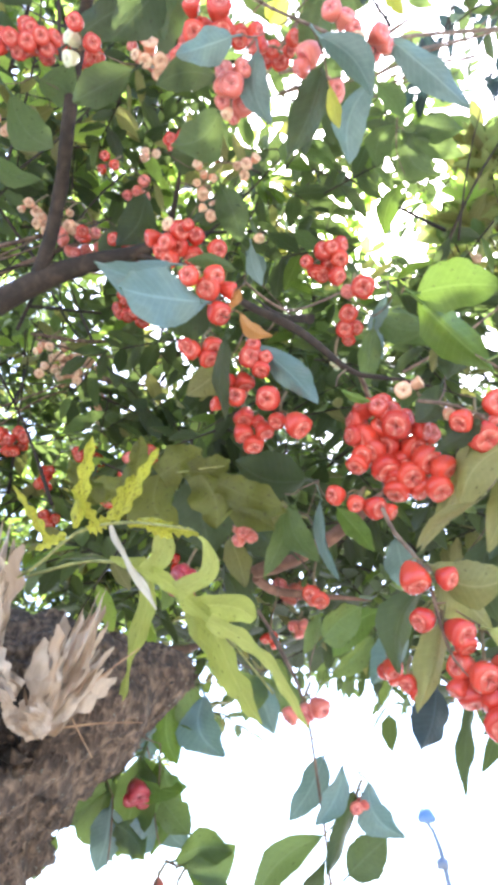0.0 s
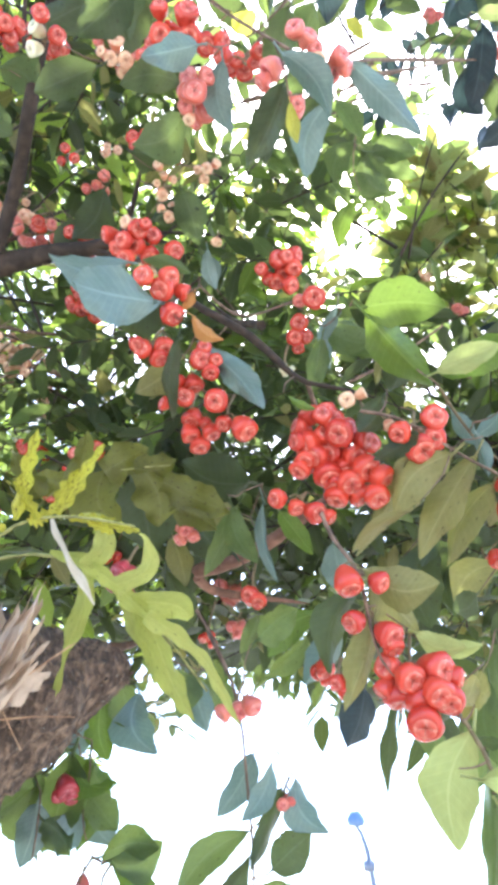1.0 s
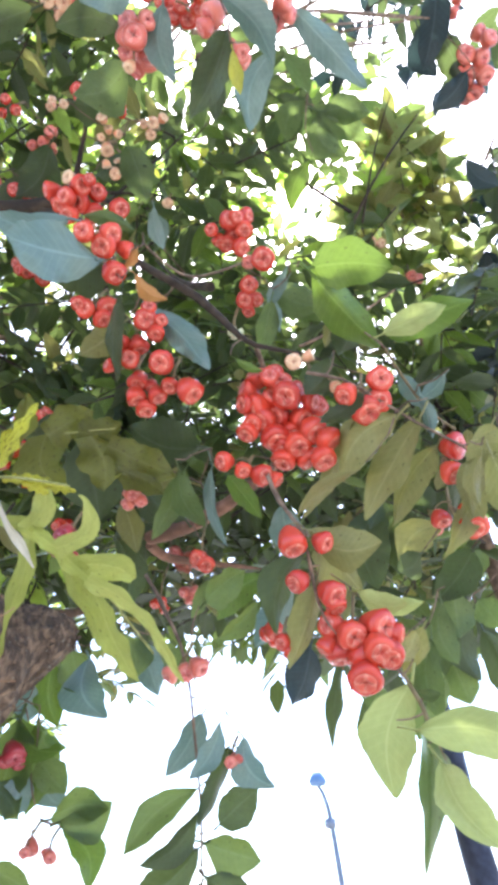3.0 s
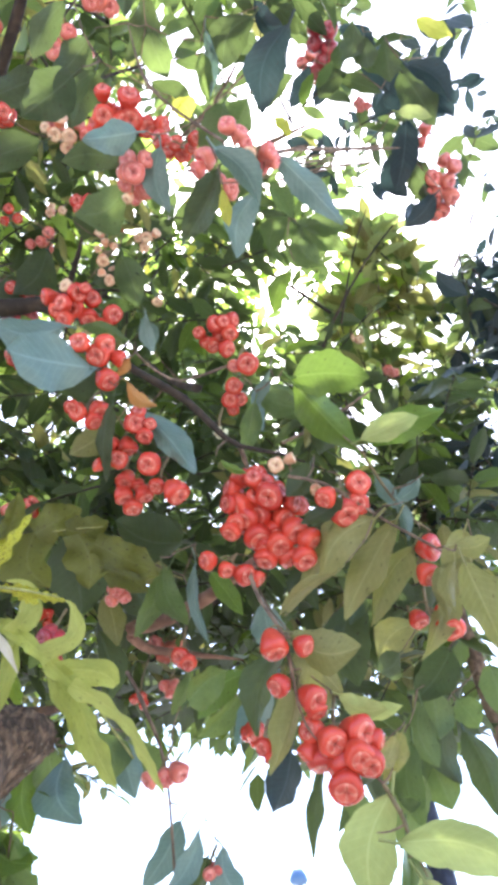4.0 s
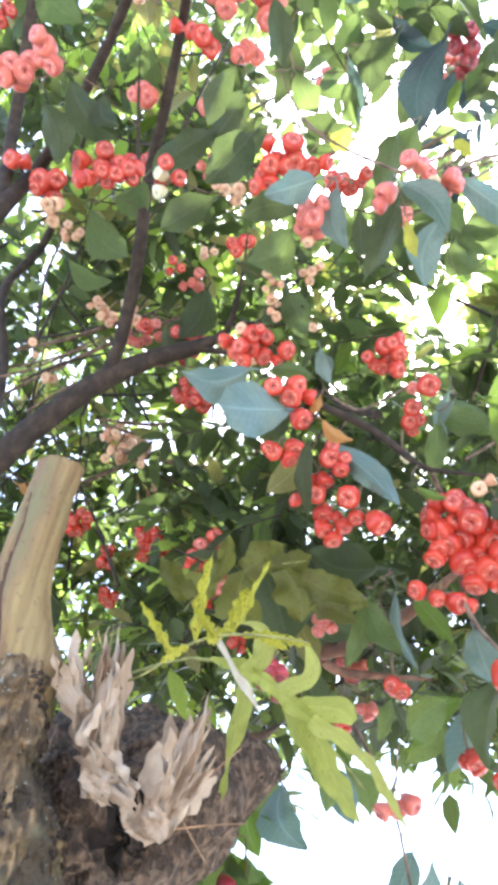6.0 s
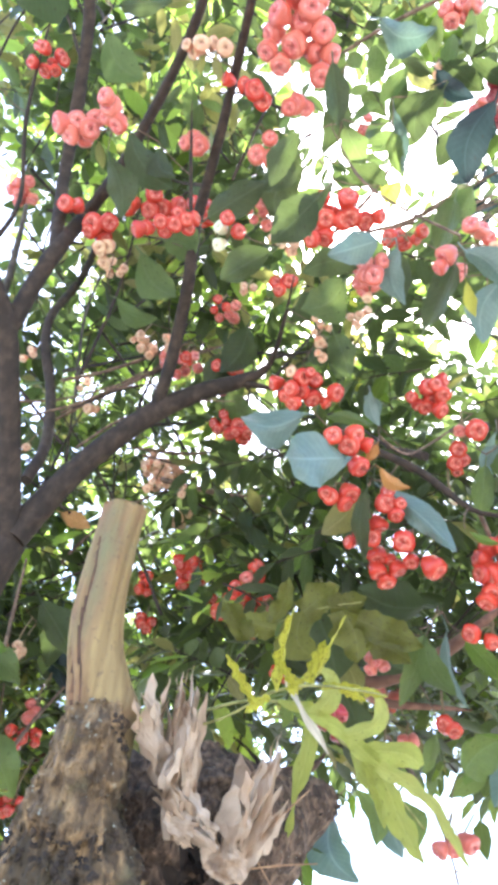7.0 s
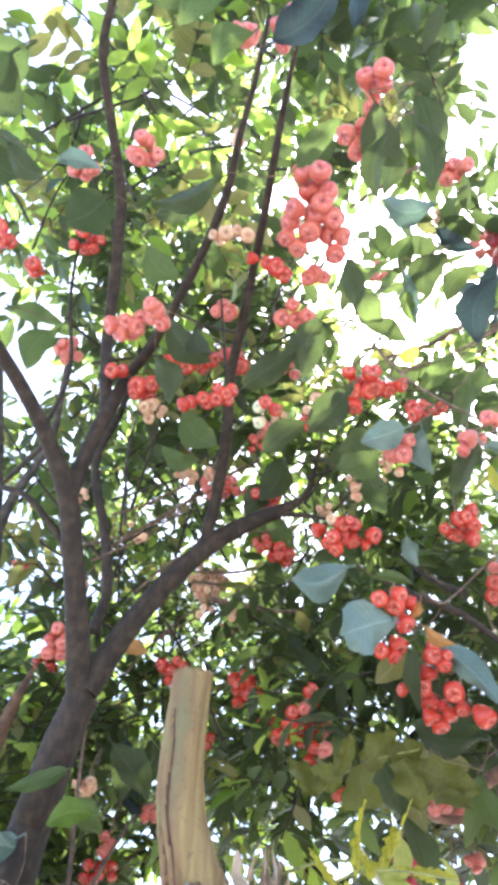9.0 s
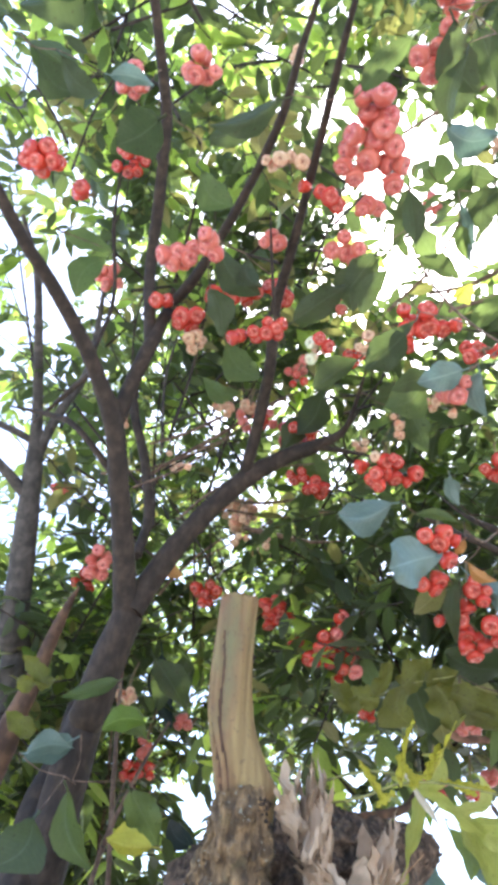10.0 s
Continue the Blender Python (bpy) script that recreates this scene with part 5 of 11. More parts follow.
c.fruit(-0.019, -0.007, -0.002, 0.0115)
c.stalk(0.05)
c = Cluster("pink", 0.141, 0.375, 2.609)
c.fruit(-0.021, -0.028, 0.003, 0.0134)
c.fruit(-0.006, -0.020, 0.003, 0.0134)
c.fruit(0.010, -0.002, -0.014, 0.0119, "young")
c.fruit(0.036, -0.006, -0.007, 0.0152)
c.fruit(0.031, 0.019, 0.008, 0.0145)
c.fruit(-0.044, 0.018, 0.015, 0.0171)
c.fruit(-0.055, 0.029, -0.001, 0.0137)
c.fruit(0.044, 0.004, -0.007, 0.0119)
c.fruit(0.004, -0.012, -0.002, 0.0118)
c.stalk(0.05)
c = Cluster("ripe", 0.057, 0.419, 2.746)
c.fruit(-0.030, -0.005, -0.014, 0.0155)
c.fruit(0.018, -0.009, -0.006, 0.0126)
c.fruit(0.013, 0.009, 0.007, 0.0107)
c.stalk(0.05)
c = Cluster("wine", 0.362, 0.386, 3.380)
c.fruit(-0.024, -0.035, 0.024, 0.0211)
c.fruit(0.008, -0.039, 0.000, 0.0210)
c.fruit(-0.014, -0.007, 0.015, 0.0213)
c.fruit(0.017, 0.001, 0.007, 0.0227)
c.fruit(0.007, 0.023, 0.001, 0.0244)
c.fruit(-0.007, 0.042, -0.001, 0.0202)
c.fruit(0.021, 0.026, 0.000, 0.0186)
c.stalk(0.06)
bunch("pink", 0.490, 0.495, 3.396, 0.019, 0.019, 4, 0.0125)
c = Cluster("pink", 0.679, 0.590, 3.250)
c.fruit(-0.007, 0.006, -0.005, 0.0237)
c.fruit(0.027, 0.004, -0.004, 0.0221)
c.fruit(-0.018, 0.031, -0.013, 0.0209)
c.fruit(0.010, 0.034, -0.017, 0.0223)
c.fruit(0.035, 0.064, -0.027, 0.0239)
c.fruit(0.021, 0.077, -0.029, 0.0210)
c.fruit(0.040, 0.025, -0.034, 0.0222)
c.fruit(-0.040, -0.086, 0.060, 0.0188)
c.fruit(-0.046, -0.060, 0.043, 0.0160)
c.fruit(0.011, -0.036, 0.010, 0.0204)
c.fruit(0.027, -0.034, -0.020, 0.0218)
c.fruit(-0.059, -0.021, 0.032, 0.0148)
c.stalk(0.08)
c = Cluster("young", -0.083, 0.678, 2.856)
c.fruit(-0.006, -0.032, 0.006, 0.0108)
c.fruit(0.002, -0.010, 0.012, 0.0097)
c.fruit(-0.001, 0.013, -0.009, 0.0134)
c.fruit(-0.003, 0.041, -0.010, 0.0098)
c.fruit(0.017, -0.006, 0.011, 0.0097)
c.fruit(-0.012, 0.004, 0.009, 0.0085)
c.stalk(0.05)
c = Cluster("young", -0.001, 0.653, 2.875)
c.fruit(0.003, -0.004, -0.004, 0.0121)
c.fruit(0.016, -0.007, 0.010, 0.0109)
c.fruit(-0.005, 0.017, 0.001, 0.0122)
c.fruit(-0.015, 0.004, 0.011, 0.0097)
c.stalk(0.05)
c = Cluster("ripe", -0.057, 0.635, 2.880)
c.fruit(-0.001, -0.008, -0.002, 0.0108)
c.fruit(0.000, 0.011, 0.008, 0.0096)
c.stalk(0.03)
bunch("ripe", -0.324, 0.748, 3.104, 0.021, 0.013, 3, 0.0131)
bunch("pink", -0.481, 1.022, 3.259, 0.060, 0.041, 9, 0.0189)
bunch("ripe", -0.345, 0.979, 3.145, 0.030, 0.027, 6, 0.0178)
bunch("young", -0.588, 1.560, 3.334, 0.043, 0.019, 5, 0.0175)
bunch("young", -0.544, 1.621, 3.145, 0.022, 0.019, 4, 0.0187)
bunch("ripe", -0.263, 1.393, 2.636, 0.045, 0.023, 8, 0.0183)
c = Cluster("wine", -0.080, 0.946, 2.163)
c.fruit(-0.004, 0.004, 0.020, 0.0145)
c.fruit(0.010, 0.004, 0.010, 0.0136)
c.fruit(-0.015, 0.016, 0.002, 0.0153)
c.fruit(0.007, 0.026, -0.013, 0.0143)
c.fruit(-0.006, -0.003, 0.006, 0.0145)
c.stalk(0.06)
c = Cluster("pink", 0.103, 1.571, 2.494)
c.fruit(-0.026, -0.004, 0.011, 0.0219)
c.fruit(0.011, -0.010, -0.007, 0.0250)
c.fruit(-0.002, 0.019, -0.011, 0.0203)
c.fruit(0.029, 0.007, 0.018, 0.0188)
c.fruit(-0.011, 0.001, -0.002, 0.0219)
c.stalk(0.05)
c = Cluster("pink", 0.114, 1.430, 2.325)
c.fruit(-0.010, 0.005, 0.007, 0.0149)
c.fruit(0.010, 0.005, 0.007, 0.0163)
c.fruit(0.001, 0.011, -0.005, 0.0148)
c.stalk(0.05)
bunch("ripe", 0.050, 1.351, 2.262, 0.019, 0.012, 3, 0.0127)
c = Cluster("pink", 0.101, 1.075, 2.026)
c.fruit(0.018, -0.014, 0.001, 0.0181)
c.fruit(0.001, 0.010, 0.002, 0.0163)
c.fruit(-0.019, 0.005, -0.003, 0.0153)
c.stalk(0.05)
bunch("cream", 0.165, 0.847, 2.541, 0.012, 0.009, 5, 0.0072)
bunch("young", 0.621, 1.119, 3.305, 0.014, 0.010, 2, 0.0173)
bunch("pink", 0.736, 1.171, 3.222, 0.021, 0.014, 3, 0.0171)
bunch("young", 0.567, 1.162, 3.540, 0.023, 0.015, 4, 0.0152)
bunch("pink", 0.838, 1.271, 2.942, 0.013, 0.013, 2, 0.0160)
bunch("pink", 0.566, 1.095, 2.306, 0.011, 0.011, 2, 0.0138)
bunch("young", 0.016, 0.959, 3.151, 0.012, 0.009, 2, 0.0149)
c = Cluster("pink", 0.185, 1.201, 1.930)
c.fruit(0.006, 0.005, 0.003, 0.0137)
c.fruit(-0.006, -0.002, -0.002, 0.0107)
c.stalk(0.04)
c = Cluster("wine", -0.165, 1.250, 1.947)
c.fruit(-0.001, 0.002, 0.009, 0.0199)
c.fruit(0.008, 0.013, -0.002, 0.0139)
c.fruit(-0.010, 0.003, -0.002, 0.0128)
c.stalk(0.05)
c = Cluster("pink", -0.128, 1.311, 1.830)
c.fruit(0.003, 0.008, 0.004, 0.0136)
c.fruit(-0.001, -0.017, -0.005, 0.0097)
c.stalk(0.04)
c = Cluster("pink", -0.097, 1.317, 1.824)
c.fruit(0.005, -0.011, -0.004, 0.0117)
c.fruit(-0.003, -0.003, 0.002, 0.0078)
c.stalk(0.04)
bunch("pink", -0.203, 1.543, 2.118, 0.010, 0.010, 2, 0.0122)
# pink puts the haze over these high red fruits into their colour
c = Cluster("pink", -0.116, 0.186, 3.198)
c.fruit(-0.021, -0.083, 0.025, 0.0253)
c.fruit(0.019, -0.083, 0.009, 0.0265)
c.fruit(-0.006, -0.044, 0.018, 0.0282)
c.fruit(0.032, -0.037, 0.013, 0.0269)
c.fruit(-0.037, -0.022, -0.011, 0.0259)
c.fruit(0.007, -0.001, -0.001, 0.0299)
c.fruit(0.039, 0.007, -0.013, 0.0260)
c.fruit(-0.064, 0.028, -0.025, 0.0224)
c.fruit(-0.041, 0.052, -0.029, 0.0226, "pink")
c.fruit(0.053, 0.043, -0.021, 0.0236)
c.fruit(0.037, 0.074, -0.035, 0.0252, "pink")
c.fruit(0.017, -0.023, -0.006, 0.0258)
c.fruit(-0.009, 0.022, -0.023, 0.0262)
c.fruit(-0.050, 0.007, -0.003, 0.0235)
c.fruit(0.021, 0.038, -0.016, 0.0237)
c.stalk(0.10)
# pink for the haze over the fruit here too
c = Cluster("pink", -0.123, 0.331, 3.205)
c.fruit(0.000, -0.003, 0.005, 0.0251)
c.fruit(0.019, 0.006, 0.001, 0.0196)
c.fruit(-0.019, -0.003, -0.009, 0.0196)
c.stalk(0.06)
c = Cluster("ripe", -0.231, 0.296, 3.214)
c.fruit(-0.038, -0.017, 0.018, 0.0166)
c.fruit(0.013, -0.000, -0.018, 0.0223)
c.fruit(0.031, 0.020, -0.009, 0.0210)
c.fruit(-0.006, -0.008, -0.006, 0.0181)
c.stalk(0.06)
# haze put into the pink of this cluster as well
c = Cluster("pink", -0.008, -0.041, 3.059)
c.fruit(-0.003, -0.047, 0.009, 0.0184)
c.fruit(0.027, -0.058, -0.005, 0.0193)
c.fruit(0.015, -0.024, 0.016, 0.0196)
c.fruit(0.007, -0.003, -0.005, 0.0175)
c.fruit(-0.041, 0.029, -0.020, 0.0214)
c.fruit(-0.007, 0.048, -0.008, 0.0213)
c.fruit(-0.026, 0.057, -0.028, 0.0203)
c.fruit(-0.009, 0.026, -0.004, 0.0189)
c.fruit(0.027, -0.034, -0.002, 0.0172)
c.stalk(0.08)
c = Cluster("ripe", -0.104, -0.259, 3.068)
c.fruit(-0.011, -0.016, 0.005, 0.0220)
c.fruit(0.014, 0.000, 0.015, 0.0221)
c.fruit(0.023, 0.021, 0.007, 0.0201)
c.fruit(-0.011, 0.019, -0.004, 0.0213)
c.fruit(0.014, -0.023, 0.012, 0.0187)
c.fruit(-0.026, 0.003, 0.007, 0.0191)
c.stalk(0.08)
c = Cluster("pink", -0.215, -0.181, 3.113)
c.fruit(0.001, 0.005, -0.005, 0.0218)
c.fruit(-0.014, -0.007, -0.012, 0.0160)
c.fruit(0.013, 0.001, 0.003, 0.0148)
c.stalk(0.06)
c = Cluster("pink", -0.142, -0.179, 3.111)
c.fruit(-0.015, -0.005, 0.004, 0.0170)
c.fruit(0.010, -0.019, 0.019, 0.0169)
c.fruit(0.013, 0.007, 0.015, 0.0171)
c.fruit(-0.006, 0.022, 0.001, 0.0149)
c.stalk(0.06)
c = Cluster("pink", 0.258, 0.226, 3.505)
c.fruit(-0.028, -0.006, 0.002, 0.0212)
c.fruit(0.005, -0.006, 0.015, 0.0226)
c.fruit(0.023, -0.016, -0.020, 0.0210)
c.fruit(-0.019, 0.012, -0.014, 0.0213)
c.fruit(0.014, 0.012, -0.004, 0.0182)
c.stalk(0.06)
bunch("young", 0.247, 0.347, 3.528, 0.024, 0.018, 5, 0.0134)
bunch("pink", 0.373, 0.465, 3.565, 0.041, 0.028, 7, 0.0189)
bunch("pink", 0.057, 0.440, 3.420, 0.024, 0.012, 3, 0.0164)
c = Cluster("pink", -0.460, 0.259, 2.954)
c.fruit(0.001, -0.004, 0.006, 0.0216)
c.fruit(-0.003, -0.023, -0.006, 0.0179)
c.fruit(0.009, 0.018, 0.001, 0.0205)
c.fruit(-0.009, 0.013, 0.008, 0.0169)
c.stalk(0.06)
c = Cluster("pink", -0.534, 0.290, 2.976)
c.fruit(-0.025, -0.012, -0.009, 0.0210)
c.fruit(-0.004, -0.009, -0.001, 0.0223)
c.fruit(0.017, -0.001, -0.005, 0.0212)
c.fruit(-0.012, 0.005, -0.014, 0.0187)
c.fruit(-0.002, 0.022, 0.010, 0.0188)
c.fruit(0.030, -0.010, 0.008, 0.0174)
c.stalk(0.06)
c = Cluster("ripe", -0.612, 0.539, 3.146)
c.fruit(-0.051, -0.032, 0.018, 0.0227)
c.fruit(-0.029, -0.025, 0.020, 0.0213)
c.fruit(0.010, 0.011, 0.002, 0.0277)
c.fruit(0.041, 0.005, 0.001, 0.0247)
c.fruit(0.017, 0.041, 0.004, 0.0232)
c.fruit(0.000, 0.019, -0.010, 0.0200)
c.stalk(0.06)
c = Cluster("young", -0.585, 0.599, 3.109)
c.fruit(0.015, -0.011, 0.008, 0.0216)
c.fruit(-0.009, -0.013, -0.003, 0.0185)
c.fruit(-0.005, 0.027, 0.004, 0.0186)
c.fruit(-0.004, 0.001, -0.002, 0.0154)
c.stalk(0.04)
c = Cluster("ripe", -0.478, 0.548, 3.237)
c.fruit(-0.045, -0.016, -0.012, 0.0254)
c.fruit(-0.056, -0.001, -0.014, 0.0207)
c.fruit(0.004, -0.027, -0.001, 0.0254)
c.fruit(0.023, 0.005, 0.008, 0.0271)
c.fruit(0.053, 0.003, 0.007, 0.0240)
c.fruit(-0.004, 0.004, -0.011, 0.0239)
c.fruit(0.030, 0.024, 0.006, 0.0208)
c.stalk(0.06)
c = Cluster("ripe", -0.363, 0.577, 3.267)
c.fruit(-0.004, -0.003, 0.014, 0.0275)
c.fruit(0.019, 0.003, -0.019, 0.0260)
c.fruit(-0.017, -0.016, 0.007, 0.0226)
c.fruit(0.003, 0.010, -0.014, 0.0244)
c.stalk(0.06)
bunch("pink", -0.209, 0.550, 3.160, 0.042, 0.014, 6, 0.0154)
c = Cluster("pink", -0.180, 0.417, 3.170)
c.fruit(-0.031, 0.005, 0.014, 0.0229)
c.fruit(-0.000, 0.010, 0.007, 0.0244)
c.fruit(0.023, -0.004, -0.008, 0.0215)
c.fruit(-0.005, -0.030, 0.003, 0.0199)
c.fruit(0.013, 0.017, -0.021, 0.0187)
c.stalk(0.06)
c = Cluster("pink", -0.356, 0.400, 3.216)
c.fruit(-0.005, -0.004, 0.020, 0.0220)
c.fruit(0.018, -0.001, -0.005, 0.0206)
c.fruit(0.002, 0.013, -0.001, 0.0192)
c.fruit(-0.017, -0.003, -0.002, 0.0176)
c.stalk(0.05)
c = Cluster("young", -0.317, 0.218, 3.230)
c.fruit(-0.032, -0.005, 0.003, 0.0150)
c.fruit(-0.007, -0.002, 0.004, 0.0204)
c.fruit(0.016, -0.003, 0.012, 0.0163)
c.fruit(0.042, 0.002, -0.010, 0.0191, "young")
c.fruit(-0.021, 0.011, 0.004, 0.0137)
c.stalk(0.05)
bunch("ripe", -0.739, 0.266, 3.489, 0.042, 0.036, 8, 0.0180)
c = Cluster("ripe", -0.841, 0.279, 3.334)
c.fruit(0.003, -0.002, -0.006, 0.0214)
c.stalk(0.05)
bunch("pink", -0.854, 0.553, 3.398, 0.042, 0.032, 8, 0.0195)
bunch("pink", -0.640, 0.052, 3.352, 0.033, 0.028, 6, 0.0204)
bunch("pink", -0.454, 0.002, 3.201, 0.032, 0.025, 6, 0.0192)
bunch("wine", -0.359, 1.057, 3.224, 0.046, 0.042, 8, 0.0246)
bunch("pink", -0.337, 0.985, 3.471, 0.049, 0.019, 4, 0.0188)
bunch("ripe", -0.165, 0.730, 3.172, 0.027, 0.030, 5, 0.0196)
bunch("young", -0.567, 1.002, 3.289, 0.018, 0.018, 3, 0.0161)
bunch("ripe", -0.444, 0.982, 3.205, 0.017, 0.014, 2, 0.0188)
c = Cluster("young", -0.592, 0.758, 2.809)
c.fruit(-0.000, 0.001, 0.001, 0.0114)
c.stalk(0.03)
c = Cluster("ripe", -0.053, 0.434, 2.858)
c.fruit(-0.028, -0.033, 0.013, 0.0168)
c.fruit(0.015, -0.030, 0.007, 0.0203)
c.fruit(0.024, -0.004, 0.002, 0.0216)
c.fruit(0.004, 0.004, -0.004, 0.0205)
c.fruit(-0.026, -0.002, -0.003, 0.0193)
c.fruit(0.046, 0.004, 0.003, 0.0191)
c.fruit(0.070, -0.003, -0.002, 0.0167)
c.fruit(-0.044, 0.023, -0.030, 0.0182)
c.fruit(-0.022, 0.021, -0.021, 0.0194)
c.fruit(-0.034, 0.012, -0.007, 0.0182)
c.fruit(-0.008, -0.003, 0.020, 0.0180)
c.stalk(0.06)
c = Cluster("ripe", 0.048, 0.450, 2.801)
c.fruit(-0.011, 0.008, 0.013, 0.0175)
c.fruit(0.012, 0.004, -0.002, 0.0174)
c.fruit(-0.001, -0.013, -0.013, 0.0151)
c.stalk(0.05)
c = Cluster("pink", -0.013, 0.442, 2.659)
c.fruit(-0.005, -0.008, 0.018, 0.0169)
c.fruit(0.005, 0.001, -0.004, 0.0180)
c.fruit(-0.011, 0.003, 0.003, 0.0149)
c.fruit(0.016, -0.014, 0.016, 0.0137)
c.fruit(-0.003, 0.031, -0.016, 0.0096, "young")
c.stalk(0.05)
bunch("ripe", -1.130, 1.484, 2.962, 0.042, 0.034, 5, 0.0228)
c = Cluster("ripe", -0.262, 1.280, 2.596)
c.fruit(0.022, -0.036, 0.069, 0.0230)
c.fruit(0.006, -0.003, 0.040, 0.0228)
c.fruit(-0.028, -0.019, 0.025, 0.0211)
c.fruit(0.030, -0.027, 0.045, 0.0212)
c.fruit(-0.065, 0.018, -0.015, 0.0241)
c.fruit(-0.032, -0.013, -0.002, 0.0226)
c.fruit(-0.003, -0.010, 0.003, 0.0210)
c.fruit(0.044, 0.010, 0.007, 0.0209)
c.fruit(0.020, 0.008, -0.052, 0.0190)
c.fruit(0.008, 0.045, -0.067, 0.0189)
c.fruit(0.047, 0.018, -0.019, 0.0192)
c.fruit(-0.050, 0.008, -0.028, 0.0192)
c.stalk(0.08)
bunch("ripe", -0.444, 1.448, 2.788, 0.045, 0.038, 6, 0.0225)
bunch("ripe", -0.180, 1.394, 2.464, 0.023, 0.020, 4, 0.0160)
bunch("pink", 0.002, 1.013, 2.297, 0.020, 0.016, 4, 0.0145)
bunch("pink", -0.944, 1.164, 2.820, 0.033, 0.049, 8, 0.0213)
bunch("ripe", -1.185, 1.208, 3.129, 0.038, 0.030, 5, 0.0228)
bunch("young", -0.859, 1.369, 2.504, 0.030, 0.018, 5, 0.0167)
bunch("pink", -0.827, 1.523, 2.422, 0.019, 0.022, 3, 0.0185)
bunch("pink", -0.745, 1.621, 2.526, 0.020, 0.017, 3, 0.0200)
bunch("young", -0.589, 0.998, 3.318, 0.023, 0.030, 5, 0.0188)
bunch("young", -0.507, 1.018, 3.318, 0.015, 0.023, 3, 0.0188)
bunch("young", -0.575, 1.423, 3.161, 0.028, 0.036, 5, 0.0219)
bunch("young", -0.490, 1.486, 3.096, 0.016, 0.032, 4, 0.0198)
bunch("young", -0.070, 0.756, 2.898, 0.014, 0.022, 3, 0.0155)
bunch("pink", 0.131, 0.466, 2.706, 0.015, 0.013, 3, 0.0164)
bunch("young", -0.265, 0.033, 3.323, 0.013, 0.016, 3, 0.0159)
bunch("young", -0.634, 0.750, 3.325, 0.027, 0.025, 5, 0.0135)
bunch("young", -0.568, 0.895, 3.194, 0.024, 0.022, 4, 0.0135)
bunch("young", -0.482, 0.907, 3.199, 0.018, 0.016, 2, 0.0135)
bunch("young", -0.728, 0.978, 3.082, 0.015, 0.013, 1, 0.0135)
bunch("young", -0.535, 1.147, 2.951, 0.021, 0.019, 3, 0.0135)
bunch("young", -0.528, 1.195, 2.904, 0.021, 0.019, 3, 0.0135)
bunch("young", -0.264, 0.826, 3.320, 0.021, 0.019, 3, 0.0135)
bunch("young", -0.151, 1.039, 3.130, 0.024, 0.022, 4, 0.0135)
bunch("young", -0.867, 0.901, 3.131, 0.021, 0.019, 3, 0.0135)
bunch("young", -0.887, 1.478, 2.557, 0.024, 0.022, 4, 0.0135)
bunch("young", -0.454, 1.211, 2.903, 0.018, 0.016, 2, 0.0135)
bunch("young", -0.889, 1.084, 2.946, 0.018, 0.016, 2, 0.0135)
bunch("ripe", -0.305, 0.994, 3.145, 0.030, 0.024, 7, 0.0150)
bunch("ripe", -0.325, 1.085, 3.051, 0.030, 0.024, 3, 0.0150)
bunch("ripe", -0.808, 0.116, 3.120, 0.037, 0.030, 7, 0.0215)
c = Cluster("ripe", -0.768, 0.204, 3.161)
c.fruit(0.003, -0.003, -0.007, 0.0203)
c.stalk(0.04)
bunch("ripe", -0.663, 1.411, 2.864, 0.042, 0.036, 8, 0.0212)
bunch("ripe", -0.439, 1.415, 2.797, 0.028, 0.022, 5, 0.0205)
bunch("ripe", -0.605, 1.646, 2.756, 0.027, 0.020, 5, 0.0187)
c = Cluster("pink", -0.250, 1.131, 2.559)
c.fruit(-0.002, 0.008, 0.006, 0.0161)
c.stalk(0.04)
c = Cluster("pink", -0.213, 1.190, 2.486)
c.fruit(0.004, 0.011, 0.011, 0.0173)
c.fruit(-0.004, -0.010, -0.010, 0.0119)
c.stalk(0.04)
bunch("ripe", -0.375, 1.392, 2.680, 0.015, 0.012, 2, 0.0164)
bunch("young", -0.588, 1.502, 3.255, 0.050, 0.043, 8, 0.0194)
bunch("ripe", -0.296, 1.095, 3.013, 0.030, 0.021, 5, 0.0212)
bunch("young", -0.728, 1.098, 3.125, 0.014, 0.014, 2, 0.0177)
bunch("ripe", -0.345, 1.158, 3.129, 0.031, 0.024, 5, 0.0205)
bunch("young", -0.611, 1.440, 3.220, 0.039, 0.078, 10, 0.0196)
bunch("ripe", -0.587, 1.512, 2.815, 0.021, 0.038, 6, 0.0189)
bunch("ripe", -0.450, 1.423, 2.811, 0.033, 0.023, 5, 0.0198)
bunch("ripe", -0.838, 1.547, 2.364, 0.046, 0.023, 7, 0.0174)
bunch("ripe", -0.797, 1.509, 2.190, 0.034, 0.023, 6, 0.0157)
bunch("ripe", 0.127, 1.066, 2.203, 0.016, 0.012, 3, 0.0167)
bunch("ripe", 0.256, 1.181, 2.129, 0.016, 0.016, 4, 0.0175)
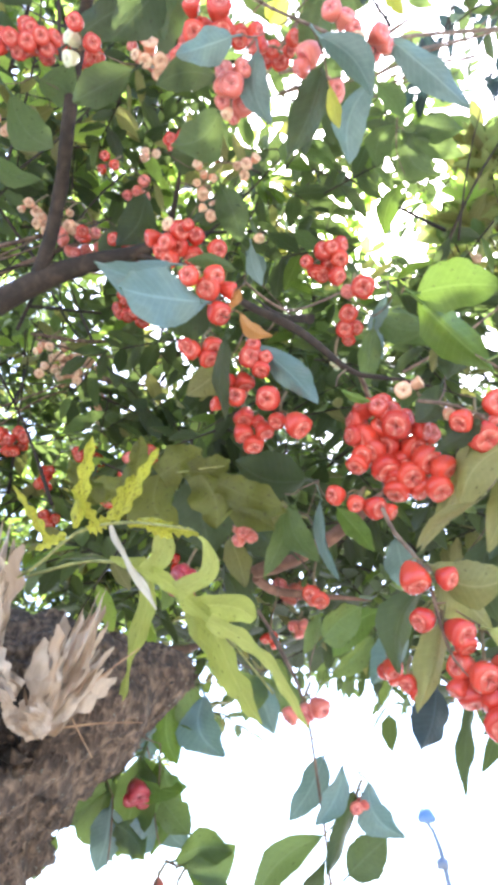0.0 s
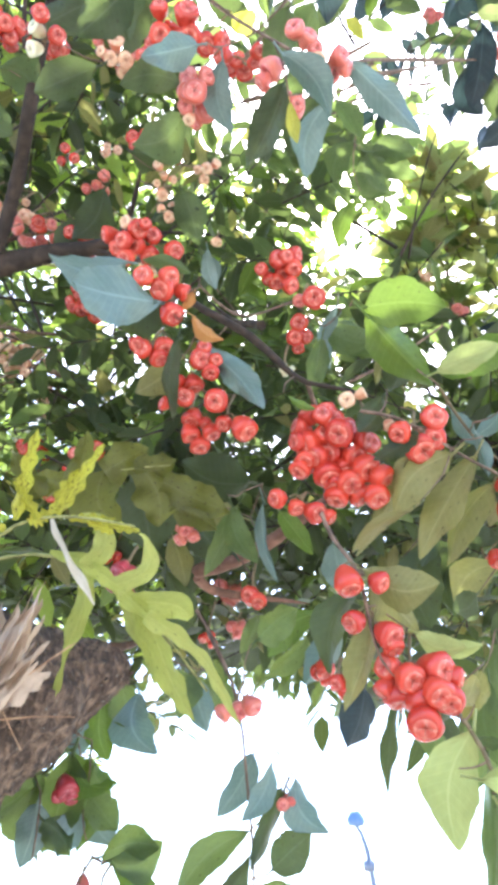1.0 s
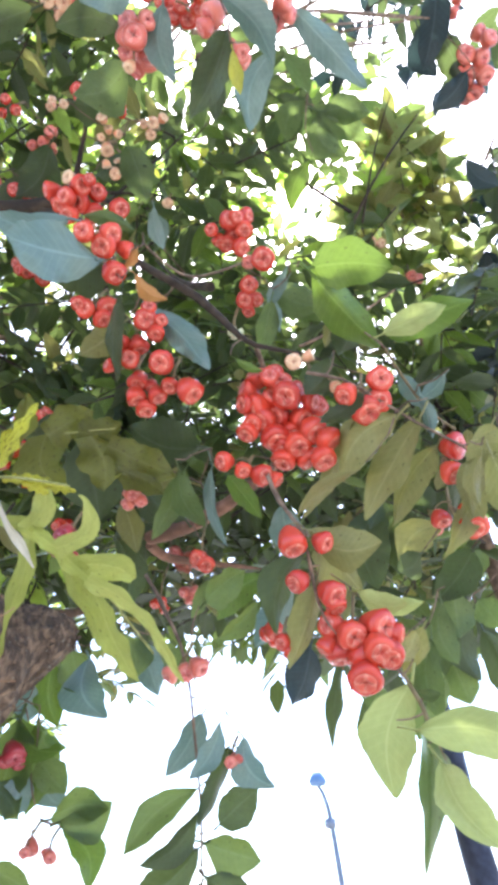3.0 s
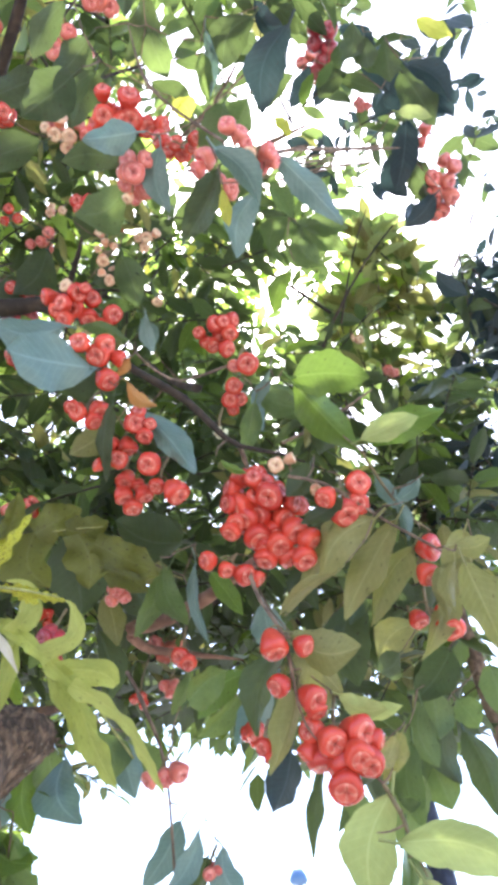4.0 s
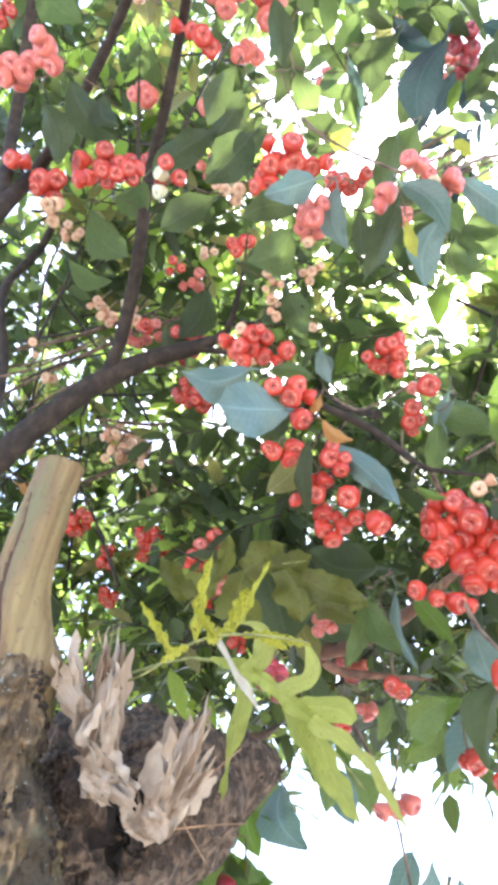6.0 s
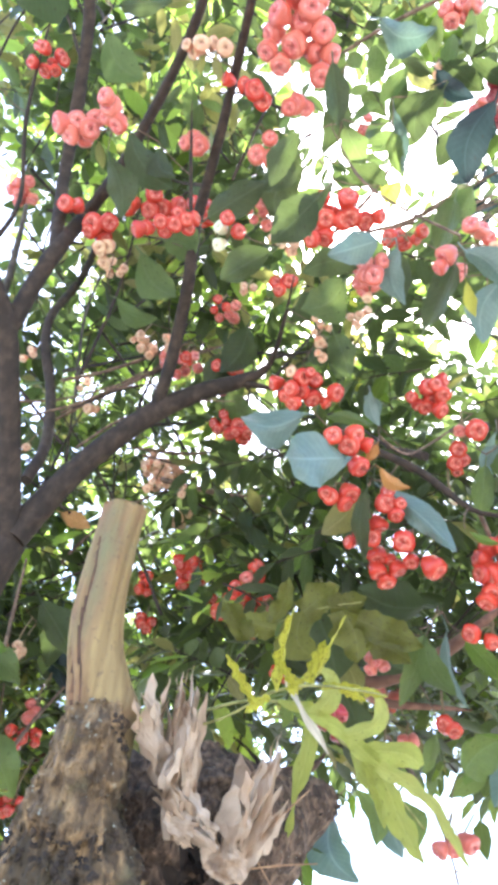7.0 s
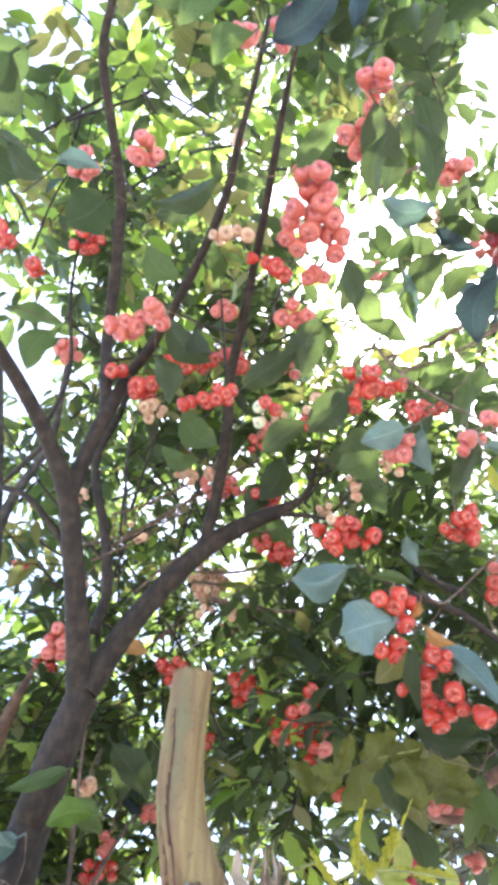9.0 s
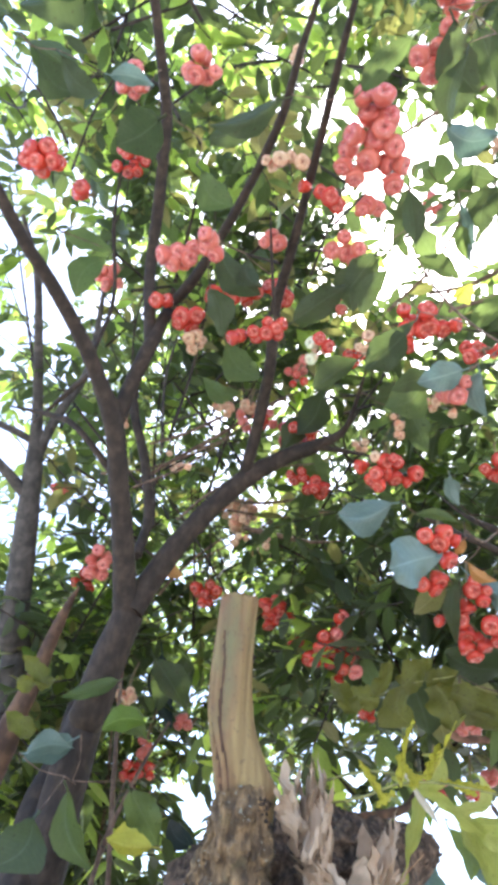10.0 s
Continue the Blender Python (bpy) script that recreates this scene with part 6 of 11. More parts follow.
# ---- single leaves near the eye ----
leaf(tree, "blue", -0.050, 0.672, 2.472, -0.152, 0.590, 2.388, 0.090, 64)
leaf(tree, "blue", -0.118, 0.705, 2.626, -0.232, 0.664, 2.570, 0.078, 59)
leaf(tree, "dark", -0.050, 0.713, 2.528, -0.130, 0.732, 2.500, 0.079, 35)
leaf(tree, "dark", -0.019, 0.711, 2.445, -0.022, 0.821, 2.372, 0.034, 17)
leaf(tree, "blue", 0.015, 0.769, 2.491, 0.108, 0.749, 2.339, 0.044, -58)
leaf(tree, "orange", 0.001, 0.681, 2.456, 0.049, 0.704, 2.432, 0.023, -54)
leaf(tree, "orange", -0.000, 0.670, 2.501, -0.017, 0.696, 2.486, 0.020, 34)
leaf(tree, "blue", 0.028, 0.790, 2.698, 0.002, 0.734, 2.713, 0.030, -0)
leaf(tree, "mid", -0.006, 0.664, 2.540, -0.084, 0.654, 2.554, 0.023, 49)
leaf(tree, "dark", 0.116, 1.021, 2.416, -0.016, 1.006, 2.445, 0.106, 24)
leaf(tree, "dark", -0.105, 1.016, 2.410, -0.061, 1.106, 2.306, 0.149, -1)
leaf(tree, "olive", 0.098, 1.101, 2.395, -0.038, 1.096, 2.432, 0.066, 66)
leaf(tree, "dark", 0.096, 1.226, 2.388, 0.004, 1.161, 2.453, 0.074, 62)
leaf(tree, "olive", -0.027, 0.807, 2.495, -0.091, 0.836, 2.444, 0.052, 43)
leaf(tree, "fresh", -0.178, 1.262, 2.010, -0.301, 1.282, 1.958, 0.062, 47)
leaf(tree, "mid", -0.206, 1.264, 1.978, -0.301, 1.259, 1.904, 0.081, 54)
leaf(tree, "mid", -0.217, 1.266, 1.957, -0.188, 1.291, 1.879, 0.069, -80)
leaf(tree, "blue", -0.144, 1.286, 1.930, -0.166, 1.282, 1.864, 0.051, 65)
leaf(tree, "fresh", -0.168, 1.263, 2.011, -0.091, 1.263, 1.958, 0.065, -108)
leaf(tree, "blue", -0.116, 1.288, 1.944, -0.083, 1.317, 1.886, 0.051, -34)
leaf(tree, "mid", -0.102, 1.303, 1.868, -0.009, 1.284, 1.880, 0.059, -90)
leaf(tree, "mid", -0.262, 1.255, 1.958, -0.211, 1.261, 2.008, 0.043, -51)
leaf(tree, "fresh", -0.343, 1.243, 1.894, -0.273, 1.234, 1.917, 0.045, -61)
leaf(tree, "mid", -0.285, 1.262, 1.891, -0.302, 1.249, 1.831, 0.052, -72)
leaf(tree, "mid", -0.346, 1.245, 1.872, -0.392, 1.263, 1.831, 0.060, 62)
leaf(tree, "mid", 0.233, 0.816, 2.646, 0.329, 0.833, 2.613, 0.055, -53)
leaf(tree, "mid", 0.237, 0.862, 2.691, 0.362, 0.882, 2.628, 0.065, -41)
leaf(tree, "olive", 0.395, 0.779, 2.298, 0.326, 0.885, 2.255, 0.071, 53, form=4)
leaf(tree, "olive", 0.430, 0.786, 2.300, 0.369, 0.928, 2.210, 0.055, 24, form=1)
leaf(tree, "olive", 0.470, 0.829, 2.287, 0.418, 0.948, 2.209, 0.055, 62, form=6)
leaf(tree, "olive", 0.338, 0.824, 2.314, 0.278, 0.953, 2.224, 0.030, 43, form=5)
leaf(tree, "olive", 0.334, 0.829, 2.227, 0.255, 0.894, 2.190, 0.025, 30, form=8)
leaf(tree, "olive", 0.260, 0.860, 2.143, 0.351, 0.829, 2.110, 0.062, -46, form=9)
leaf(tree, "olive", 0.272, 0.875, 2.129, 0.345, 0.926, 2.086, 0.067, -64, form=3)
leaf(tree, "pale", 0.331, 0.899, 2.073, 0.393, 0.886, 2.049, 0.039, -48, form=4)
leaf(tree, "pale", 0.364, 0.919, 2.052, 0.418, 0.890, 2.055, 0.022, -80, form=7)
leaf(tree, "olive", 0.269, 0.880, 2.075, 0.241, 0.975, 1.991, 0.037, 7, form=2)
leaf(tree, "olive", 0.495, 0.775, 2.223, 0.467, 0.904, 2.128, 0.045, 54, form=10)
leaf(tree, "olive", 0.494, 0.928, 2.207, 0.441, 1.002, 2.170, 0.060, 66, form=9)
leaf(tree, "dark", 0.559, 0.973, 2.189, 0.512, 1.057, 2.137, 0.065, 61, form=3)
leaf(tree, "pale", 0.376, 0.882, 1.945, 0.358, 0.962, 1.831, 0.069, 23, form=4)
leaf(tree, "mid", 0.389, 0.904, 1.896, 0.411, 1.045, 1.762, 0.034, 27, form=5)
leaf(tree, "pale", 0.373, 0.890, 1.890, 0.511, 0.856, 1.848, 0.055, 114, form=6)
leaf(tree, "pale", 0.397, 0.896, 1.856, 0.490, 0.946, 1.762, 0.054, -34, form=6)
leaf(tree, "fresh", 0.260, 0.672, 2.490, 0.390, 0.666, 2.501, 0.078, -26, form=3)
leaf(tree, "fresh", 0.264, 0.678, 2.484, 0.396, 0.785, 2.446, 0.066, -33, form=0)
leaf(tree, "fresh", 0.389, 0.749, 2.442, 0.507, 0.672, 2.442, 0.056, -59, form=7)
leaf(tree, "pale", 0.371, 0.719, 2.403, 0.446, 0.654, 2.399, 0.044, -33, form=1)
leaf(tree, "dark", 0.353, 0.796, 2.530, 0.347, 0.852, 2.499, 0.061, -0)
leaf(tree, "blue", 0.253, 0.784, 2.619, 0.224, 0.839, 2.594, 0.028, 34)
leaf(tree, "mid", 0.227, 0.818, 2.599, 0.211, 0.895, 2.514, 0.043, 26)
leaf(tree, "blue", 0.257, 0.784, 2.663, 0.251, 0.875, 2.577, 0.029, -10)
leaf(tree, "olive", 0.356, 0.788, 2.535, 0.321, 0.843, 2.508, 0.030, 17)
leaf(tree, "blue", 0.468, 0.747, 2.356, 0.440, 0.796, 2.348, 0.026, 41)
leaf(tree, "blue", 0.437, 0.779, 2.344, 0.456, 0.815, 2.285, 0.025, 19)
leaf(tree, "blue", 0.420, 0.799, 2.407, 0.451, 0.814, 2.349, 0.033, -13)
leaf(tree, "dark", 0.299, 0.760, 2.391, 0.262, 0.796, 2.345, 0.044, 21)
leaf(tree, "dark", 0.342, 0.762, 2.318, 0.285, 0.818, 2.309, 0.029, 54)
leaf(tree, "fresh", 0.156, 0.796, 2.417, 0.200, 0.799, 2.393, 0.013, -64, "leaf", "leaf")
leaf(tree, "navy", 0.288, 1.038, 2.049, 0.255, 1.058, 1.966, 0.068, 38)
leaf(tree, "dark", 0.280, 0.972, 2.180, 0.235, 1.029, 2.065, 0.054, 18)
leaf(tree, "olive", 0.418, 0.911, 2.028, 0.391, 0.945, 1.973, 0.035, 77)
leaf(tree, "mid", 0.512, 1.036, 2.127, 0.533, 1.072, 2.037, 0.055, -8)
leaf(tree, "dark", 0.572, 1.072, 2.115, 0.581, 1.105, 2.022, 0.061, -10)
leaf(tree, "mid", 0.485, 1.077, 2.066, 0.462, 1.116, 1.936, 0.067, 31)
leaf(tree, "mid", 0.544, 1.114, 2.053, 0.561, 1.122, 1.991, 0.056, -42)
leaf(tree, "dark", 0.346, 1.080, 2.045, 0.329, 1.138, 1.932, 0.024, 11)
leaf(tree, "mid", 0.353, 1.038, 2.002, 0.389, 1.035, 1.943, 0.036, -81)
leaf(tree, "dark", 0.385, 1.023, 2.015, 0.340, 1.034, 1.984, 0.026, 64)
leaf(tree, "dark", 0.400, 0.928, 1.948, 0.422, 0.910, 1.939, 0.016, -78)
leaf(tree, "olive", 0.498, 0.722, 2.238, 0.474, 0.794, 2.185, 0.046, 38)
leaf(tree, "olive", 0.507, 0.744, 2.207, 0.487, 0.826, 2.151, 0.041, 17)
leaf(tree, "olive", 0.467, 0.703, 2.167, 0.513, 0.754, 2.062, 0.054, -0)
leaf(tree, "olive", 0.468, 0.726, 2.208, 0.511, 0.692, 2.199, 0.031, -46)
leaf(tree, "olive", 0.475, 0.735, 2.192, 0.479, 0.782, 2.141, 0.029, 3)
leaf(tree, "dark", 0.460, 0.955, 2.168, 0.422, 0.969, 2.145, 0.050, 41)
leaf(tree, "mid", 0.545, 1.044, 2.156, 0.544, 1.067, 2.078, 0.072, 4)
leaf(tree, "mid", 0.599, 1.080, 2.153, 0.627, 1.082, 2.104, 0.060, -25)
leaf(tree, "dark", 0.625, 1.138, 2.128, 0.657, 1.163, 1.993, 0.060, -33)
leaf(tree, "mid", 0.652, 1.029, 2.192, 0.661, 1.061, 2.115, 0.055, 2)
leaf(tree, "mid", 0.488, 1.050, 2.071, 0.495, 1.095, 1.958, 0.054, 25)
leaf(tree, "olive", 0.402, 0.899, 2.017, 0.373, 0.910, 1.976, 0.031, 63)
leaf(tree, "dark", 0.569, 1.115, 2.107, 0.536, 1.169, 2.022, 0.064, 76)
leaf(tree, "fresh", 0.158, 0.964, 2.312, 0.218, 1.005, 2.255, 0.036, -41)
leaf(tree, "blue", 0.133, 0.978, 2.345, 0.167, 1.073, 2.239, 0.028, -39)
leaf(tree, "fresh", 0.248, 1.133, 2.219, 0.156, 1.163, 2.145, 0.055, 78)
leaf(tree, "mid", 0.148, 1.280, 2.286, 0.117, 1.314, 2.214, 0.033, 14)
leaf(tree, "mid", 0.259, 1.335, 2.266, 0.168, 1.380, 2.195, 0.053, 86)
leaf(tree, "blue", 0.249, 0.983, 2.267, 0.271, 1.026, 2.195, 0.057, -20)
leaf(tree, "blue", 0.319, 1.264, 2.270, 0.241, 1.314, 2.157, 0.062, 34)
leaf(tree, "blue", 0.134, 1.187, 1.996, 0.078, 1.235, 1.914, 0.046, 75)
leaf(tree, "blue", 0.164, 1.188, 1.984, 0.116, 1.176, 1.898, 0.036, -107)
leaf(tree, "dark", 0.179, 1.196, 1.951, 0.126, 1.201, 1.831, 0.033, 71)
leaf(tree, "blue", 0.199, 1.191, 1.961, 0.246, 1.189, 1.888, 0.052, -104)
leaf(tree, "dark", 0.163, 1.221, 1.844, 0.221, 1.197, 1.888, 0.057, -90)
leaf(tree, "mid", 0.129, 1.214, 1.893, 0.024, 1.225, 1.810, 0.049, 81)
leaf(tree, "dark", 0.131, 1.220, 1.862, 0.048, 1.199, 1.793, 0.046, -109)
leaf(tree, "dark", 0.133, 1.227, 1.817, 0.024, 1.254, 1.751, 0.059, 83)
leaf(tree, "mid", 0.141, 1.226, 1.823, 0.227, 1.230, 1.799, 0.059, -107)
leaf(tree, "dark", 0.144, 1.231, 1.781, 0.218, 1.229, 1.734, 0.051, -80)
leaf(tree, "dark", 0.137, 1.232, 1.774, 0.081, 1.235, 1.718, 0.042, 99)
leaf(tree, "mid", 0.144, 1.233, 1.752, 0.185, 1.250, 1.698, 0.042, -70)
leaf(tree, "mid", 0.140, 1.235, 1.725, 0.104, 1.247, 1.668, 0.048, 55)
leaf(tree, "mid", 0.141, 1.235, 1.725, 0.186, 1.205, 1.672, 0.046, 85)
leaf(tree, "fresh", -0.127, 1.257, 1.988, -0.087, 1.281, 1.968, 0.041, -87)
leaf(tree, "mid", -0.126, 1.269, 1.947, -0.074, 1.252, 1.895, 0.053, 57)
leaf(tree, "mid", -0.086, 1.292, 1.861, -0.004, 1.294, 1.891, 0.059, -93)
leaf(tree, "fresh", -0.075, 1.296, 1.850, -0.027, 1.292, 1.774, 0.061, 59)
leaf(tree, "mid", -0.199, 1.280, 1.802, -0.103, 1.275, 1.768, 0.038, -96)
leaf(tree, "mid", -0.127, 1.300, 1.732, -0.055, 1.282, 1.744, 0.055, -93)
leaf(tree, "mid", -0.163, 1.245, 2.006, -0.191, 1.290, 1.869, 0.083, 41)
leaf(tree, "fresh", -0.136, 1.252, 2.001, -0.140, 1.302, 1.874, 0.058, -1)
leaf(tree, "blue", -0.206, 1.255, 1.932, -0.218, 1.278, 1.848, 0.054, 21)
leaf(tree, "mid", -0.194, 1.232, 2.024, -0.237, 1.276, 1.972, 0.057, 44)
leaf(tree, "mid", -0.194, 1.263, 1.909, -0.144, 1.281, 1.864, 0.051, -83)
leaf(tree, "blue", -0.075, 1.321, 2.136, -0.030, 1.322, 2.028, 0.081, -106)
leaf(tree, "blue", 0.017, 1.316, 2.167, 0.058, 1.345, 2.074, 0.058, -63)
leaf(tree, "fresh", -0.136, 1.315, 2.129, -0.116, 1.339, 2.018, 0.053, -43)
leaf(tree, "mid", -0.025, 1.307, 2.182, 0.005, 1.300, 2.081, 0.070, 59)
leaf(tree, "mid", 0.052, 1.318, 2.166, 0.089, 1.353, 2.090, 0.061, -18)
leaf(tree, "blue", -0.167, 1.325, 2.086, -0.182, 1.339, 2.019, 0.048, 30)
leaf(tree, "mid", -0.108, 1.312, 2.148, -0.073, 1.330, 2.069, 0.072, -91)
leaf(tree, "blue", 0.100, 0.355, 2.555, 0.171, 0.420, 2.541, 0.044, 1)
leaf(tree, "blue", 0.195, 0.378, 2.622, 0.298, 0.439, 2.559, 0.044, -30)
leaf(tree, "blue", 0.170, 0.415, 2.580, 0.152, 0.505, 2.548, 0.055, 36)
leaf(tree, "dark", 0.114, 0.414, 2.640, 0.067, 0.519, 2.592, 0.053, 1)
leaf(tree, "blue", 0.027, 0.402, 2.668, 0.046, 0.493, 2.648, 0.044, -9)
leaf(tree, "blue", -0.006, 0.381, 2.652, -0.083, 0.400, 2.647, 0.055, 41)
leaf(tree, "dark", -0.030, 0.442, 2.682, -0.122, 0.451, 2.689, 0.048, 26)
leaf(tree, "dark", -0.075, 0.333, 2.744, -0.109, 0.404, 2.720, 0.049, -26)
leaf(tree, "mid", -0.040, 0.529, 2.808, -0.124, 0.575, 2.781, 0.088, 39)
leaf(tree, "dark", -0.175, 0.469, 2.813, -0.269, 0.498, 2.761, 0.061, 3)
leaf(tree, "yellow", 0.120, 0.420, 2.583, 0.134, 0.461, 2.554, 0.018, -11)
leaf(tree, "yellow", 0.035, 0.417, 2.956, 0.065, 0.447, 2.947, 0.046, -20)
leaf(tree, "yellow", 0.187, 0.338, 2.657, 0.215, 0.361, 2.655, 0.017, 12)
leaf(tree, "mid", 0.301, 0.653, 3.062, 0.274, 0.736, 3.048, 0.059, 11)
leaf(tree, "mid", 0.359, 0.704, 3.138, 0.461, 0.688, 3.118, 0.067, -26)
leaf(tree, "mid", 0.346, 0.706, 3.140, 0.414, 0.762, 3.061, 0.073, -34)
leaf(tree, "mid", 0.333, 0.702, 3.145, 0.475, 0.744, 3.118, 0.062, -36)
leaf(tree, "blue", 0.011, 0.720, 2.710, 0.031, 0.781, 2.674, 0.028, -2)
leaf(tree, "navy", 0.225, 0.276, 2.975, 0.200, 0.422, 2.966, 0.075, 26)
leaf(tree, "dark", 0.373, 0.286, 3.152, 0.360, 0.349, 3.119, 0.051, 16)
leaf(tree, "dark", 0.439, 0.304, 3.133, 0.464, 0.368, 3.104, 0.052, 5)
leaf(tree, "dark", 0.399, 0.306, 3.143, 0.414, 0.352, 3.103, 0.045, 1)
leaf(tree, "navy", 0.488, 0.335, 3.113, 0.586, 0.379, 3.063, 0.058, 9)
leaf(tree, "pale", 0.465, 0.394, 3.000, 0.533, 0.394, 2.993, 0.027, 4)
leaf(tree, "navy", 0.485, 0.410, 3.205, 0.532, 0.439, 3.210, 0.062, 7)
leaf(tree, "dark", 0.594, 0.554, 3.239, 0.673, 0.649, 3.189, 0.068, -4)
leaf(tree, "dark", 0.561, 0.513, 3.262, 0.630, 0.563, 3.235, 0.058, -1)
leaf(tree, "yellow", 0.515, 0.273, 3.221, 0.585, 0.285, 3.168, 0.032, -28)
leaf(tree, "dark", 0.399, 0.390, 3.232, 0.348, 0.447, 3.227, 0.056, 32)
leaf(tree, "dark", 0.680, 0.642, 3.173, 0.633, 0.688, 3.175, 0.054, 54)
leaf(tree, "mid", 0.154, 0.346, 2.763, 0.115, 0.402, 2.749, 0.054, -11)
leaf(tree, "mid", 0.215, 0.492, 2.814, 0.264, 0.545, 2.802, 0.044, 18)
leaf(tree, "dark", -0.139, 0.623, 2.864, -0.072, 0.643, 2.890, 0.081, -9)
leaf(tree, "dark", -0.106, 0.752, 2.857, -0.015, 0.739, 2.890, 0.054, -46)
leaf(tree, "mid", -0.050, 0.703, 2.891, -0.013, 0.800, 2.856, 0.068, -28)
leaf(tree, "fresh", 0.325, 0.754, 3.008, 0.299, 0.857, 2.979, 0.047, 11)
leaf(tree, "mid", 0.116, 0.344, 2.715, 0.088, 0.418, 2.667, 0.054, -9)
leaf(tree, "mid", 0.081, 0.379, 3.171, 0.112, 0.482, 3.168, 0.043, 21)
leaf(tree, "dark", -0.100, 0.332, 2.702, -0.172, 0.390, 2.676, 0.066, 6)
leaf(tree, "dark", -0.123, 0.262, 2.802, -0.172, 0.338, 2.776, 0.043, 25)
leaf(tree, "dark", 0.005, -0.030, 2.928, -0.012, 0.074, 2.921, 0.045, -8)
leaf(tree, "dark", 0.063, -0.027, 2.970, 0.085, 0.076, 2.930, 0.051, 14)
leaf(tree, "dark", -0.065, 0.203, 2.983, -0.054, 0.300, 2.949, 0.048, 9)
leaf(tree, "mid", -0.025, 0.354, 3.139, 0.017, 0.421, 3.105, 0.061, -32)
leaf(tree, "dark", -0.300, 0.041, 3.069, -0.440, 0.064, 3.049, 0.055, 31)
leaf(tree, "dark", -0.557, 0.075, 3.162, -0.653, 0.107, 3.129, 0.104, 1)
leaf(tree, "mid", -0.472, 0.152, 3.061, -0.420, 0.235, 3.067, 0.070, -31)
leaf(tree, "dark", -0.467, 0.323, 2.892, -0.454, 0.411, 2.846, 0.057, 8)
leaf(tree, "dark", -0.404, 0.356, 3.061, -0.374, 0.401, 3.012, 0.054, -46)
leaf(tree, "dark", -0.311, 0.469, 2.966, -0.185, 0.415, 3.013, 0.064, -41)
leaf(tree, "mid", -0.493, 0.596, 3.090, -0.415, 0.687, 3.041, 0.086, -21)
leaf(tree, "mid", -0.580, 0.722, 3.107, -0.485, 0.786, 3.111, 0.066, -61)
leaf(tree, "mid", -0.436, 0.581, 3.113, -0.371, 0.633, 3.110, 0.094, -5)
leaf(tree, "dark", -0.384, 0.989, 3.078, -0.300, 0.929, 3.151, 0.082, -19)
leaf(tree, "mid", -0.320, 0.997, 3.082, -0.261, 1.099, 2.998, 0.076, -14)
leaf(tree, "dark", -0.773, -0.095, 3.140, -0.699, 0.004, 3.158, 0.072, -47)
leaf(tree, "dark", -0.465, 0.128, 3.167, -0.360, 0.124, 3.156, 0.050, -43)
leaf(tree, "dark", -0.467, 0.328, 3.076, -0.383, 0.427, 3.020, 0.072, -48)
leaf(tree, "blue", -0.640, -0.013, 3.168, -0.564, 0.023, 3.201, 0.039, -3)
leaf(tree, "navy", -0.166, -0.217, 2.611, -0.077, -0.278, 2.632, 0.052, 13)
leaf(tree, "navy", -0.049, -0.327, 2.662, -0.069, -0.211, 2.675, 0.060, 37)
leaf(tree, "dark", -0.099, -0.336, 2.720, -0.157, -0.298, 2.691, 0.069, -18)
leaf(tree, "mid", -0.215, -0.259, 2.972, -0.310, -0.224, 2.947, 0.056, 3)
leaf(tree, "dark", -0.387, -0.293, 3.063, -0.297, -0.239, 3.085, 0.075, -31)
leaf(tree, "dark", -0.474, -0.327, 2.948, -0.551, -0.351, 2.926, 0.079, -1)
leaf(tree, "mid", -0.576, -0.226, 3.016, -0.674, -0.192, 2.966, 0.090, -6)
leaf(tree, "dark", -0.605, -0.221, 3.007, -0.703, -0.175, 2.972, 0.099, 25)
leaf(tree, "mid", -0.147, 0.055, 3.108, -0.052, -0.020, 3.123, 0.048, -1)
leaf(tree, "dark", -0.002, -0.061, 3.021, 0.042, 0.045, 2.981, 0.068, -18)
leaf(tree, "dark", 0.077, -0.054, 3.056, 0.097, 0.070, 3.006, 0.062, 23)
leaf(tree, "blue", 0.043, 0.188, 3.253, 0.158, 0.207, 3.234, 0.068, -31)
leaf(tree, "dark", 0.215, 0.302, 3.389, 0.297, 0.356, 3.350, 0.055, 5)
leaf(tree, "dark", 0.308, 0.449, 3.408, 0.231, 0.532, 3.380, 0.064, 21)
leaf(tree, "mid", -0.200, -0.187, 3.064, -0.277, -0.147, 3.070, 0.057, -17)
leaf(tree, "mid", -0.797, 1.096, 2.350, -0.702, 1.148, 2.304, 0.060, -58)
leaf(tree, "yellow", -0.695, 1.023, 2.073, -0.639, 1.018, 2.076, 0.045, -93)
leaf(tree, "orange", -0.801, 1.265, 2.870, -0.730, 1.325, 2.865, 0.049, -49)
leaf(tree, "yellow", -0.606, 0.986, 2.056, -0.693, 0.970, 2.064, 0.041, 56)
leaf(tree, "blue", -0.806, 0.972, 2.241, -0.896, 0.953, 2.194, 0.066, 41)
leaf(tree, "fresh", -0.636, 0.918, 2.256, -0.721, 0.900, 2.237, 0.051, 42)
leaf(tree, "mid", -0.728, 0.956, 2.361, -0.837, 0.919, 2.307, 0.037, 62)
leaf(tree, "mid", -0.766, 0.912, 2.127, -0.703, 0.945, 2.010, 0.054, -94)
leaf(tree, "mid", -0.687, 1.041, 2.166, -0.627, 1.099, 2.080, 0.069, -63)
leaf(tree, "dark", -0.773, 0.815, 2.055, -0.812, 0.784, 1.975, 0.094, -59)
leaf(tree, "dark", -0.680, 1.345, 2.545, -0.754, 1.370, 2.459, 0.087, 25)
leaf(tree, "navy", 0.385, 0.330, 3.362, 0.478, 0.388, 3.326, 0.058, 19)
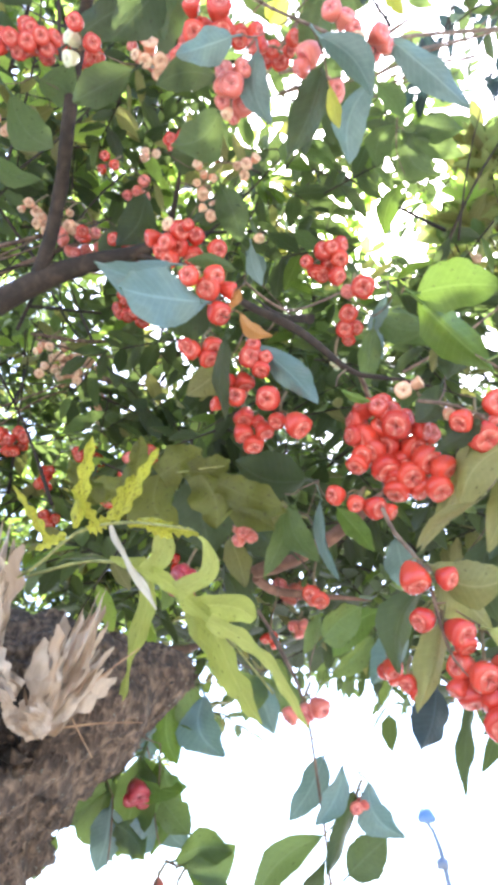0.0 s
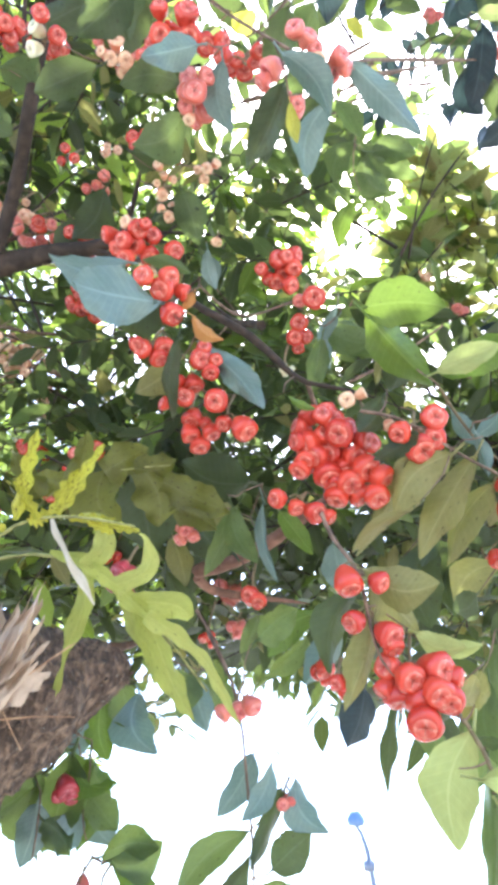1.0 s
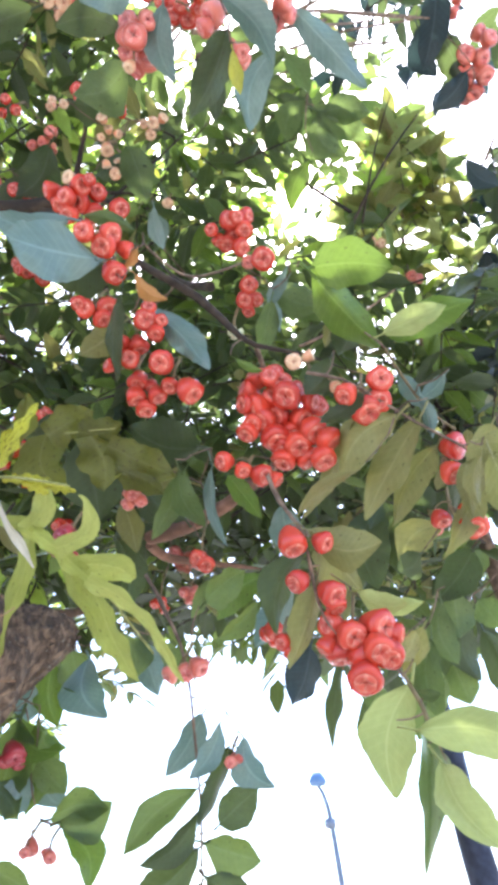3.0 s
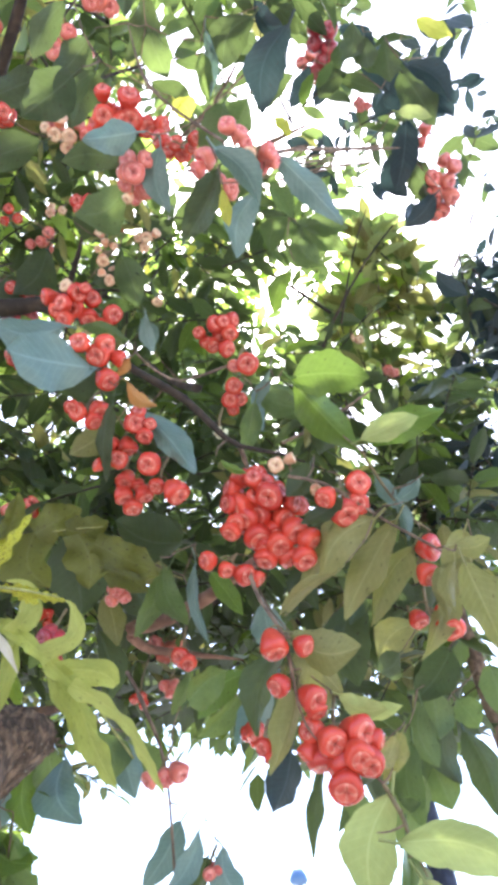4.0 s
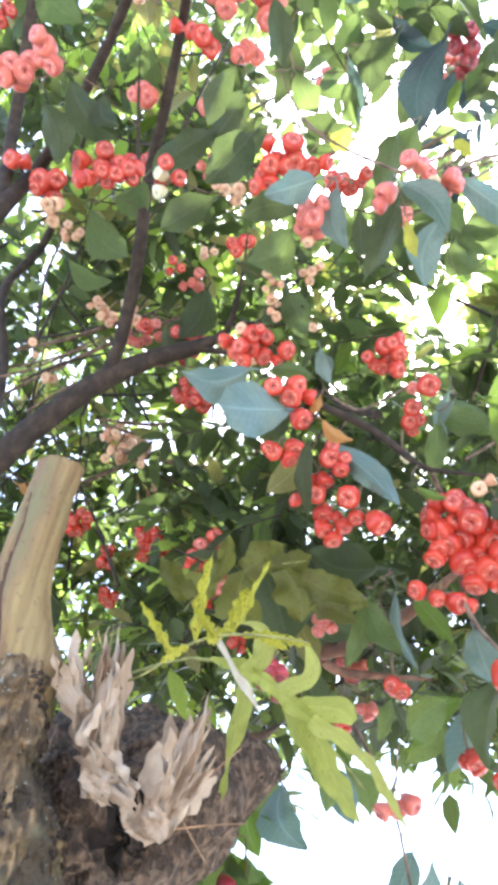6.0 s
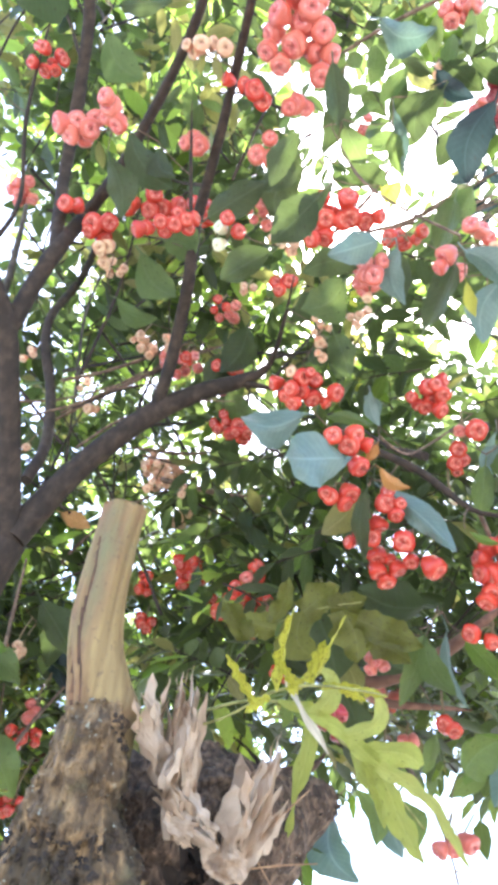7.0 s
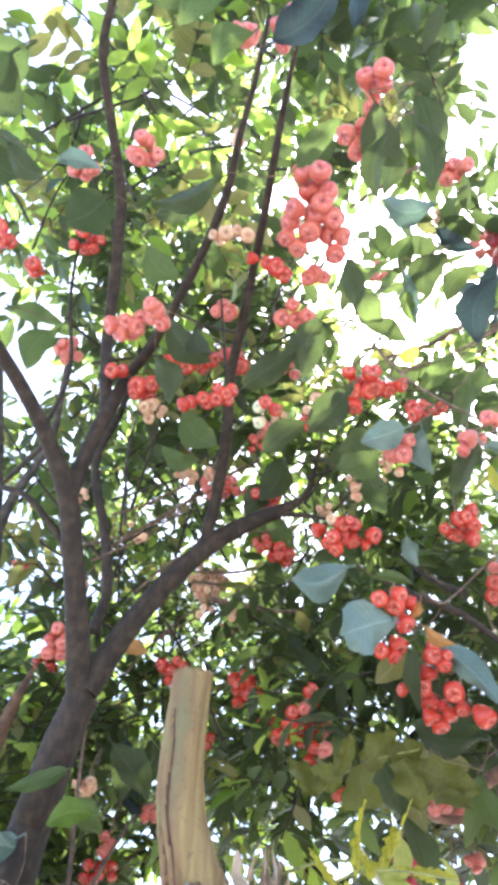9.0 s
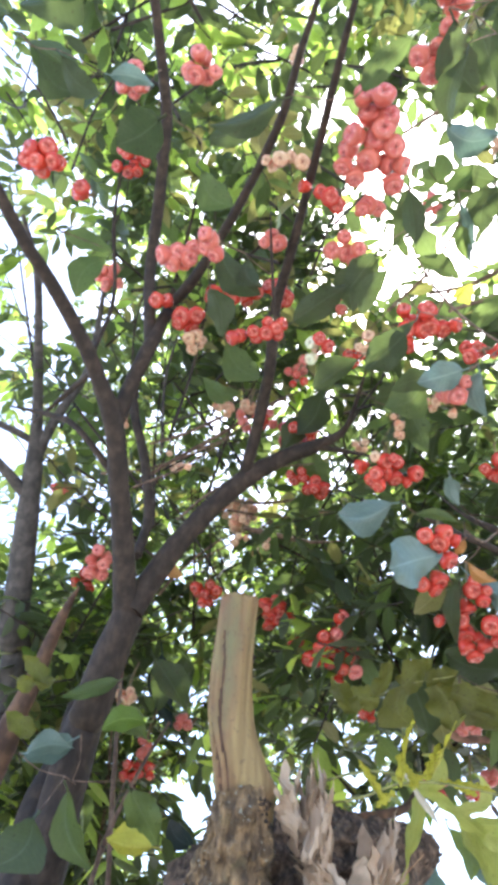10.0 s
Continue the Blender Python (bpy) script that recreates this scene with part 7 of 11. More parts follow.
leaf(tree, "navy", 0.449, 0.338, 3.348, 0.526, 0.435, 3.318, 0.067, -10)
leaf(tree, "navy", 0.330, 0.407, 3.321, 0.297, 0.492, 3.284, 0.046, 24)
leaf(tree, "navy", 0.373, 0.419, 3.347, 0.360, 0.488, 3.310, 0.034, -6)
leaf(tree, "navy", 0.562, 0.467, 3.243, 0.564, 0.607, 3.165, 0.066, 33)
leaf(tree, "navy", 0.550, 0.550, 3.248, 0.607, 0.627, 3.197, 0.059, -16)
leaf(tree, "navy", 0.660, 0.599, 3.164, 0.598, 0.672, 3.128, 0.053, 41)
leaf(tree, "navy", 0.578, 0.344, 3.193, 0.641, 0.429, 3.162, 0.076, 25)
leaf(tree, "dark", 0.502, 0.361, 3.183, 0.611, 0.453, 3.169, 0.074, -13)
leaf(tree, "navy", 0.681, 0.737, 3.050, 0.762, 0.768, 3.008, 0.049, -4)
leaf(tree, "dark", 0.178, 0.308, 3.193, 0.130, 0.406, 3.173, 0.080, 21)
leaf(tree, "blue", 0.085, 0.350, 3.230, 0.105, 0.468, 3.157, 0.031, 10)
leaf(tree, "dark", -0.020, 0.443, 3.151, 0.076, 0.483, 3.105, 0.059, 5)
leaf(tree, "dark", -0.124, 0.352, 3.025, -0.192, 0.435, 3.009, 0.072, 26)
leaf(tree, "dark", 0.053, 0.052, 3.245, 0.034, 0.158, 3.191, 0.059, 24)
leaf(tree, "dark", 0.097, 0.017, 3.282, 0.144, 0.136, 3.256, 0.060, -6)
leaf(tree, "dark", -0.698, -0.074, 3.087, -0.633, -0.012, 3.046, 0.050, -16)
leaf(tree, "dark", -0.037, 0.302, 3.216, -0.070, 0.420, 3.176, 0.058, 24)
leaf(tree, "navy", 0.184, 0.300, 3.322, 0.274, 0.356, 3.291, 0.046, -1)
leaf(tree, "mid", -0.782, 0.231, 3.012, -0.697, 0.298, 3.037, 0.052, -12)
leaf(tree, "mid", -0.710, 0.306, 3.028, -0.794, 0.372, 2.983, 0.070, -7)
leaf(tree, "dark", -0.753, -0.075, 3.125, -0.701, 0.002, 3.130, 0.066, -11)
leaf(tree, "blue", -0.874, 0.916, 2.193, -0.779, 0.920, 2.206, 0.056, -44)
leaf(tree, "dark", -0.713, 1.141, 2.497, -0.654, 1.292, 2.429, 0.088, -26)
leaf(tree, "yellow", -0.634, 1.100, 2.126, -0.741, 1.116, 2.091, 0.042, 54)
leaf(tree, "mid", -0.805, 1.032, 2.162, -0.801, 1.123, 2.101, 0.040, -11)
leaf(tree, "mid", 0.088, 0.962, 2.320, 0.038, 1.029, 2.221, 0.040, 39)
leaf(tree, "mid", 0.077, 0.924, 2.289, 0.123, 0.972, 2.215, 0.048, -19)
leaf(tree, "mid", 0.128, 1.046, 2.121, 0.190, 1.001, 2.157, 0.072, -89)
# ---- basket fern on the trunk ----
fern = thing("basket_fern", (-0.267, 0.952, 1.986), "basket fern with yellow-green fronds and dry brown husk leaves", "fern")
limb(fern, "frond_stem", "frond", [(-0.360, 0.914, 2.124, 0.0021), (-0.313, 0.911, 2.143, 0.0026), (-0.204, 0.895, 2.166, 0.0026), (-0.124, 0.910, 2.156, 0.0026), (-0.071, 0.945, 2.125, 0.0026), (-0.021, 0.974, 2.100, 0.0016), (0.020, 1.012, 2.066, 0.0016), (0.053, 1.044, 2.038, 0.0016)], 6, 0.03, 0.06, "", 9)
ribbon(fern, "fern", [(-0.118, 0.864, 2.142, 0.0042), (-0.120, 0.899, 2.119, 0.0108), (-0.129, 0.929, 2.084, 0.0139), (-0.143, 0.955, 2.055, 0.0060), (-0.146, 0.970, 2.037, 0.0021), (-0.152, 0.986, 2.020, 0.0060), (-0.164, 1.016, 2.001, 0.0009)])
ribbon(fern, "fern", [(-0.113, 0.844, 2.120, 0.0126), (-0.092, 0.819, 2.134, 0.0137), (-0.089, 0.792, 2.149, 0.0118), (-0.103, 0.775, 2.152, 0.0044), (-0.119, 0.773, 2.153, 0.0011)])
ribbon(fern, "fern", [(-0.071, 0.834, 2.088, 0.0122), (-0.043, 0.814, 2.089, 0.0125), (-0.026, 0.791, 2.100, 0.0102), (-0.032, 0.769, 2.118, 0.0037), (-0.041, 0.764, 2.122, 0.0011)])
ribbon(fern, "fern", [(-0.048, 0.848, 2.073, 0.0122), (-0.011, 0.840, 2.070, 0.0181), (0.013, 0.844, 2.066, 0.0165), (0.027, 0.852, 2.057, 0.0055)])
ribbon(fern, "fern", [(-0.029, 0.850, 2.057, 0.0109), (0.010, 0.866, 2.041, 0.0115), (0.042, 0.893, 2.027, 0.0078), (0.060, 0.921, 2.012, 0.0073), (0.078, 0.952, 1.993, 0.0062), (0.099, 0.986, 1.972, 0.0009)])
ribbon(fern, "fern", [(-0.028, 0.862, 2.059, 0.0083), (-0.012, 0.899, 2.033, 0.0158), (0.005, 0.936, 2.008, 0.0171), (0.021, 0.965, 1.992, 0.0098), (0.037, 0.991, 1.978, 0.0009)])
ribbon(fern, "fern", [(-0.061, 0.856, 2.079, 0.0062), (-0.047, 0.898, 2.062, 0.0092), (-0.035, 0.925, 2.048, 0.0041), (-0.027, 0.936, 2.036, 0.0009)])
ribbon(fern, "fern", [(-0.166, 0.844, 2.140, 0.0030), (-0.120, 0.849, 2.129, 0.0116), (-0.081, 0.838, 2.098, 0.0101), (-0.048, 0.847, 2.074, 0.0111), (-0.014, 0.862, 2.052, 0.0055)])
ribbon(fern, "fern", [(-0.045, 0.865, 2.070, 0.0067), (-0.030, 0.899, 2.048, 0.0102), (-0.022, 0.931, 2.027, 0.0075), (-0.017, 0.958, 2.012, 0.0009)])
ribbon(fern, "dry", [(-0.154, 0.778, 2.147, 0.0021), (-0.146, 0.792, 2.131, 0.0053), (-0.135, 0.806, 2.116, 0.0032), (-0.122, 0.821, 2.100, 0.0060), (-0.110, 0.834, 2.087, 0.0050), (-0.096, 0.850, 2.069, 0.0011)])
limb(fern, "frond_stem", "frond", [(-0.346, 0.900, 2.114, 0.0020), (-0.242, 0.785, 2.086, 0.0018), (-0.170, 0.708, 2.088, 0.0020), (-0.121, 0.683, 2.085, 0.0019), (-0.074, 0.670, 2.075, 0.0016), (-0.033, 0.665, 2.065, 0.0009)], 6, 0.03, 0.06, "", 9)
leaf(fern, "ferny", -0.162, 0.681, 2.076, -0.140, 0.605, 2.142, 0.020, 4, "wavy", "lobe")
leaf(fern, "ferny", -0.121, 0.682, 2.087, -0.076, 0.639, 2.155, 0.023, -18, "wavy", "lobe")
leaf(fern, "ferny", -0.140, 0.683, 2.081, -0.163, 0.642, 2.099, 0.015, 25, "wavy", "lobe")
leaf(fern, "ferny", -0.189, 0.684, 2.061, -0.222, 0.634, 2.098, 0.015, 37, "wavy", "lobe")
leaf(fern, "ferny", -0.108, 0.685, 2.084, -0.055, 0.672, 2.078, 0.013, -46, "wavy", "lobe")
leaf(fern, "ferny", -0.075, 0.687, 2.085, -0.030, 0.688, 2.075, 0.012, -68, "wavy", "lobe")
leaf(fern, "ferny", -0.171, 0.683, 2.070, -0.201, 0.685, 2.051, 0.013, 46, "wavy", "lobe")
leaf(fern, "ferny", -0.149, 0.683, 2.077, -0.128, 0.687, 2.094, 0.020, -81, "wavy", "lobe")
leaf(fern, "ferny", -0.088, 0.687, 2.084, -0.056, 0.687, 2.069, 0.012, -63, "wavy", "lobe")
leaf(fern, "ferny", -0.127, 0.681, 2.087, -0.102, 0.657, 2.132, 0.018, -46, "wavy", "lobe")
limb(fern, "frond_stem", "frond", [(-0.228, 0.923, 2.263, 0.0009), (-0.193, 0.908, 2.296, 0.0012), (-0.110, 0.897, 2.327, 0.0014), (-0.025, 0.891, 2.339, 0.0009)], 6, 0.03, 0.06, "", 9)
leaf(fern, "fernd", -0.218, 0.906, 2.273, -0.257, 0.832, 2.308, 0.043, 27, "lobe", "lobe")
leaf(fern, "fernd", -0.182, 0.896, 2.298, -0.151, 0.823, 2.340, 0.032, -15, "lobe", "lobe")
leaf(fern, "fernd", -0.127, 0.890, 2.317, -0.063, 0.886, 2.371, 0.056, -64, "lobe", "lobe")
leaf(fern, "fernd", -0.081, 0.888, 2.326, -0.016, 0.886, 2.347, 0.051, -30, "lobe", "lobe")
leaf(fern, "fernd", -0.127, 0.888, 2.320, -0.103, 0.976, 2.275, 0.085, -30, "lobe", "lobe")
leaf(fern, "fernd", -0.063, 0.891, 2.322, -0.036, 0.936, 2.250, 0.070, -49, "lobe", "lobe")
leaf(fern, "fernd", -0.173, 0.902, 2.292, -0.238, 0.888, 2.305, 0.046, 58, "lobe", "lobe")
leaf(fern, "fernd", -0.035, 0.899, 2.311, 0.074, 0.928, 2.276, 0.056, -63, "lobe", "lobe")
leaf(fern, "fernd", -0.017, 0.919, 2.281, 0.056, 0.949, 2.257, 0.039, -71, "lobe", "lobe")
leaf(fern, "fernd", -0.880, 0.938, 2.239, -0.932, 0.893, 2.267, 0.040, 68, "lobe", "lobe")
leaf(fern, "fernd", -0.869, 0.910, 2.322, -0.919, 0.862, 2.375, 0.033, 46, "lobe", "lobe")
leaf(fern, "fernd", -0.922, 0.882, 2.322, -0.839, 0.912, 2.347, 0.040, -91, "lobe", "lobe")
leaf(fern, "olive", -0.296, 0.842, 1.963, -0.288, 0.736, 2.135, 0.050, -1, "husk", "husk_leaf")
leaf(fern, "olive", -0.298, 0.836, 1.956, -0.289, 0.778, 2.162, 0.036, 12, "husk", "husk_leaf")
leaf(fern, "olive", -0.307, 0.866, 1.962, -0.290, 0.750, 2.145, 0.034, -11, "husk", "husk_leaf")
leaf(fern, "olive", -0.306, 0.813, 2.005, -0.271, 0.777, 2.142, 0.035, -59, "husk", "husk_leaf")
leaf(fern, "olive", -0.319, 0.826, 2.017, -0.347, 0.780, 2.145, 0.035, 77, "husk", "husk_leaf")
leaf(fern, "olive", -0.311, 0.816, 2.029, -0.335, 0.732, 2.108, 0.028, 63, "husk", "husk_leaf")
leaf(fern, "olive", -0.248, 0.848, 1.956, -0.316, 0.816, 2.014, 0.044, 49, "husk", "husk_leaf")
leaf(fern, "olive", -0.244, 0.857, 1.970, -0.328, 0.831, 2.022, 0.031, 89, "husk", "husk_leaf")
leaf(fern, "olive", -0.240, 0.834, 1.945, -0.322, 0.812, 2.021, 0.028, 85, "husk", "husk_leaf")
leaf(fern, "olive", -0.305, 0.813, 1.975, -0.249, 0.838, 1.960, 0.035, -76, "husk", "husk_leaf")
leaf(fern, "olive", -0.221, 0.894, 1.930, -0.216, 0.846, 2.060, 0.047, 29, "husk", "husk_leaf")
leaf(fern, "olive", -0.218, 0.901, 1.945, -0.171, 0.844, 2.088, 0.050, -14, "husk", "husk_leaf")
leaf(fern, "olive", -0.213, 0.882, 1.950, -0.163, 0.835, 2.094, 0.030, -19, "husk", "husk_leaf")
leaf(fern, "olive", -0.208, 0.906, 1.972, -0.180, 0.868, 2.068, 0.030, -17, "husk", "husk_leaf")
leaf(fern, "olive", -0.225, 0.884, 1.922, -0.253, 0.868, 1.975, 0.043, 86, "husk", "husk_leaf")
leaf(fern, "olive", -0.223, 0.895, 1.927, -0.250, 0.882, 1.980, 0.031, 71, "husk", "husk_leaf")
leaf(fern, "olive", -0.222, 0.911, 1.941, -0.170, 0.919, 2.060, 0.054, -95, "husk", "husk_leaf")
leaf(fern, "olive", -0.223, 0.905, 1.938, -0.150, 0.859, 2.022, 0.029, -42, "husk", "husk_leaf")
leaf(fern, "olive", -0.224, 0.907, 1.949, -0.159, 0.901, 2.046, 0.040, -70, "husk", "husk_leaf")
leaf(fern, "olive", -0.207, 0.876, 1.926, -0.237, 0.856, 1.951, 0.034, 52, "husk", "husk_leaf")
leaf(fern, "olive", -0.290, 0.844, 1.996, -0.277, 0.776, 2.112, 0.040, 25, "husk", "husk_leaf")
leaf(fern, "olive", -0.284, 0.833, 1.985, -0.281, 0.799, 2.074, 0.027, -8, "husk", "husk_leaf")
limb(fern, "dry_stem", "wood", [(-0.207, 0.914, 1.981, 0.0011), (-0.193, 0.914, 1.955, 0.0011), (-0.162, 0.919, 1.914, 0.0007)], 5, 0.03, 0.06, "", 9)
limb(fern, "dry_stem", "wood", [(-0.217, 0.931, 1.953, 0.0011), (-0.171, 0.904, 1.998, 0.0011), (-0.122, 0.905, 2.042, 0.0008)], 5, 0.03, 0.06, "", 9)
limb(fern, "dry_stem", "wood", [(-0.213, 0.932, 1.950, 0.0011), (-0.162, 0.929, 1.956, 0.0011), (-0.114, 0.952, 1.965, 0.0007)], 5, 0.03, 0.06, "", 9)
# ---- street lamp, leaning trunk and wall far off ----
lamp_post(4.73, 21.22, 5.89)
low_wall(7.19, 29.22, 3.61)
leaning = thing("tree", (1.315, 2.323, 0.0), "slim dark leaning tree trunk", "tree")
limb(leaning, "trunk", "hazed", [(1.315, 2.323, -0.05, 0.06), (1.065, 2.323, 1.688, 0.05), (1.081, 2.449, 2.302, 0.042), (1.091, 2.525, 2.670, 0.03)], 10, 0.05, 0.05, "dark trunk with the blue of haze put into its bark")
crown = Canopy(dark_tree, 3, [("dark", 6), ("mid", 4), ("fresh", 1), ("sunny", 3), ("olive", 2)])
crown.spray(-0.67, 0.59, 4.21, 34, 0.105, 0.2)
crown.spray(-0.59, 0.56, 4.01, 19)
crown.spray(-0.52, 0.63, 4.49, 26, 0.105, 0.2)
crown.spray(-0.35, 0.44, 3.81, 12)
crown.spray(-0.22, 0.58, 4.36, 18, 0.105, 0.2)
crown.spray(-0.20, 0.46, 3.77, 9)
crown.spray(-0.58, 0.67, 3.85, 18)
crown.spray(-0.63, 0.70, 4.08, 20)
crown.spray(-0.51, 0.80, 4.54, 37, 0.105, 0.2)
crown.spray(-0.46, 0.74, 4.31, 34, 0.105, 0.2)
crown.spray(-0.28, 0.67, 4.07, 14)
crown.spray(-0.34, 0.80, 4.62, 28, 0.105, 0.2)
crown.spray(-0.78, 1.05, 4.46, 28, 0.105, 0.2)
crown.spray(-0.72, 1.03, 4.57, 28, 0.105, 0.2)
crown.spray(-0.47, 0.96, 4.52, 37, 0.105, 0.2)
crown.spray(-0.48, 0.96, 4.36, 36, 0.105, 0.2)
crown.spray(-0.26, 0.78, 3.88, 18)
crown.spray(-0.34, 1.00, 4.64, 39, 0.105, 0.2)
crown.spray(-0.56, 0.84, 3.58, 16)
crown.spray(-0.83, 1.23, 4.52, 41, 0.105, 0.2)
crown.spray(-0.41, 0.92, 3.60, 17)
crown.spray(-0.46, 1.19, 4.27, 36, 0.105, 0.2)
crown.spray(-0.33, 1.13, 4.38, 26, 0.105, 0.2)
crown.spray(-0.27, 0.91, 3.82, 13)
crown.spray(-0.70, 1.19, 3.97, 51, 0.105, 0.2)
crown.spray(-0.58, 1.05, 3.68, 27)
crown.spray(-0.40, 1.02, 3.57, 25)
crown.spray(-0.58, 1.52, 4.41, 61, 0.105, 0.2)
crown.spray(-0.28, 1.33, 4.24, 36, 0.105, 0.2)
crown.spray(-0.26, 1.17, 3.84, 19)
crown.spray(-0.61, 1.38, 3.77, 20)
crown.spray(-0.77, 1.45, 3.97, 36, 0.105, 0.2)
crown.spray(-0.45, 1.33, 3.82, 29)
crown.spray(-0.54, 1.54, 4.07, 54, 0.105, 0.2)
crown.spray(-0.21, 1.39, 3.90, 20)
crown.spray(-0.25, 1.45, 3.91, 33, 0.105, 0.2)
crown.spray(-0.73, 1.70, 3.86, 14, 0.105, 0.2)
crown.spray(-0.69, 1.76, 3.92, 14, 0.105, 0.2)
crown.spray(-0.37, 1.33, 3.36, 6)
crown.spray(-0.40, 1.44, 3.57, 7)
crown.spray(-0.25, 1.68, 3.84, 18, 0.105, 0.2)
crown.spray(-0.28, 1.93, 4.16, 21, 0.105, 0.2)
crown.spray(-0.76, 1.94, 3.72, 9, 0.105, 0.2)
crown.spray(-0.64, 1.75, 3.54, 6)
crown.spray(-0.51, 2.09, 3.86, 11, 0.105, 0.2)
crown.spray(-0.45, 1.74, 3.55, 6)
crown.spray(-0.31, 1.84, 3.60, 18, 0.105, 0.2)
crown.spray(-0.22, 1.57, 3.49, 10)
crown.spray(-0.37, 1.25, 2.82, 9)
crown.spray(-0.41, 1.25, 2.76, 9)
crown.spray(-0.43, 2.00, 3.46, 34, 0.105, 0.2)
crown.spray(-0.29, 1.24, 2.82, 13)
crown.spray(-0.22, 2.21, 3.82, 37, 0.105, 0.2)
crown.spray(-0.29, 2.33, 3.90, 41, 0.105, 0.2)
crown.spray(-0.61, 1.91, 3.12, 19)
crown.spray(-0.36, 1.37, 2.68, 13)
crown.spray(-0.49, 2.03, 3.26, 20)
crown.spray(-0.48, 2.26, 3.49, 36, 0.105, 0.2)
crown.spray(-0.19, 1.53, 2.87, 22)
crown.spray(-0.40, 1.57, 2.67, 14)
crown.spray(-0.59, 2.08, 3.00, 19)
crown.spray(-0.38, 1.82, 2.90, 25)
crown.spray(-0.30, 1.51, 2.61, 20)
crown.spray(-0.28, 2.62, 3.42, 59, 0.105, 0.2)
crown.spray(-0.68, 2.61, 3.15, 57, 0.105, 0.2)
crown.spray(-0.79, 2.76, 3.17, 61, 0.105, 0.2)
crown.spray(-0.41, 2.26, 2.86, 30)
crown.spray(-0.36, 2.17, 2.92, 29)
crown.spray(-0.25, 2.57, 3.07, 56, 0.105, 0.2)
crown.spray(-0.23, 2.39, 3.03, 52, 0.105, 0.2)
crown.spray(-0.49, 1.93, 2.52, 16)
crown.spray(-0.38, 1.72, 2.44, 14)
crown.spray(-0.32, 1.80, 2.48, 15)
crown.spray(-0.19, 2.24, 2.73, 19)
crown.spray(-0.43, 1.91, 2.42, 6)
crown.spray(-0.59, 2.44, 2.54, 8)
crown.spray(-0.29, 2.17, 2.50, 13)
crown.spray(-1.14, -0.17, 5.22, 11, 0.105, 0.2)
crown.spray(-1.00, -0.25, 5.07, 11, 0.105, 0.2)
crown.spray(-0.70, -0.19, 4.85, 14, 0.105, 0.2)
crown.spray(-0.62, -0.21, 4.09, 7)
crown.spray(-0.55, -0.24, 4.64, 26, 0.105, 0.2)
crown.spray(-0.56, -0.26, 4.70, 26, 0.105, 0.2)
crown.spray(-0.31, -0.20, 4.32, 14)
crown.spray(-0.27, -0.21, 3.97, 12)
crown.spray(-0.60, -0.06, 4.06, 13)
crown.spray(-0.68, -0.10, 4.02, 12)
crown.spray(-0.51, -0.04, 4.31, 14)
crown.spray(-0.47, -0.10, 4.17, 13)
crown.spray(-0.29, -0.07, 4.11, 13)
crown.spray(-0.40, 0.13, 5.14, 29, 0.105, 0.2)
crown.spray(-1.00, -0.02, 4.01, 10)
crown.spray(-1.31, 0.22, 4.87, 21, 0.105, 0.2)
crown.spray(-0.81, 0.03, 4.03, 10)
crown.spray(-1.14, 0.20, 4.98, 23, 0.105, 0.2)
crown.spray(-0.66, 0.05, 4.10, 13)
crown.spray(-0.85, 0.23, 5.05, 29, 0.105, 0.2)
crown.spray(-0.50, 0.03, 3.89, 12)
crown.spray(-0.51, 0.06, 4.27, 14)
crown.spray(-0.28, 0.22, 4.40, 18, 0.105, 0.2)
crown.spray(-0.32, 0.25, 4.75, 19, 0.105, 0.2)
crown.spray(-1.37, 0.27, 4.62, 28, 0.105, 0.2)
crown.spray(-1.32, 0.31, 4.40, 26, 0.105, 0.2)
crown.spray(-1.02, 0.37, 4.55, 51, 0.105, 0.2)
crown.spray(-1.14, 0.35, 4.66, 52, 0.105, 0.2)
crown.spray(-0.77, 0.31, 4.18, 26)
crown.spray(-0.73, 0.31, 4.28, 44, 0.105, 0.2)
crown.spray(-0.54, 0.20, 3.88, 16)
crown.spray(-0.67, 0.42, 4.86, 39, 0.105, 0.2)
crown.spray(-0.35, 0.31, 4.24, 8)
crown.spray(-0.37, 0.53, 5.11, 16, 0.105, 0.2)
crown.spray(-0.19, 0.36, 4.25, 10)
crown.spray(-1.23, 0.42, 4.14, 18, 0.105, 0.2)
crown.spray(-1.49, 0.61, 4.74, 23, 0.105, 0.2)
crown.spray(-1.04, 0.47, 4.35, 47, 0.105, 0.2)
crown.spray(-0.88, 0.33, 3.96, 25)
crown.spray(-0.92, 0.59, 4.56, 51, 0.105, 0.2)
crown.spray(-0.83, 0.44, 4.24, 46, 0.105, 0.2)
crown.spray(-0.97, 0.50, 3.73, 12)
crown.spray(-1.04, 0.59, 4.08, 23, 0.105, 0.2)
crown.spray(-0.91, 0.92, 4.58, 54, 0.105, 0.2)
crown.spray(-0.83, 0.65, 4.12, 44, 0.105, 0.2)
crown.spray(-0.97, 0.73, 3.78, 13)
crown.spray(-1.01, 0.77, 3.91, 14)
crown.spray(-1.02, 1.17, 4.46, 54, 0.105, 0.2)
crown.spray(-0.85, 0.75, 3.86, 25)
crown.spray(-1.62, 1.24, 4.37, 11, 0.105, 0.2)
crown.spray(-1.20, 1.16, 4.12, 36, 0.105, 0.2)
crown.spray(-1.14, 1.02, 3.77, 31, 0.105, 0.2)
crown.spray(-1.06, 1.26, 4.29, 52, 0.105, 0.2)
crown.spray(-1.02, 1.40, 4.32, 54, 0.105, 0.2)
crown.spray(-0.65, 0.94, 3.65, 24)
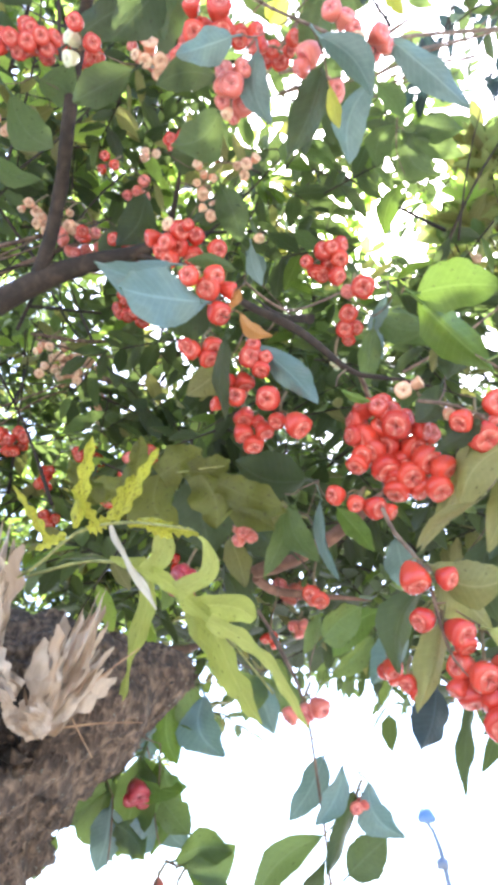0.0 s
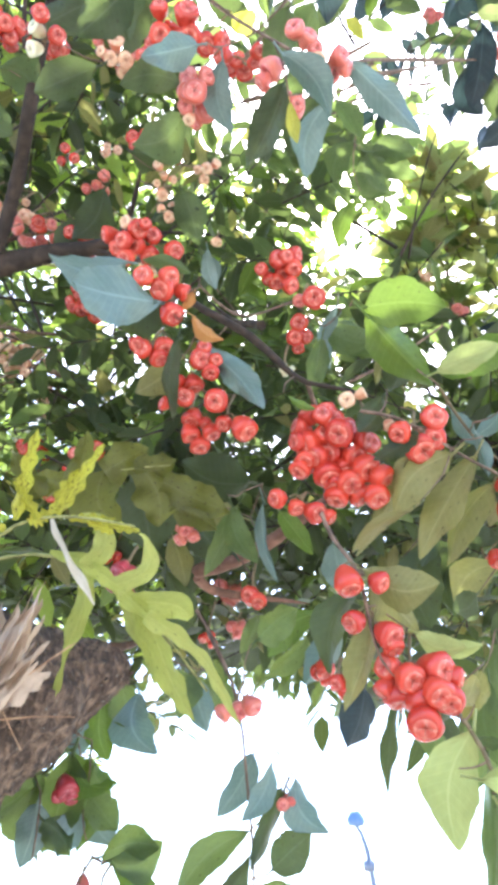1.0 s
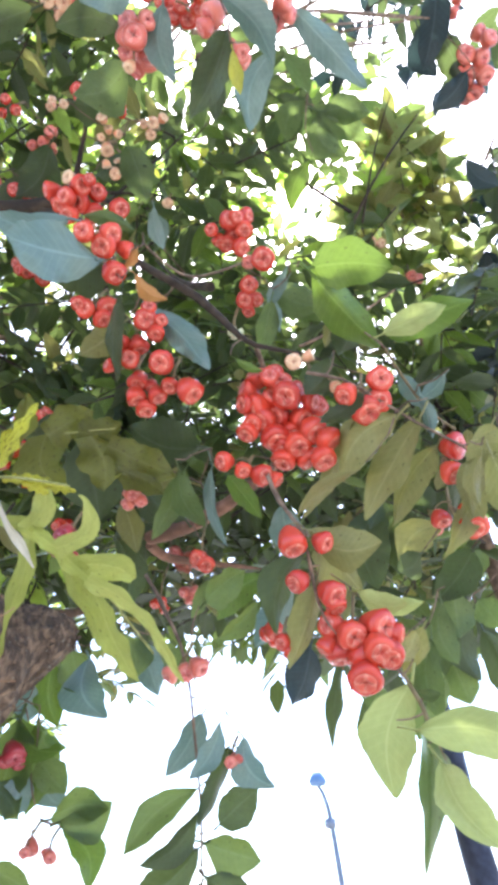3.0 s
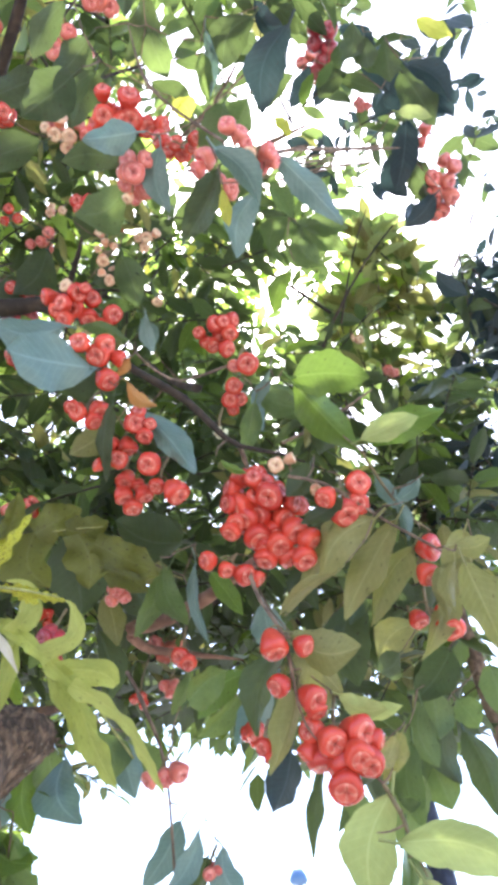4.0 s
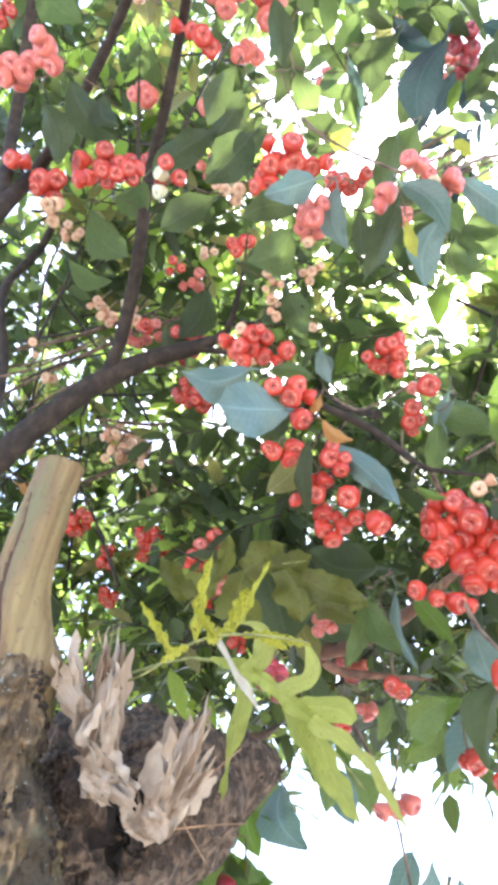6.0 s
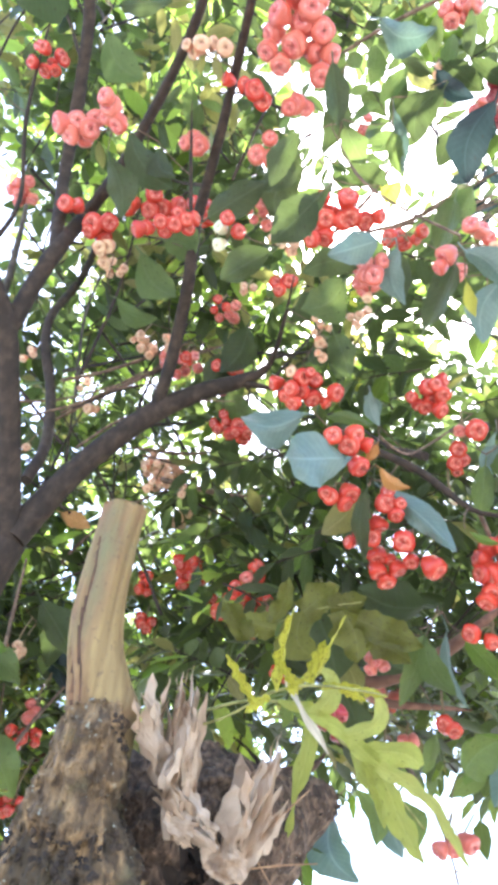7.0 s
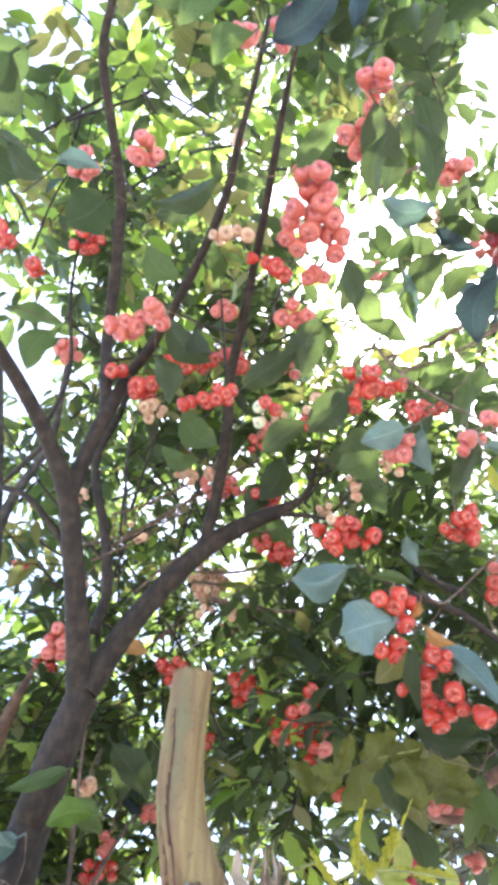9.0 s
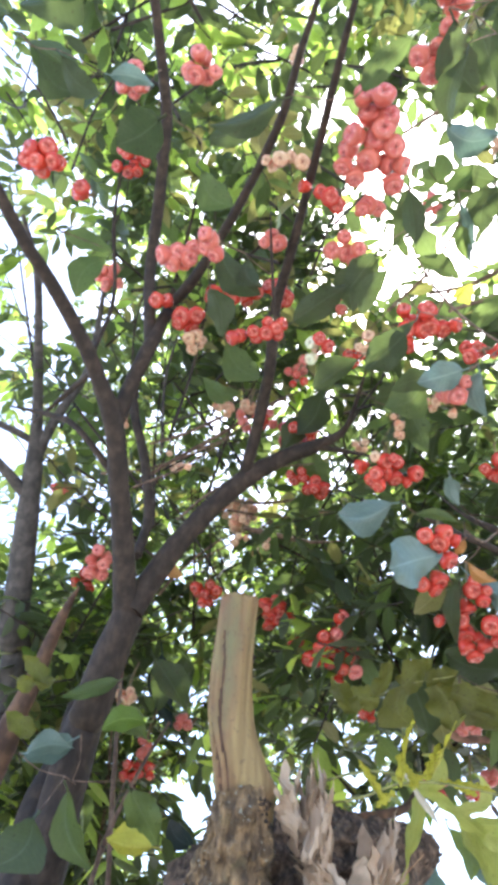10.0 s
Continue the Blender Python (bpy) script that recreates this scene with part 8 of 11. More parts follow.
crown.spray(-1.03, 1.04, 3.46, 13)
crown.spray(-1.22, 1.26, 3.79, 24, 0.105, 0.2)
crown.spray(-1.12, 1.82, 4.47, 61, 0.105, 0.2)
crown.spray(-0.89, 1.27, 3.77, 46, 0.105, 0.2)
crown.spray(-1.23, 1.53, 3.78, 26, 0.105, 0.2)
crown.spray(-1.35, 1.91, 4.23, 31, 0.105, 0.2)
crown.spray(-1.05, 1.81, 4.05, 39, 0.105, 0.2)
crown.spray(-1.05, 1.70, 3.85, 36, 0.105, 0.2)
crown.spray(-1.28, 1.28, 3.27, 7)
crown.spray(-1.01, 1.26, 3.22, 9)
crown.spray(-1.13, 1.59, 3.40, 18, 0.105, 0.2)
crown.spray(-1.02, 1.88, 3.65, 36, 0.105, 0.2)
crown.spray(-0.99, 1.64, 3.48, 33, 0.105, 0.2)
crown.spray(-0.69, 1.41, 3.32, 18)
crown.spray(-0.78, 1.63, 3.52, 33, 0.105, 0.2)
crown.spray(-1.19, 1.80, 3.36, 26, 0.105, 0.2)
crown.spray(-1.12, 1.76, 3.28, 24, 0.105, 0.2)
crown.spray(-1.13, 2.18, 3.72, 29, 0.105, 0.2)
crown.spray(-0.99, 1.72, 3.28, 24, 0.105, 0.2)
crown.spray(-1.53, 2.07, 3.34, 28, 0.105, 0.2)
crown.spray(-1.29, 2.29, 3.42, 39, 0.105, 0.2)
crown.spray(-1.11, 1.86, 3.11, 33, 0.105, 0.2)
crown.spray(-0.94, 1.76, 3.04, 19)
crown.spray(-0.89, 1.61, 3.02, 18)
crown.spray(-0.75, 2.07, 3.19, 26, 0.105, 0.2)
crown.spray(-1.12, 1.43, 2.69, 23)
crown.spray(-1.39, 1.92, 2.97, 47, 0.105, 0.2)
crown.spray(-0.95, 1.47, 2.69, 23)
crown.spray(-1.08, 1.76, 2.91, 27)
crown.spray(-1.04, 2.27, 3.13, 4, 0.105, 0.2)
crown.spray(-1.08, 2.33, 3.22, 4, 0.105, 0.2)
crown.spray(-0.64, 1.84, 2.89, 14)
crown.spray(-1.55, 2.45, 3.03, 57, 0.105, 0.2)
crown.spray(-1.48, 2.23, 2.85, 52, 0.105, 0.2)
crown.spray(-0.98, 1.76, 2.70, 25)
crown.spray(-1.25, 2.33, 2.96, 52, 0.105, 0.2)
crown.spray(-0.93, 2.03, 2.83, 3, 0.105, 0.2)
crown.spray(-0.94, 2.13, 2.81, 3, 0.105, 0.2)
crown.spray(-0.67, 1.88, 2.76, 6)
crown.spray(-0.76, 2.14, 2.80, 10, 0.105, 0.2)
crown.spray(-1.59, 2.72, 2.90, 42, 0.105, 0.2)
crown.spray(-1.48, 2.52, 2.77, 39, 0.105, 0.2)
crown.spray(-1.33, 2.62, 2.85, 41, 0.105, 0.2)
crown.spray(-1.16, 2.16, 2.64, 34, 0.105, 0.2)
crown.spray(-0.94, 2.07, 2.67, 8, 0.105, 0.2)
crown.spray(-0.79, 1.72, 2.47, 4)
crown.spray(-0.76, 2.63, 2.81, 29, 0.105, 0.2)
crown.spray(-0.83, 2.62, 2.83, 29, 0.105, 0.2)
crown.spray(-0.89, 0.69, 5.14, 19, 0.105, 0.2)
crown.spray(-0.43, 0.80, 5.20, 11, 0.105, 0.2)
crown.spray(-0.58, 1.03, 5.15, 21, 0.105, 0.2)
crown.spray(-0.41, 1.26, 5.16, 21, 0.105, 0.2)
crown.spray(-0.72, 2.01, 4.72, 31, 0.105, 0.2)
crown.spray(-0.37, 2.49, 4.46, 11, 0.105, 0.2)
crown.spray(-0.58, 2.75, 4.11, 21, 0.105, 0.2)
crown.spray(-0.67, 3.00, 3.73, 31, 0.105, 0.2)
crown.spray(-0.63, 2.74, 4.10, 41, 0.105, 0.2)
crown.spray(-0.27, 2.45, 3.93, 37, 0.105, 0.2)
crown.spray(-0.25, 2.06, 3.60, 31, 0.105, 0.2)
crown.spray(-0.73, 2.10, 3.37, 31, 0.105, 0.2)
crown.spray(-0.82, 2.63, 3.82, 39, 0.105, 0.2)
crown.spray(-0.43, 2.20, 3.44, 31, 0.105, 0.2)
crown.spray(-0.64, 2.72, 3.73, 37, 0.105, 0.2)
crown.spray(-0.38, 2.68, 3.82, 57, 0.105, 0.2)
crown.spray(-0.37, 2.78, 3.95, 61, 0.105, 0.2)
crown.spray(-0.84, 2.92, 3.60, 39, 0.105, 0.2)
crown.spray(-0.71, 2.30, 3.10, 31, 0.105, 0.2)
crown.spray(-0.64, 2.88, 3.54, 59, 0.105, 0.2)
crown.spray(-0.23, 2.34, 3.23, 47, 0.105, 0.2)
crown.spray(-0.70, 2.56, 3.01, 49, 0.105, 0.2)
crown.spray(-0.46, 2.55, 3.15, 49, 0.105, 0.2)
crown.spray(-0.45, 2.68, 3.08, 51, 0.105, 0.2)
crown.spray(-0.22, 3.17, 3.48, 61, 0.105, 0.2)
crown.spray(-0.64, 2.73, 2.93, 34, 0.105, 0.2)
crown.spray(-0.80, 3.36, 3.13, 41, 0.105, 0.2)
crown.spray(-0.44, 3.12, 3.12, 37, 0.105, 0.2)
crown.spray(-0.55, 3.03, 3.10, 37, 0.105, 0.2)
crown.spray(-0.25, 2.93, 3.04, 36, 0.105, 0.2)
crown.spray(-1.46, 2.59, 3.53, 33, 0.105, 0.2)
crown.spray(-1.27, 2.07, 3.26, 28, 0.105, 0.2)
crown.spray(-0.91, 1.85, 3.13, 24, 0.105, 0.2)
crown.spray(-1.51, 2.25, 3.17, 41, 0.105, 0.2)
crown.spray(-1.43, 2.00, 3.01, 37, 0.105, 0.2)
crown.spray(-1.24, 2.16, 3.01, 37, 0.105, 0.2)
crown.spray(-1.44, 2.57, 3.35, 46, 0.105, 0.2)
crown.spray(-1.38, 2.20, 2.83, 37, 0.105, 0.2)
crown.spray(-1.12, 2.08, 2.77, 36, 0.105, 0.2)
crown.spray(-1.61, 2.80, 2.95, 33, 0.105, 0.2)
crown.spray(-1.23, 2.43, 2.73, 28, 0.105, 0.2)
crown.spray(-1.51, 0.93, 4.01, 21, 0.105, 0.2)
crown.spray(-1.78, 1.40, 4.23, 34, 0.105, 0.2)
crown.spray(-1.56, 1.35, 3.77, 41, 0.105, 0.2)
crown.spray(-1.58, 1.80, 3.22, 57, 0.105, 0.2)
crown.spray(-1.20, 1.35, 2.53, 38)
crown.spray(-1.20, 1.52, 2.40, 40)
crown.spray(-1.72, 2.42, 2.78, 99, 0.105, 0.2)
crown.spray(-1.57, 2.52, 2.57, 97, 0.105, 0.2)
crown.spray(-1.57, 2.44, 2.46, 95, 0.105, 0.2)
crown.spray(-1.10, 1.74, 2.28, 42)
crown.spray(-1.13, 1.78, 2.36, 43)
crown.spray(-1.68, 2.67, 2.34, 102, 0.105, 0.2)
crown.spray(-1.21, 1.72, 2.15, 42)
crown.spray(-1.31, 2.50, 2.33, 92, 0.105, 0.2)
crown.spray(-0.95, 1.59, 2.13, 38)
crown.spray(-1.09, 2.69, 2.34, 33, 0.105, 0.2)
crown.spray(-0.70, 1.79, 2.19, 27)
crown.spray(-0.81, 2.34, 2.29, 56, 0.105, 0.2)
crown.spray(-0.58, 2.27, 2.32, 37, 0.105, 0.2)
crown.spray(-1.72, 1.36, 4.13, 11, 0.105, 0.2)
crown.spray(-1.70, 1.48, 4.23, 13, 0.105, 0.2)
crown.spray(-1.58, 1.51, 3.88, 14, 0.105, 0.2)
crown.spray(-1.70, 1.44, 3.94, 16, 0.105, 0.2)
crown.spray(-1.63, 1.64, 3.71, 14, 0.105, 0.2)
crown.spray(-1.74, 2.01, 3.67, 16, 0.105, 0.2)
crown.spray(-1.23, 1.71, 3.07, 13, 0.105, 0.2)
crown.spray(-1.01, 1.81, 3.09, 18, 0.105, 0.2)
crown.spray(-1.60, 2.61, 3.37, 26, 0.105, 0.2)
crown.spray(-0.78, 1.92, 3.01, 2, 0.105, 0.2)
crown.spray(-1.05, 2.76, 3.42, 2, 0.105, 0.2)
crown.spray(-1.58, 2.09, 2.78, 31, 0.105, 0.2)
crown.spray(-1.70, 2.34, 2.93, 34, 0.105, 0.2)
crown.spray(-1.20, 1.91, 2.77, 28, 0.105, 0.2)
crown.spray(-1.41, 2.21, 2.95, 33, 0.105, 0.2)
crown.spray(-1.18, 2.58, 3.05, 8, 0.105, 0.2)
crown.spray(-0.95, 2.74, 3.14, 2, 0.105, 0.2)
crown.spray(-1.00, 2.59, 3.12, 2, 0.105, 0.2)
crown.spray(-0.55, 2.02, 2.85, 13, 0.105, 0.2)
crown.spray(-1.21, 2.07, 2.66, 29, 0.105, 0.2)
crown.spray(-1.21, 2.08, 2.59, 29, 0.105, 0.2)
crown.spray(-0.95, 2.74, 2.79, 16, 0.105, 0.2)
crown.spray(-0.66, 2.30, 2.65, 14, 0.105, 0.2)
crown.spray(-0.70, 2.37, 2.68, 14, 0.105, 0.2)
crown.spray(-1.78, 2.80, 2.66, 37, 0.105, 0.2)
crown.spray(-1.54, 2.40, 2.44, 33, 0.105, 0.2)
crown.spray(-1.42, 2.71, 2.56, 36, 0.105, 0.2)
crown.spray(-1.52, 2.92, 2.70, 39, 0.105, 0.2)
crown.spray(-1.10, 2.31, 2.49, 19, 0.105, 0.2)
crown.spray(-1.05, 2.44, 2.57, 7, 0.105, 0.2)
crown.spray(-0.78, 2.15, 2.50, 18, 0.105, 0.2)
crown.spray(-0.83, 2.14, 2.46, 6, 0.105, 0.2)
crown.spray(-0.70, 2.90, 2.62, 16, 0.105, 0.2)
crown.spray(-0.49, 2.70, 2.59, 16, 0.105, 0.2)
crown.spray(-1.42, 2.22, 2.26, 31, 0.105, 0.2)
crown.spray(-1.27, 2.45, 2.30, 33, 0.105, 0.2)
crown.spray(-0.97, 2.18, 2.31, 9, 0.105, 0.2)
crown.spray(-0.79, 2.26, 2.28, 19, 0.105, 0.2)
crown.spray(-0.69, 2.41, 2.28, 14, 0.105, 0.2)
crown.spray(-0.44, 2.42, 2.33, 14, 0.105, 0.2)
crown.spray(-1.01, 1.82, 2.40, 7)
crown.spray(-0.95, 1.79, 2.24, 6)
crown.spray(-1.18, 2.46, 2.50, 13, 0.105, 0.2)
crown.shoot(-0.66, 0.47, 4.15, 1.08)
crown.shoot(-0.63, 1.96, 3.01, 0.55)
crown.shoot(-0.33, 1.50, 3.55, 1.04)
crown.shoot(-1.30, 1.59, 3.37, 0.40)
crown.shoot(-0.60, 0.99, 3.68, 0.63)
crown.shoot(-1.33, 1.11, 3.83, 0.95)
crown.shoot(-1.22, 0.91, 3.37, 1.02)
crown.shoot(-0.28, 0.69, 3.70, 0.42)
crown.shoot(-0.76, 0.32, 4.31, 0.76)
crown.shoot(-0.53, 0.03, 3.78, 0.53)
crown.shoot(-0.92, 0.06, 3.88, 0.78)
crown.shoot(-0.68, 0.81, 3.84, 0.44)
crown.shoot(-0.73, 0.96, 3.12, 0.87)
crown.shoot(-0.27, 2.19, 3.06, 0.62)
crown.shoot(-0.71, -0.02, 3.69, 0.87)
crown.shoot(-0.63, 0.03, 4.35, 0.99)
crown.shoot(-0.50, 0.72, 3.74, 0.43)
crown.shoot(-1.12, 1.95, 2.94, 0.52)
crown.shoot(-0.17, -0.04, 3.88, 0.66)
crown.shoot(-1.22, 1.64, 3.25, 0.94)
crown.shoot(-0.66, 1.57, 3.78, 0.96)
crown.shoot(-0.49, 1.37, 2.61, 0.70)
crown.shoot(-0.65, 1.19, 3.07, 0.72)
crown.shoot(-0.74, 1.42, 3.72, 0.73)
crown.shoot(-0.04, 0.46, 4.41, 0.81)
crown.shoot(-0.45, 1.98, 3.16, 1.01)
crown.shoot(-0.72, 0.29, 3.98, 0.74)
crown.shoot(-0.77, 1.65, 3.68, 0.43)
crown.shoot(-1.02, 0.31, 3.82, 0.65)
crown.shoot(-1.05, 0.14, 3.69, 0.78)
crown.shoot(-0.83, 1.16, 2.82, 0.89)
crown.shoot(-0.84, 1.28, 3.03, 1.05)
crown.shoot(-1.07, 0.26, 4.37, 0.88)
crown.shoot(-0.38, 1.12, 4.16, 1.03)
crown.shoot(-0.38, 1.92, 3.43, 0.51)
crown.shoot(-0.22, 0.33, 4.26, 0.59)
crown.shoot(-0.70, 0.34, 3.65, 0.77)
crown.shoot(-0.20, 0.59, 3.66, 0.97)
crown.shoot(-0.75, 0.00, 3.66, 0.89)
crown.shoot(-0.16, 1.47, 3.46, 0.90)
crown.shoot(-0.47, 1.91, 2.89, 0.51)
crown.shoot(-0.11, 1.34, 3.35, 1.03)
crown.shoot(-0.19, 0.78, 3.82, 0.51)
crown.shoot(-0.17, 1.55, 3.48, 0.55)
crown.shoot(-0.50, 2.05, 3.08, 0.72)
crown.shoot(-1.04, 0.87, 3.10, 0.70)
crown.shoot(-0.90, 1.86, 3.03, 0.49)
crown.shoot(-0.64, 1.12, 3.31, 0.81)
crown.shoot(-1.29, 1.33, 3.27, 1.04)
crown.shoot(-0.16, 0.44, 3.61, 0.86)
crown.shoot(-0.50, 1.34, 3.21, 0.69)
crown.shoot(-0.33, 1.10, 3.42, 0.48)
crown.shoot(-0.43, 0.75, 4.37, 0.99)
crown.shoot(-0.61, 0.22, 3.62, 0.78)
crown.shoot(-0.33, 0.12, 4.08, 0.66)
crown.shoot(-0.75, 1.14, 3.53, 0.89)
crown.shoot(-1.06, 1.33, 3.25, 0.81)
crown.shoot(-0.69, 2.06, 3.22, 0.41)
crown.shoot(-0.46, 1.18, 3.79, 0.56)
crown.shoot(-0.75, 0.75, 3.75, 1.04)
crown.shoot(-0.81, 0.61, 3.40, 0.63)
crown.shoot(-0.88, 0.55, 3.54, 0.60)
crown.shoot(-0.89, 0.85, 3.72, 0.85)
crown.shoot(-0.52, 0.92, 3.71, 0.76)
crown.shoot(-0.54, 0.91, 4.34, 0.97)
crown.shoot(-0.20, 0.19, 3.86, 0.83)
crown.shoot(-0.23, 1.10, 4.06, 0.82)
crown.shoot(-1.44, 1.87, 2.95, 0.67)
crown.shoot(-0.25, 0.43, 4.21, 0.85)
crown.shoot(-0.78, 1.28, 2.88, 0.53)
crown.shoot(-0.58, 1.09, 3.04, 0.87)
crown.shoot(-1.05, 0.96, 3.62, 0.91)
crown.shoot(-0.81, 1.33, 3.10, 1.06)
crown.shoot(-0.75, 0.19, 3.89, 1.06)
crown.shoot(-0.39, 0.48, 3.63, 0.88)
crown.shoot(-0.34, 0.20, 4.00, 0.97)
crown.shoot(-0.63, 1.84, 2.93, 0.52)
crown.shoot(-0.83, 1.75, 3.65, 0.62)
crown.shoot(-1.23, 1.60, 3.17, 0.49)
crown.shoot(-0.76, 1.66, 2.86, 0.78)
crown.shoot(-1.13, 1.51, 2.73, 0.78)
crown.shoot(-0.95, 1.57, 2.85, 0.86)
crown.shoot(-0.37, 1.60, 3.18, 0.99)
crown.shoot(-0.42, 0.68, 3.94, 0.79)
crown.shoot(-0.65, 1.28, 3.38, 0.98)
crown.shoot(-0.17, 0.39, 4.34, 0.52)
crown.shoot(-0.78, 1.09, 2.97, 1.08)
crown.shoot(-1.10, 1.56, 3.07, 0.78)
crown.shoot(-0.11, 0.92, 4.32, 0.92)
crown.shoot(-0.78, 1.09, 3.99, 0.44)
crown.done()
# high far leaves, mostly in the sunlit tone
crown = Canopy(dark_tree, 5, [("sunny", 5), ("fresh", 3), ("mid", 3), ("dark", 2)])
crown.spray(-1.39, 1.02, 6.83, 43, 0.095, 0.3)
crown.spray(-0.58, 0.74, 5.36, 20, 0.095, 0.3)
crown.spray(-0.91, 0.89, 6.37, 27, 0.095, 0.3)
crown.spray(-0.50, 0.79, 5.89, 18, 0.095, 0.3)
crown.spray(-1.20, 1.18, 6.06, 36, 0.095, 0.3)
crown.spray(-1.02, 1.10, 5.68, 34, 0.095, 0.3)
crown.spray(-0.87, 1.20, 5.96, 36, 0.095, 0.3)
crown.spray(-0.49, 1.17, 6.06, 25, 0.095, 0.3)
crown.spray(-0.51, 1.32, 6.41, 27, 0.095, 0.3)
crown.spray(-0.91, 1.24, 5.24, 20, 0.095, 0.3)
crown.spray(-1.35, 1.67, 6.09, 27, 0.095, 0.3)
crown.spray(-0.74, 1.35, 5.74, 34, 0.095, 0.3)
crown.spray(-0.78, 1.46, 5.99, 36, 0.095, 0.3)
crown.spray(-0.64, 1.57, 6.35, 39, 0.095, 0.3)
crown.spray(-1.42, 1.98, 6.42, 41, 0.095, 0.3)
crown.spray(-1.28, 2.02, 6.32, 41, 0.095, 0.3)
crown.spray(-0.84, 1.96, 6.01, 39, 0.095, 0.3)
crown.spray(-0.66, 1.59, 5.13, 29, 0.095, 0.3)
crown.spray(-0.54, 1.95, 6.30, 27, 0.095, 0.3)
crown.spray(-0.47, 2.21, 6.69, 29, 0.095, 0.3)
crown.spray(-1.08, 2.09, 5.43, 52, 0.095, 0.3)
crown.spray(-1.22, 2.03, 5.41, 52, 0.095, 0.3)
crown.spray(-0.72, 1.76, 4.95, 43, 0.095, 0.3)
crown.spray(-0.79, 2.09, 5.49, 52, 0.095, 0.3)
crown.spray(-0.64, 2.60, 6.40, 43, 0.095, 0.3)
crown.spray(-0.46, 1.93, 5.25, 32, 0.095, 0.3)
crown.spray(-0.18, 2.38, 6.22, 27, 0.095, 0.3)
crown.spray(-1.34, 2.56, 5.82, 39, 0.095, 0.3)
crown.spray(-1.03, 2.19, 5.02, 32, 0.095, 0.3)
crown.spray(-0.92, 2.42, 5.25, 52, 0.095, 0.3)
crown.spray(-0.53, 2.83, 6.25, 41, 0.095, 0.3)
crown.spray(-0.49, 2.64, 5.84, 39, 0.095, 0.3)
crown.spray(-0.41, 2.41, 4.82, 16, 0.095, 0.3)
crown.spray(-0.38, 2.41, 4.70, 16, 0.095, 0.3)
crown.spray(-0.16, 2.33, 4.63, 29, 0.095, 0.3)
crown.spray(-0.53, 3.11, 4.99, 18, 0.095, 0.3)
crown.spray(-1.18, 3.38, 4.92, 27, 0.095, 0.3)
crown.spray(-1.03, 2.90, 4.40, 23, 0.095, 0.3)
crown.spray(-0.99, 3.89, 5.22, 41, 0.095, 0.3)
crown.spray(-0.58, 4.04, 5.33, 43, 0.095, 0.3)
crown.spray(-0.66, 3.91, 5.51, 43, 0.095, 0.3)
crown.spray(-1.02, 3.30, 4.28, 34, 0.095, 0.3)
crown.spray(-1.16, 3.81, 4.55, 39, 0.095, 0.3)
crown.spray(-0.66, 3.06, 4.08, 29, 0.095, 0.3)
crown.spray(-0.90, 3.51, 4.52, 36, 0.095, 0.3)
crown.spray(-0.30, 3.15, 4.08, 46, 0.095, 0.3)
crown.spray(-0.36, 3.29, 4.28, 50, 0.095, 0.3)
crown.spray(-1.06, 3.24, 3.85, 32, 0.095, 0.3)
crown.spray(-1.13, 3.84, 4.11, 16, 0.095, 0.3)
crown.spray(-0.62, 3.16, 3.80, 46, 0.095, 0.3)
crown.spray(-0.41, 3.24, 3.70, 46, 0.095, 0.3)
crown.spray(-0.31, 3.46, 3.99, 48, 0.095, 0.3)
crown.spray(-0.95, 3.29, 3.55, 46, 0.095, 0.3)
crown.spray(-0.94, 3.36, 3.41, 46, 0.095, 0.3)
crown.spray(-0.66, 3.72, 3.71, 50, 0.095, 0.3)
crown.spray(-0.79, 4.79, 4.19, 64, 0.095, 0.3)
crown.spray(-0.37, 4.64, 4.13, 62, 0.095, 0.3)
crown.spray(-0.31, 3.58, 3.69, 48, 0.095, 0.3)
crown.spray(-0.95, 3.36, 3.28, 29, 0.095, 0.3)
crown.spray(-1.23, 4.70, 3.78, 41, 0.095, 0.3)
crown.spray(-0.58, 3.92, 3.41, 34, 0.095, 0.3)
crown.spray(-0.61, 3.75, 3.44, 32, 0.095, 0.3)
crown.spray(-0.67, -0.12, 6.42, 34, 0.095, 0.3)
crown.spray(-0.73, -0.04, 7.37, 41, 0.095, 0.3)
crown.spray(-0.40, -0.18, 5.58, 27, 0.095, 0.3)
crown.spray(-0.48, -0.03, 7.01, 39, 0.095, 0.3)
crown.spray(-1.00, 0.23, 6.26, 34, 0.095, 0.3)
crown.spray(-1.31, 0.32, 7.13, 39, 0.095, 0.3)
crown.spray(-0.67, 0.16, 5.94, 29, 0.095, 0.3)
crown.spray(-0.66, 0.10, 5.86, 29, 0.095, 0.3)
crown.spray(-0.48, 0.40, 7.15, 39, 0.095, 0.3)
crown.spray(-0.45, 0.14, 5.79, 29, 0.095, 0.3)
crown.spray(-1.63, 0.19, 5.52, 23, 0.095, 0.3)
crown.spray(-1.81, 0.41, 6.15, 25, 0.095, 0.3)
crown.spray(-1.29, 0.40, 5.70, 23, 0.095, 0.3)
crown.spray(-1.54, 0.34, 6.16, 25, 0.095, 0.3)
crown.spray(-1.36, 0.58, 6.79, 39, 0.095, 0.3)
crown.spray(-1.35, 0.48, 6.81, 39, 0.095, 0.3)
crown.spray(-0.74, 0.48, 5.80, 29, 0.095, 0.3)
crown.spray(-0.89, 0.55, 7.10, 39, 0.095, 0.3)
crown.spray(-0.49, 0.53, 6.47, 25, 0.095, 0.3)
crown.spray(-0.52, 0.76, 7.46, 32, 0.095, 0.3)
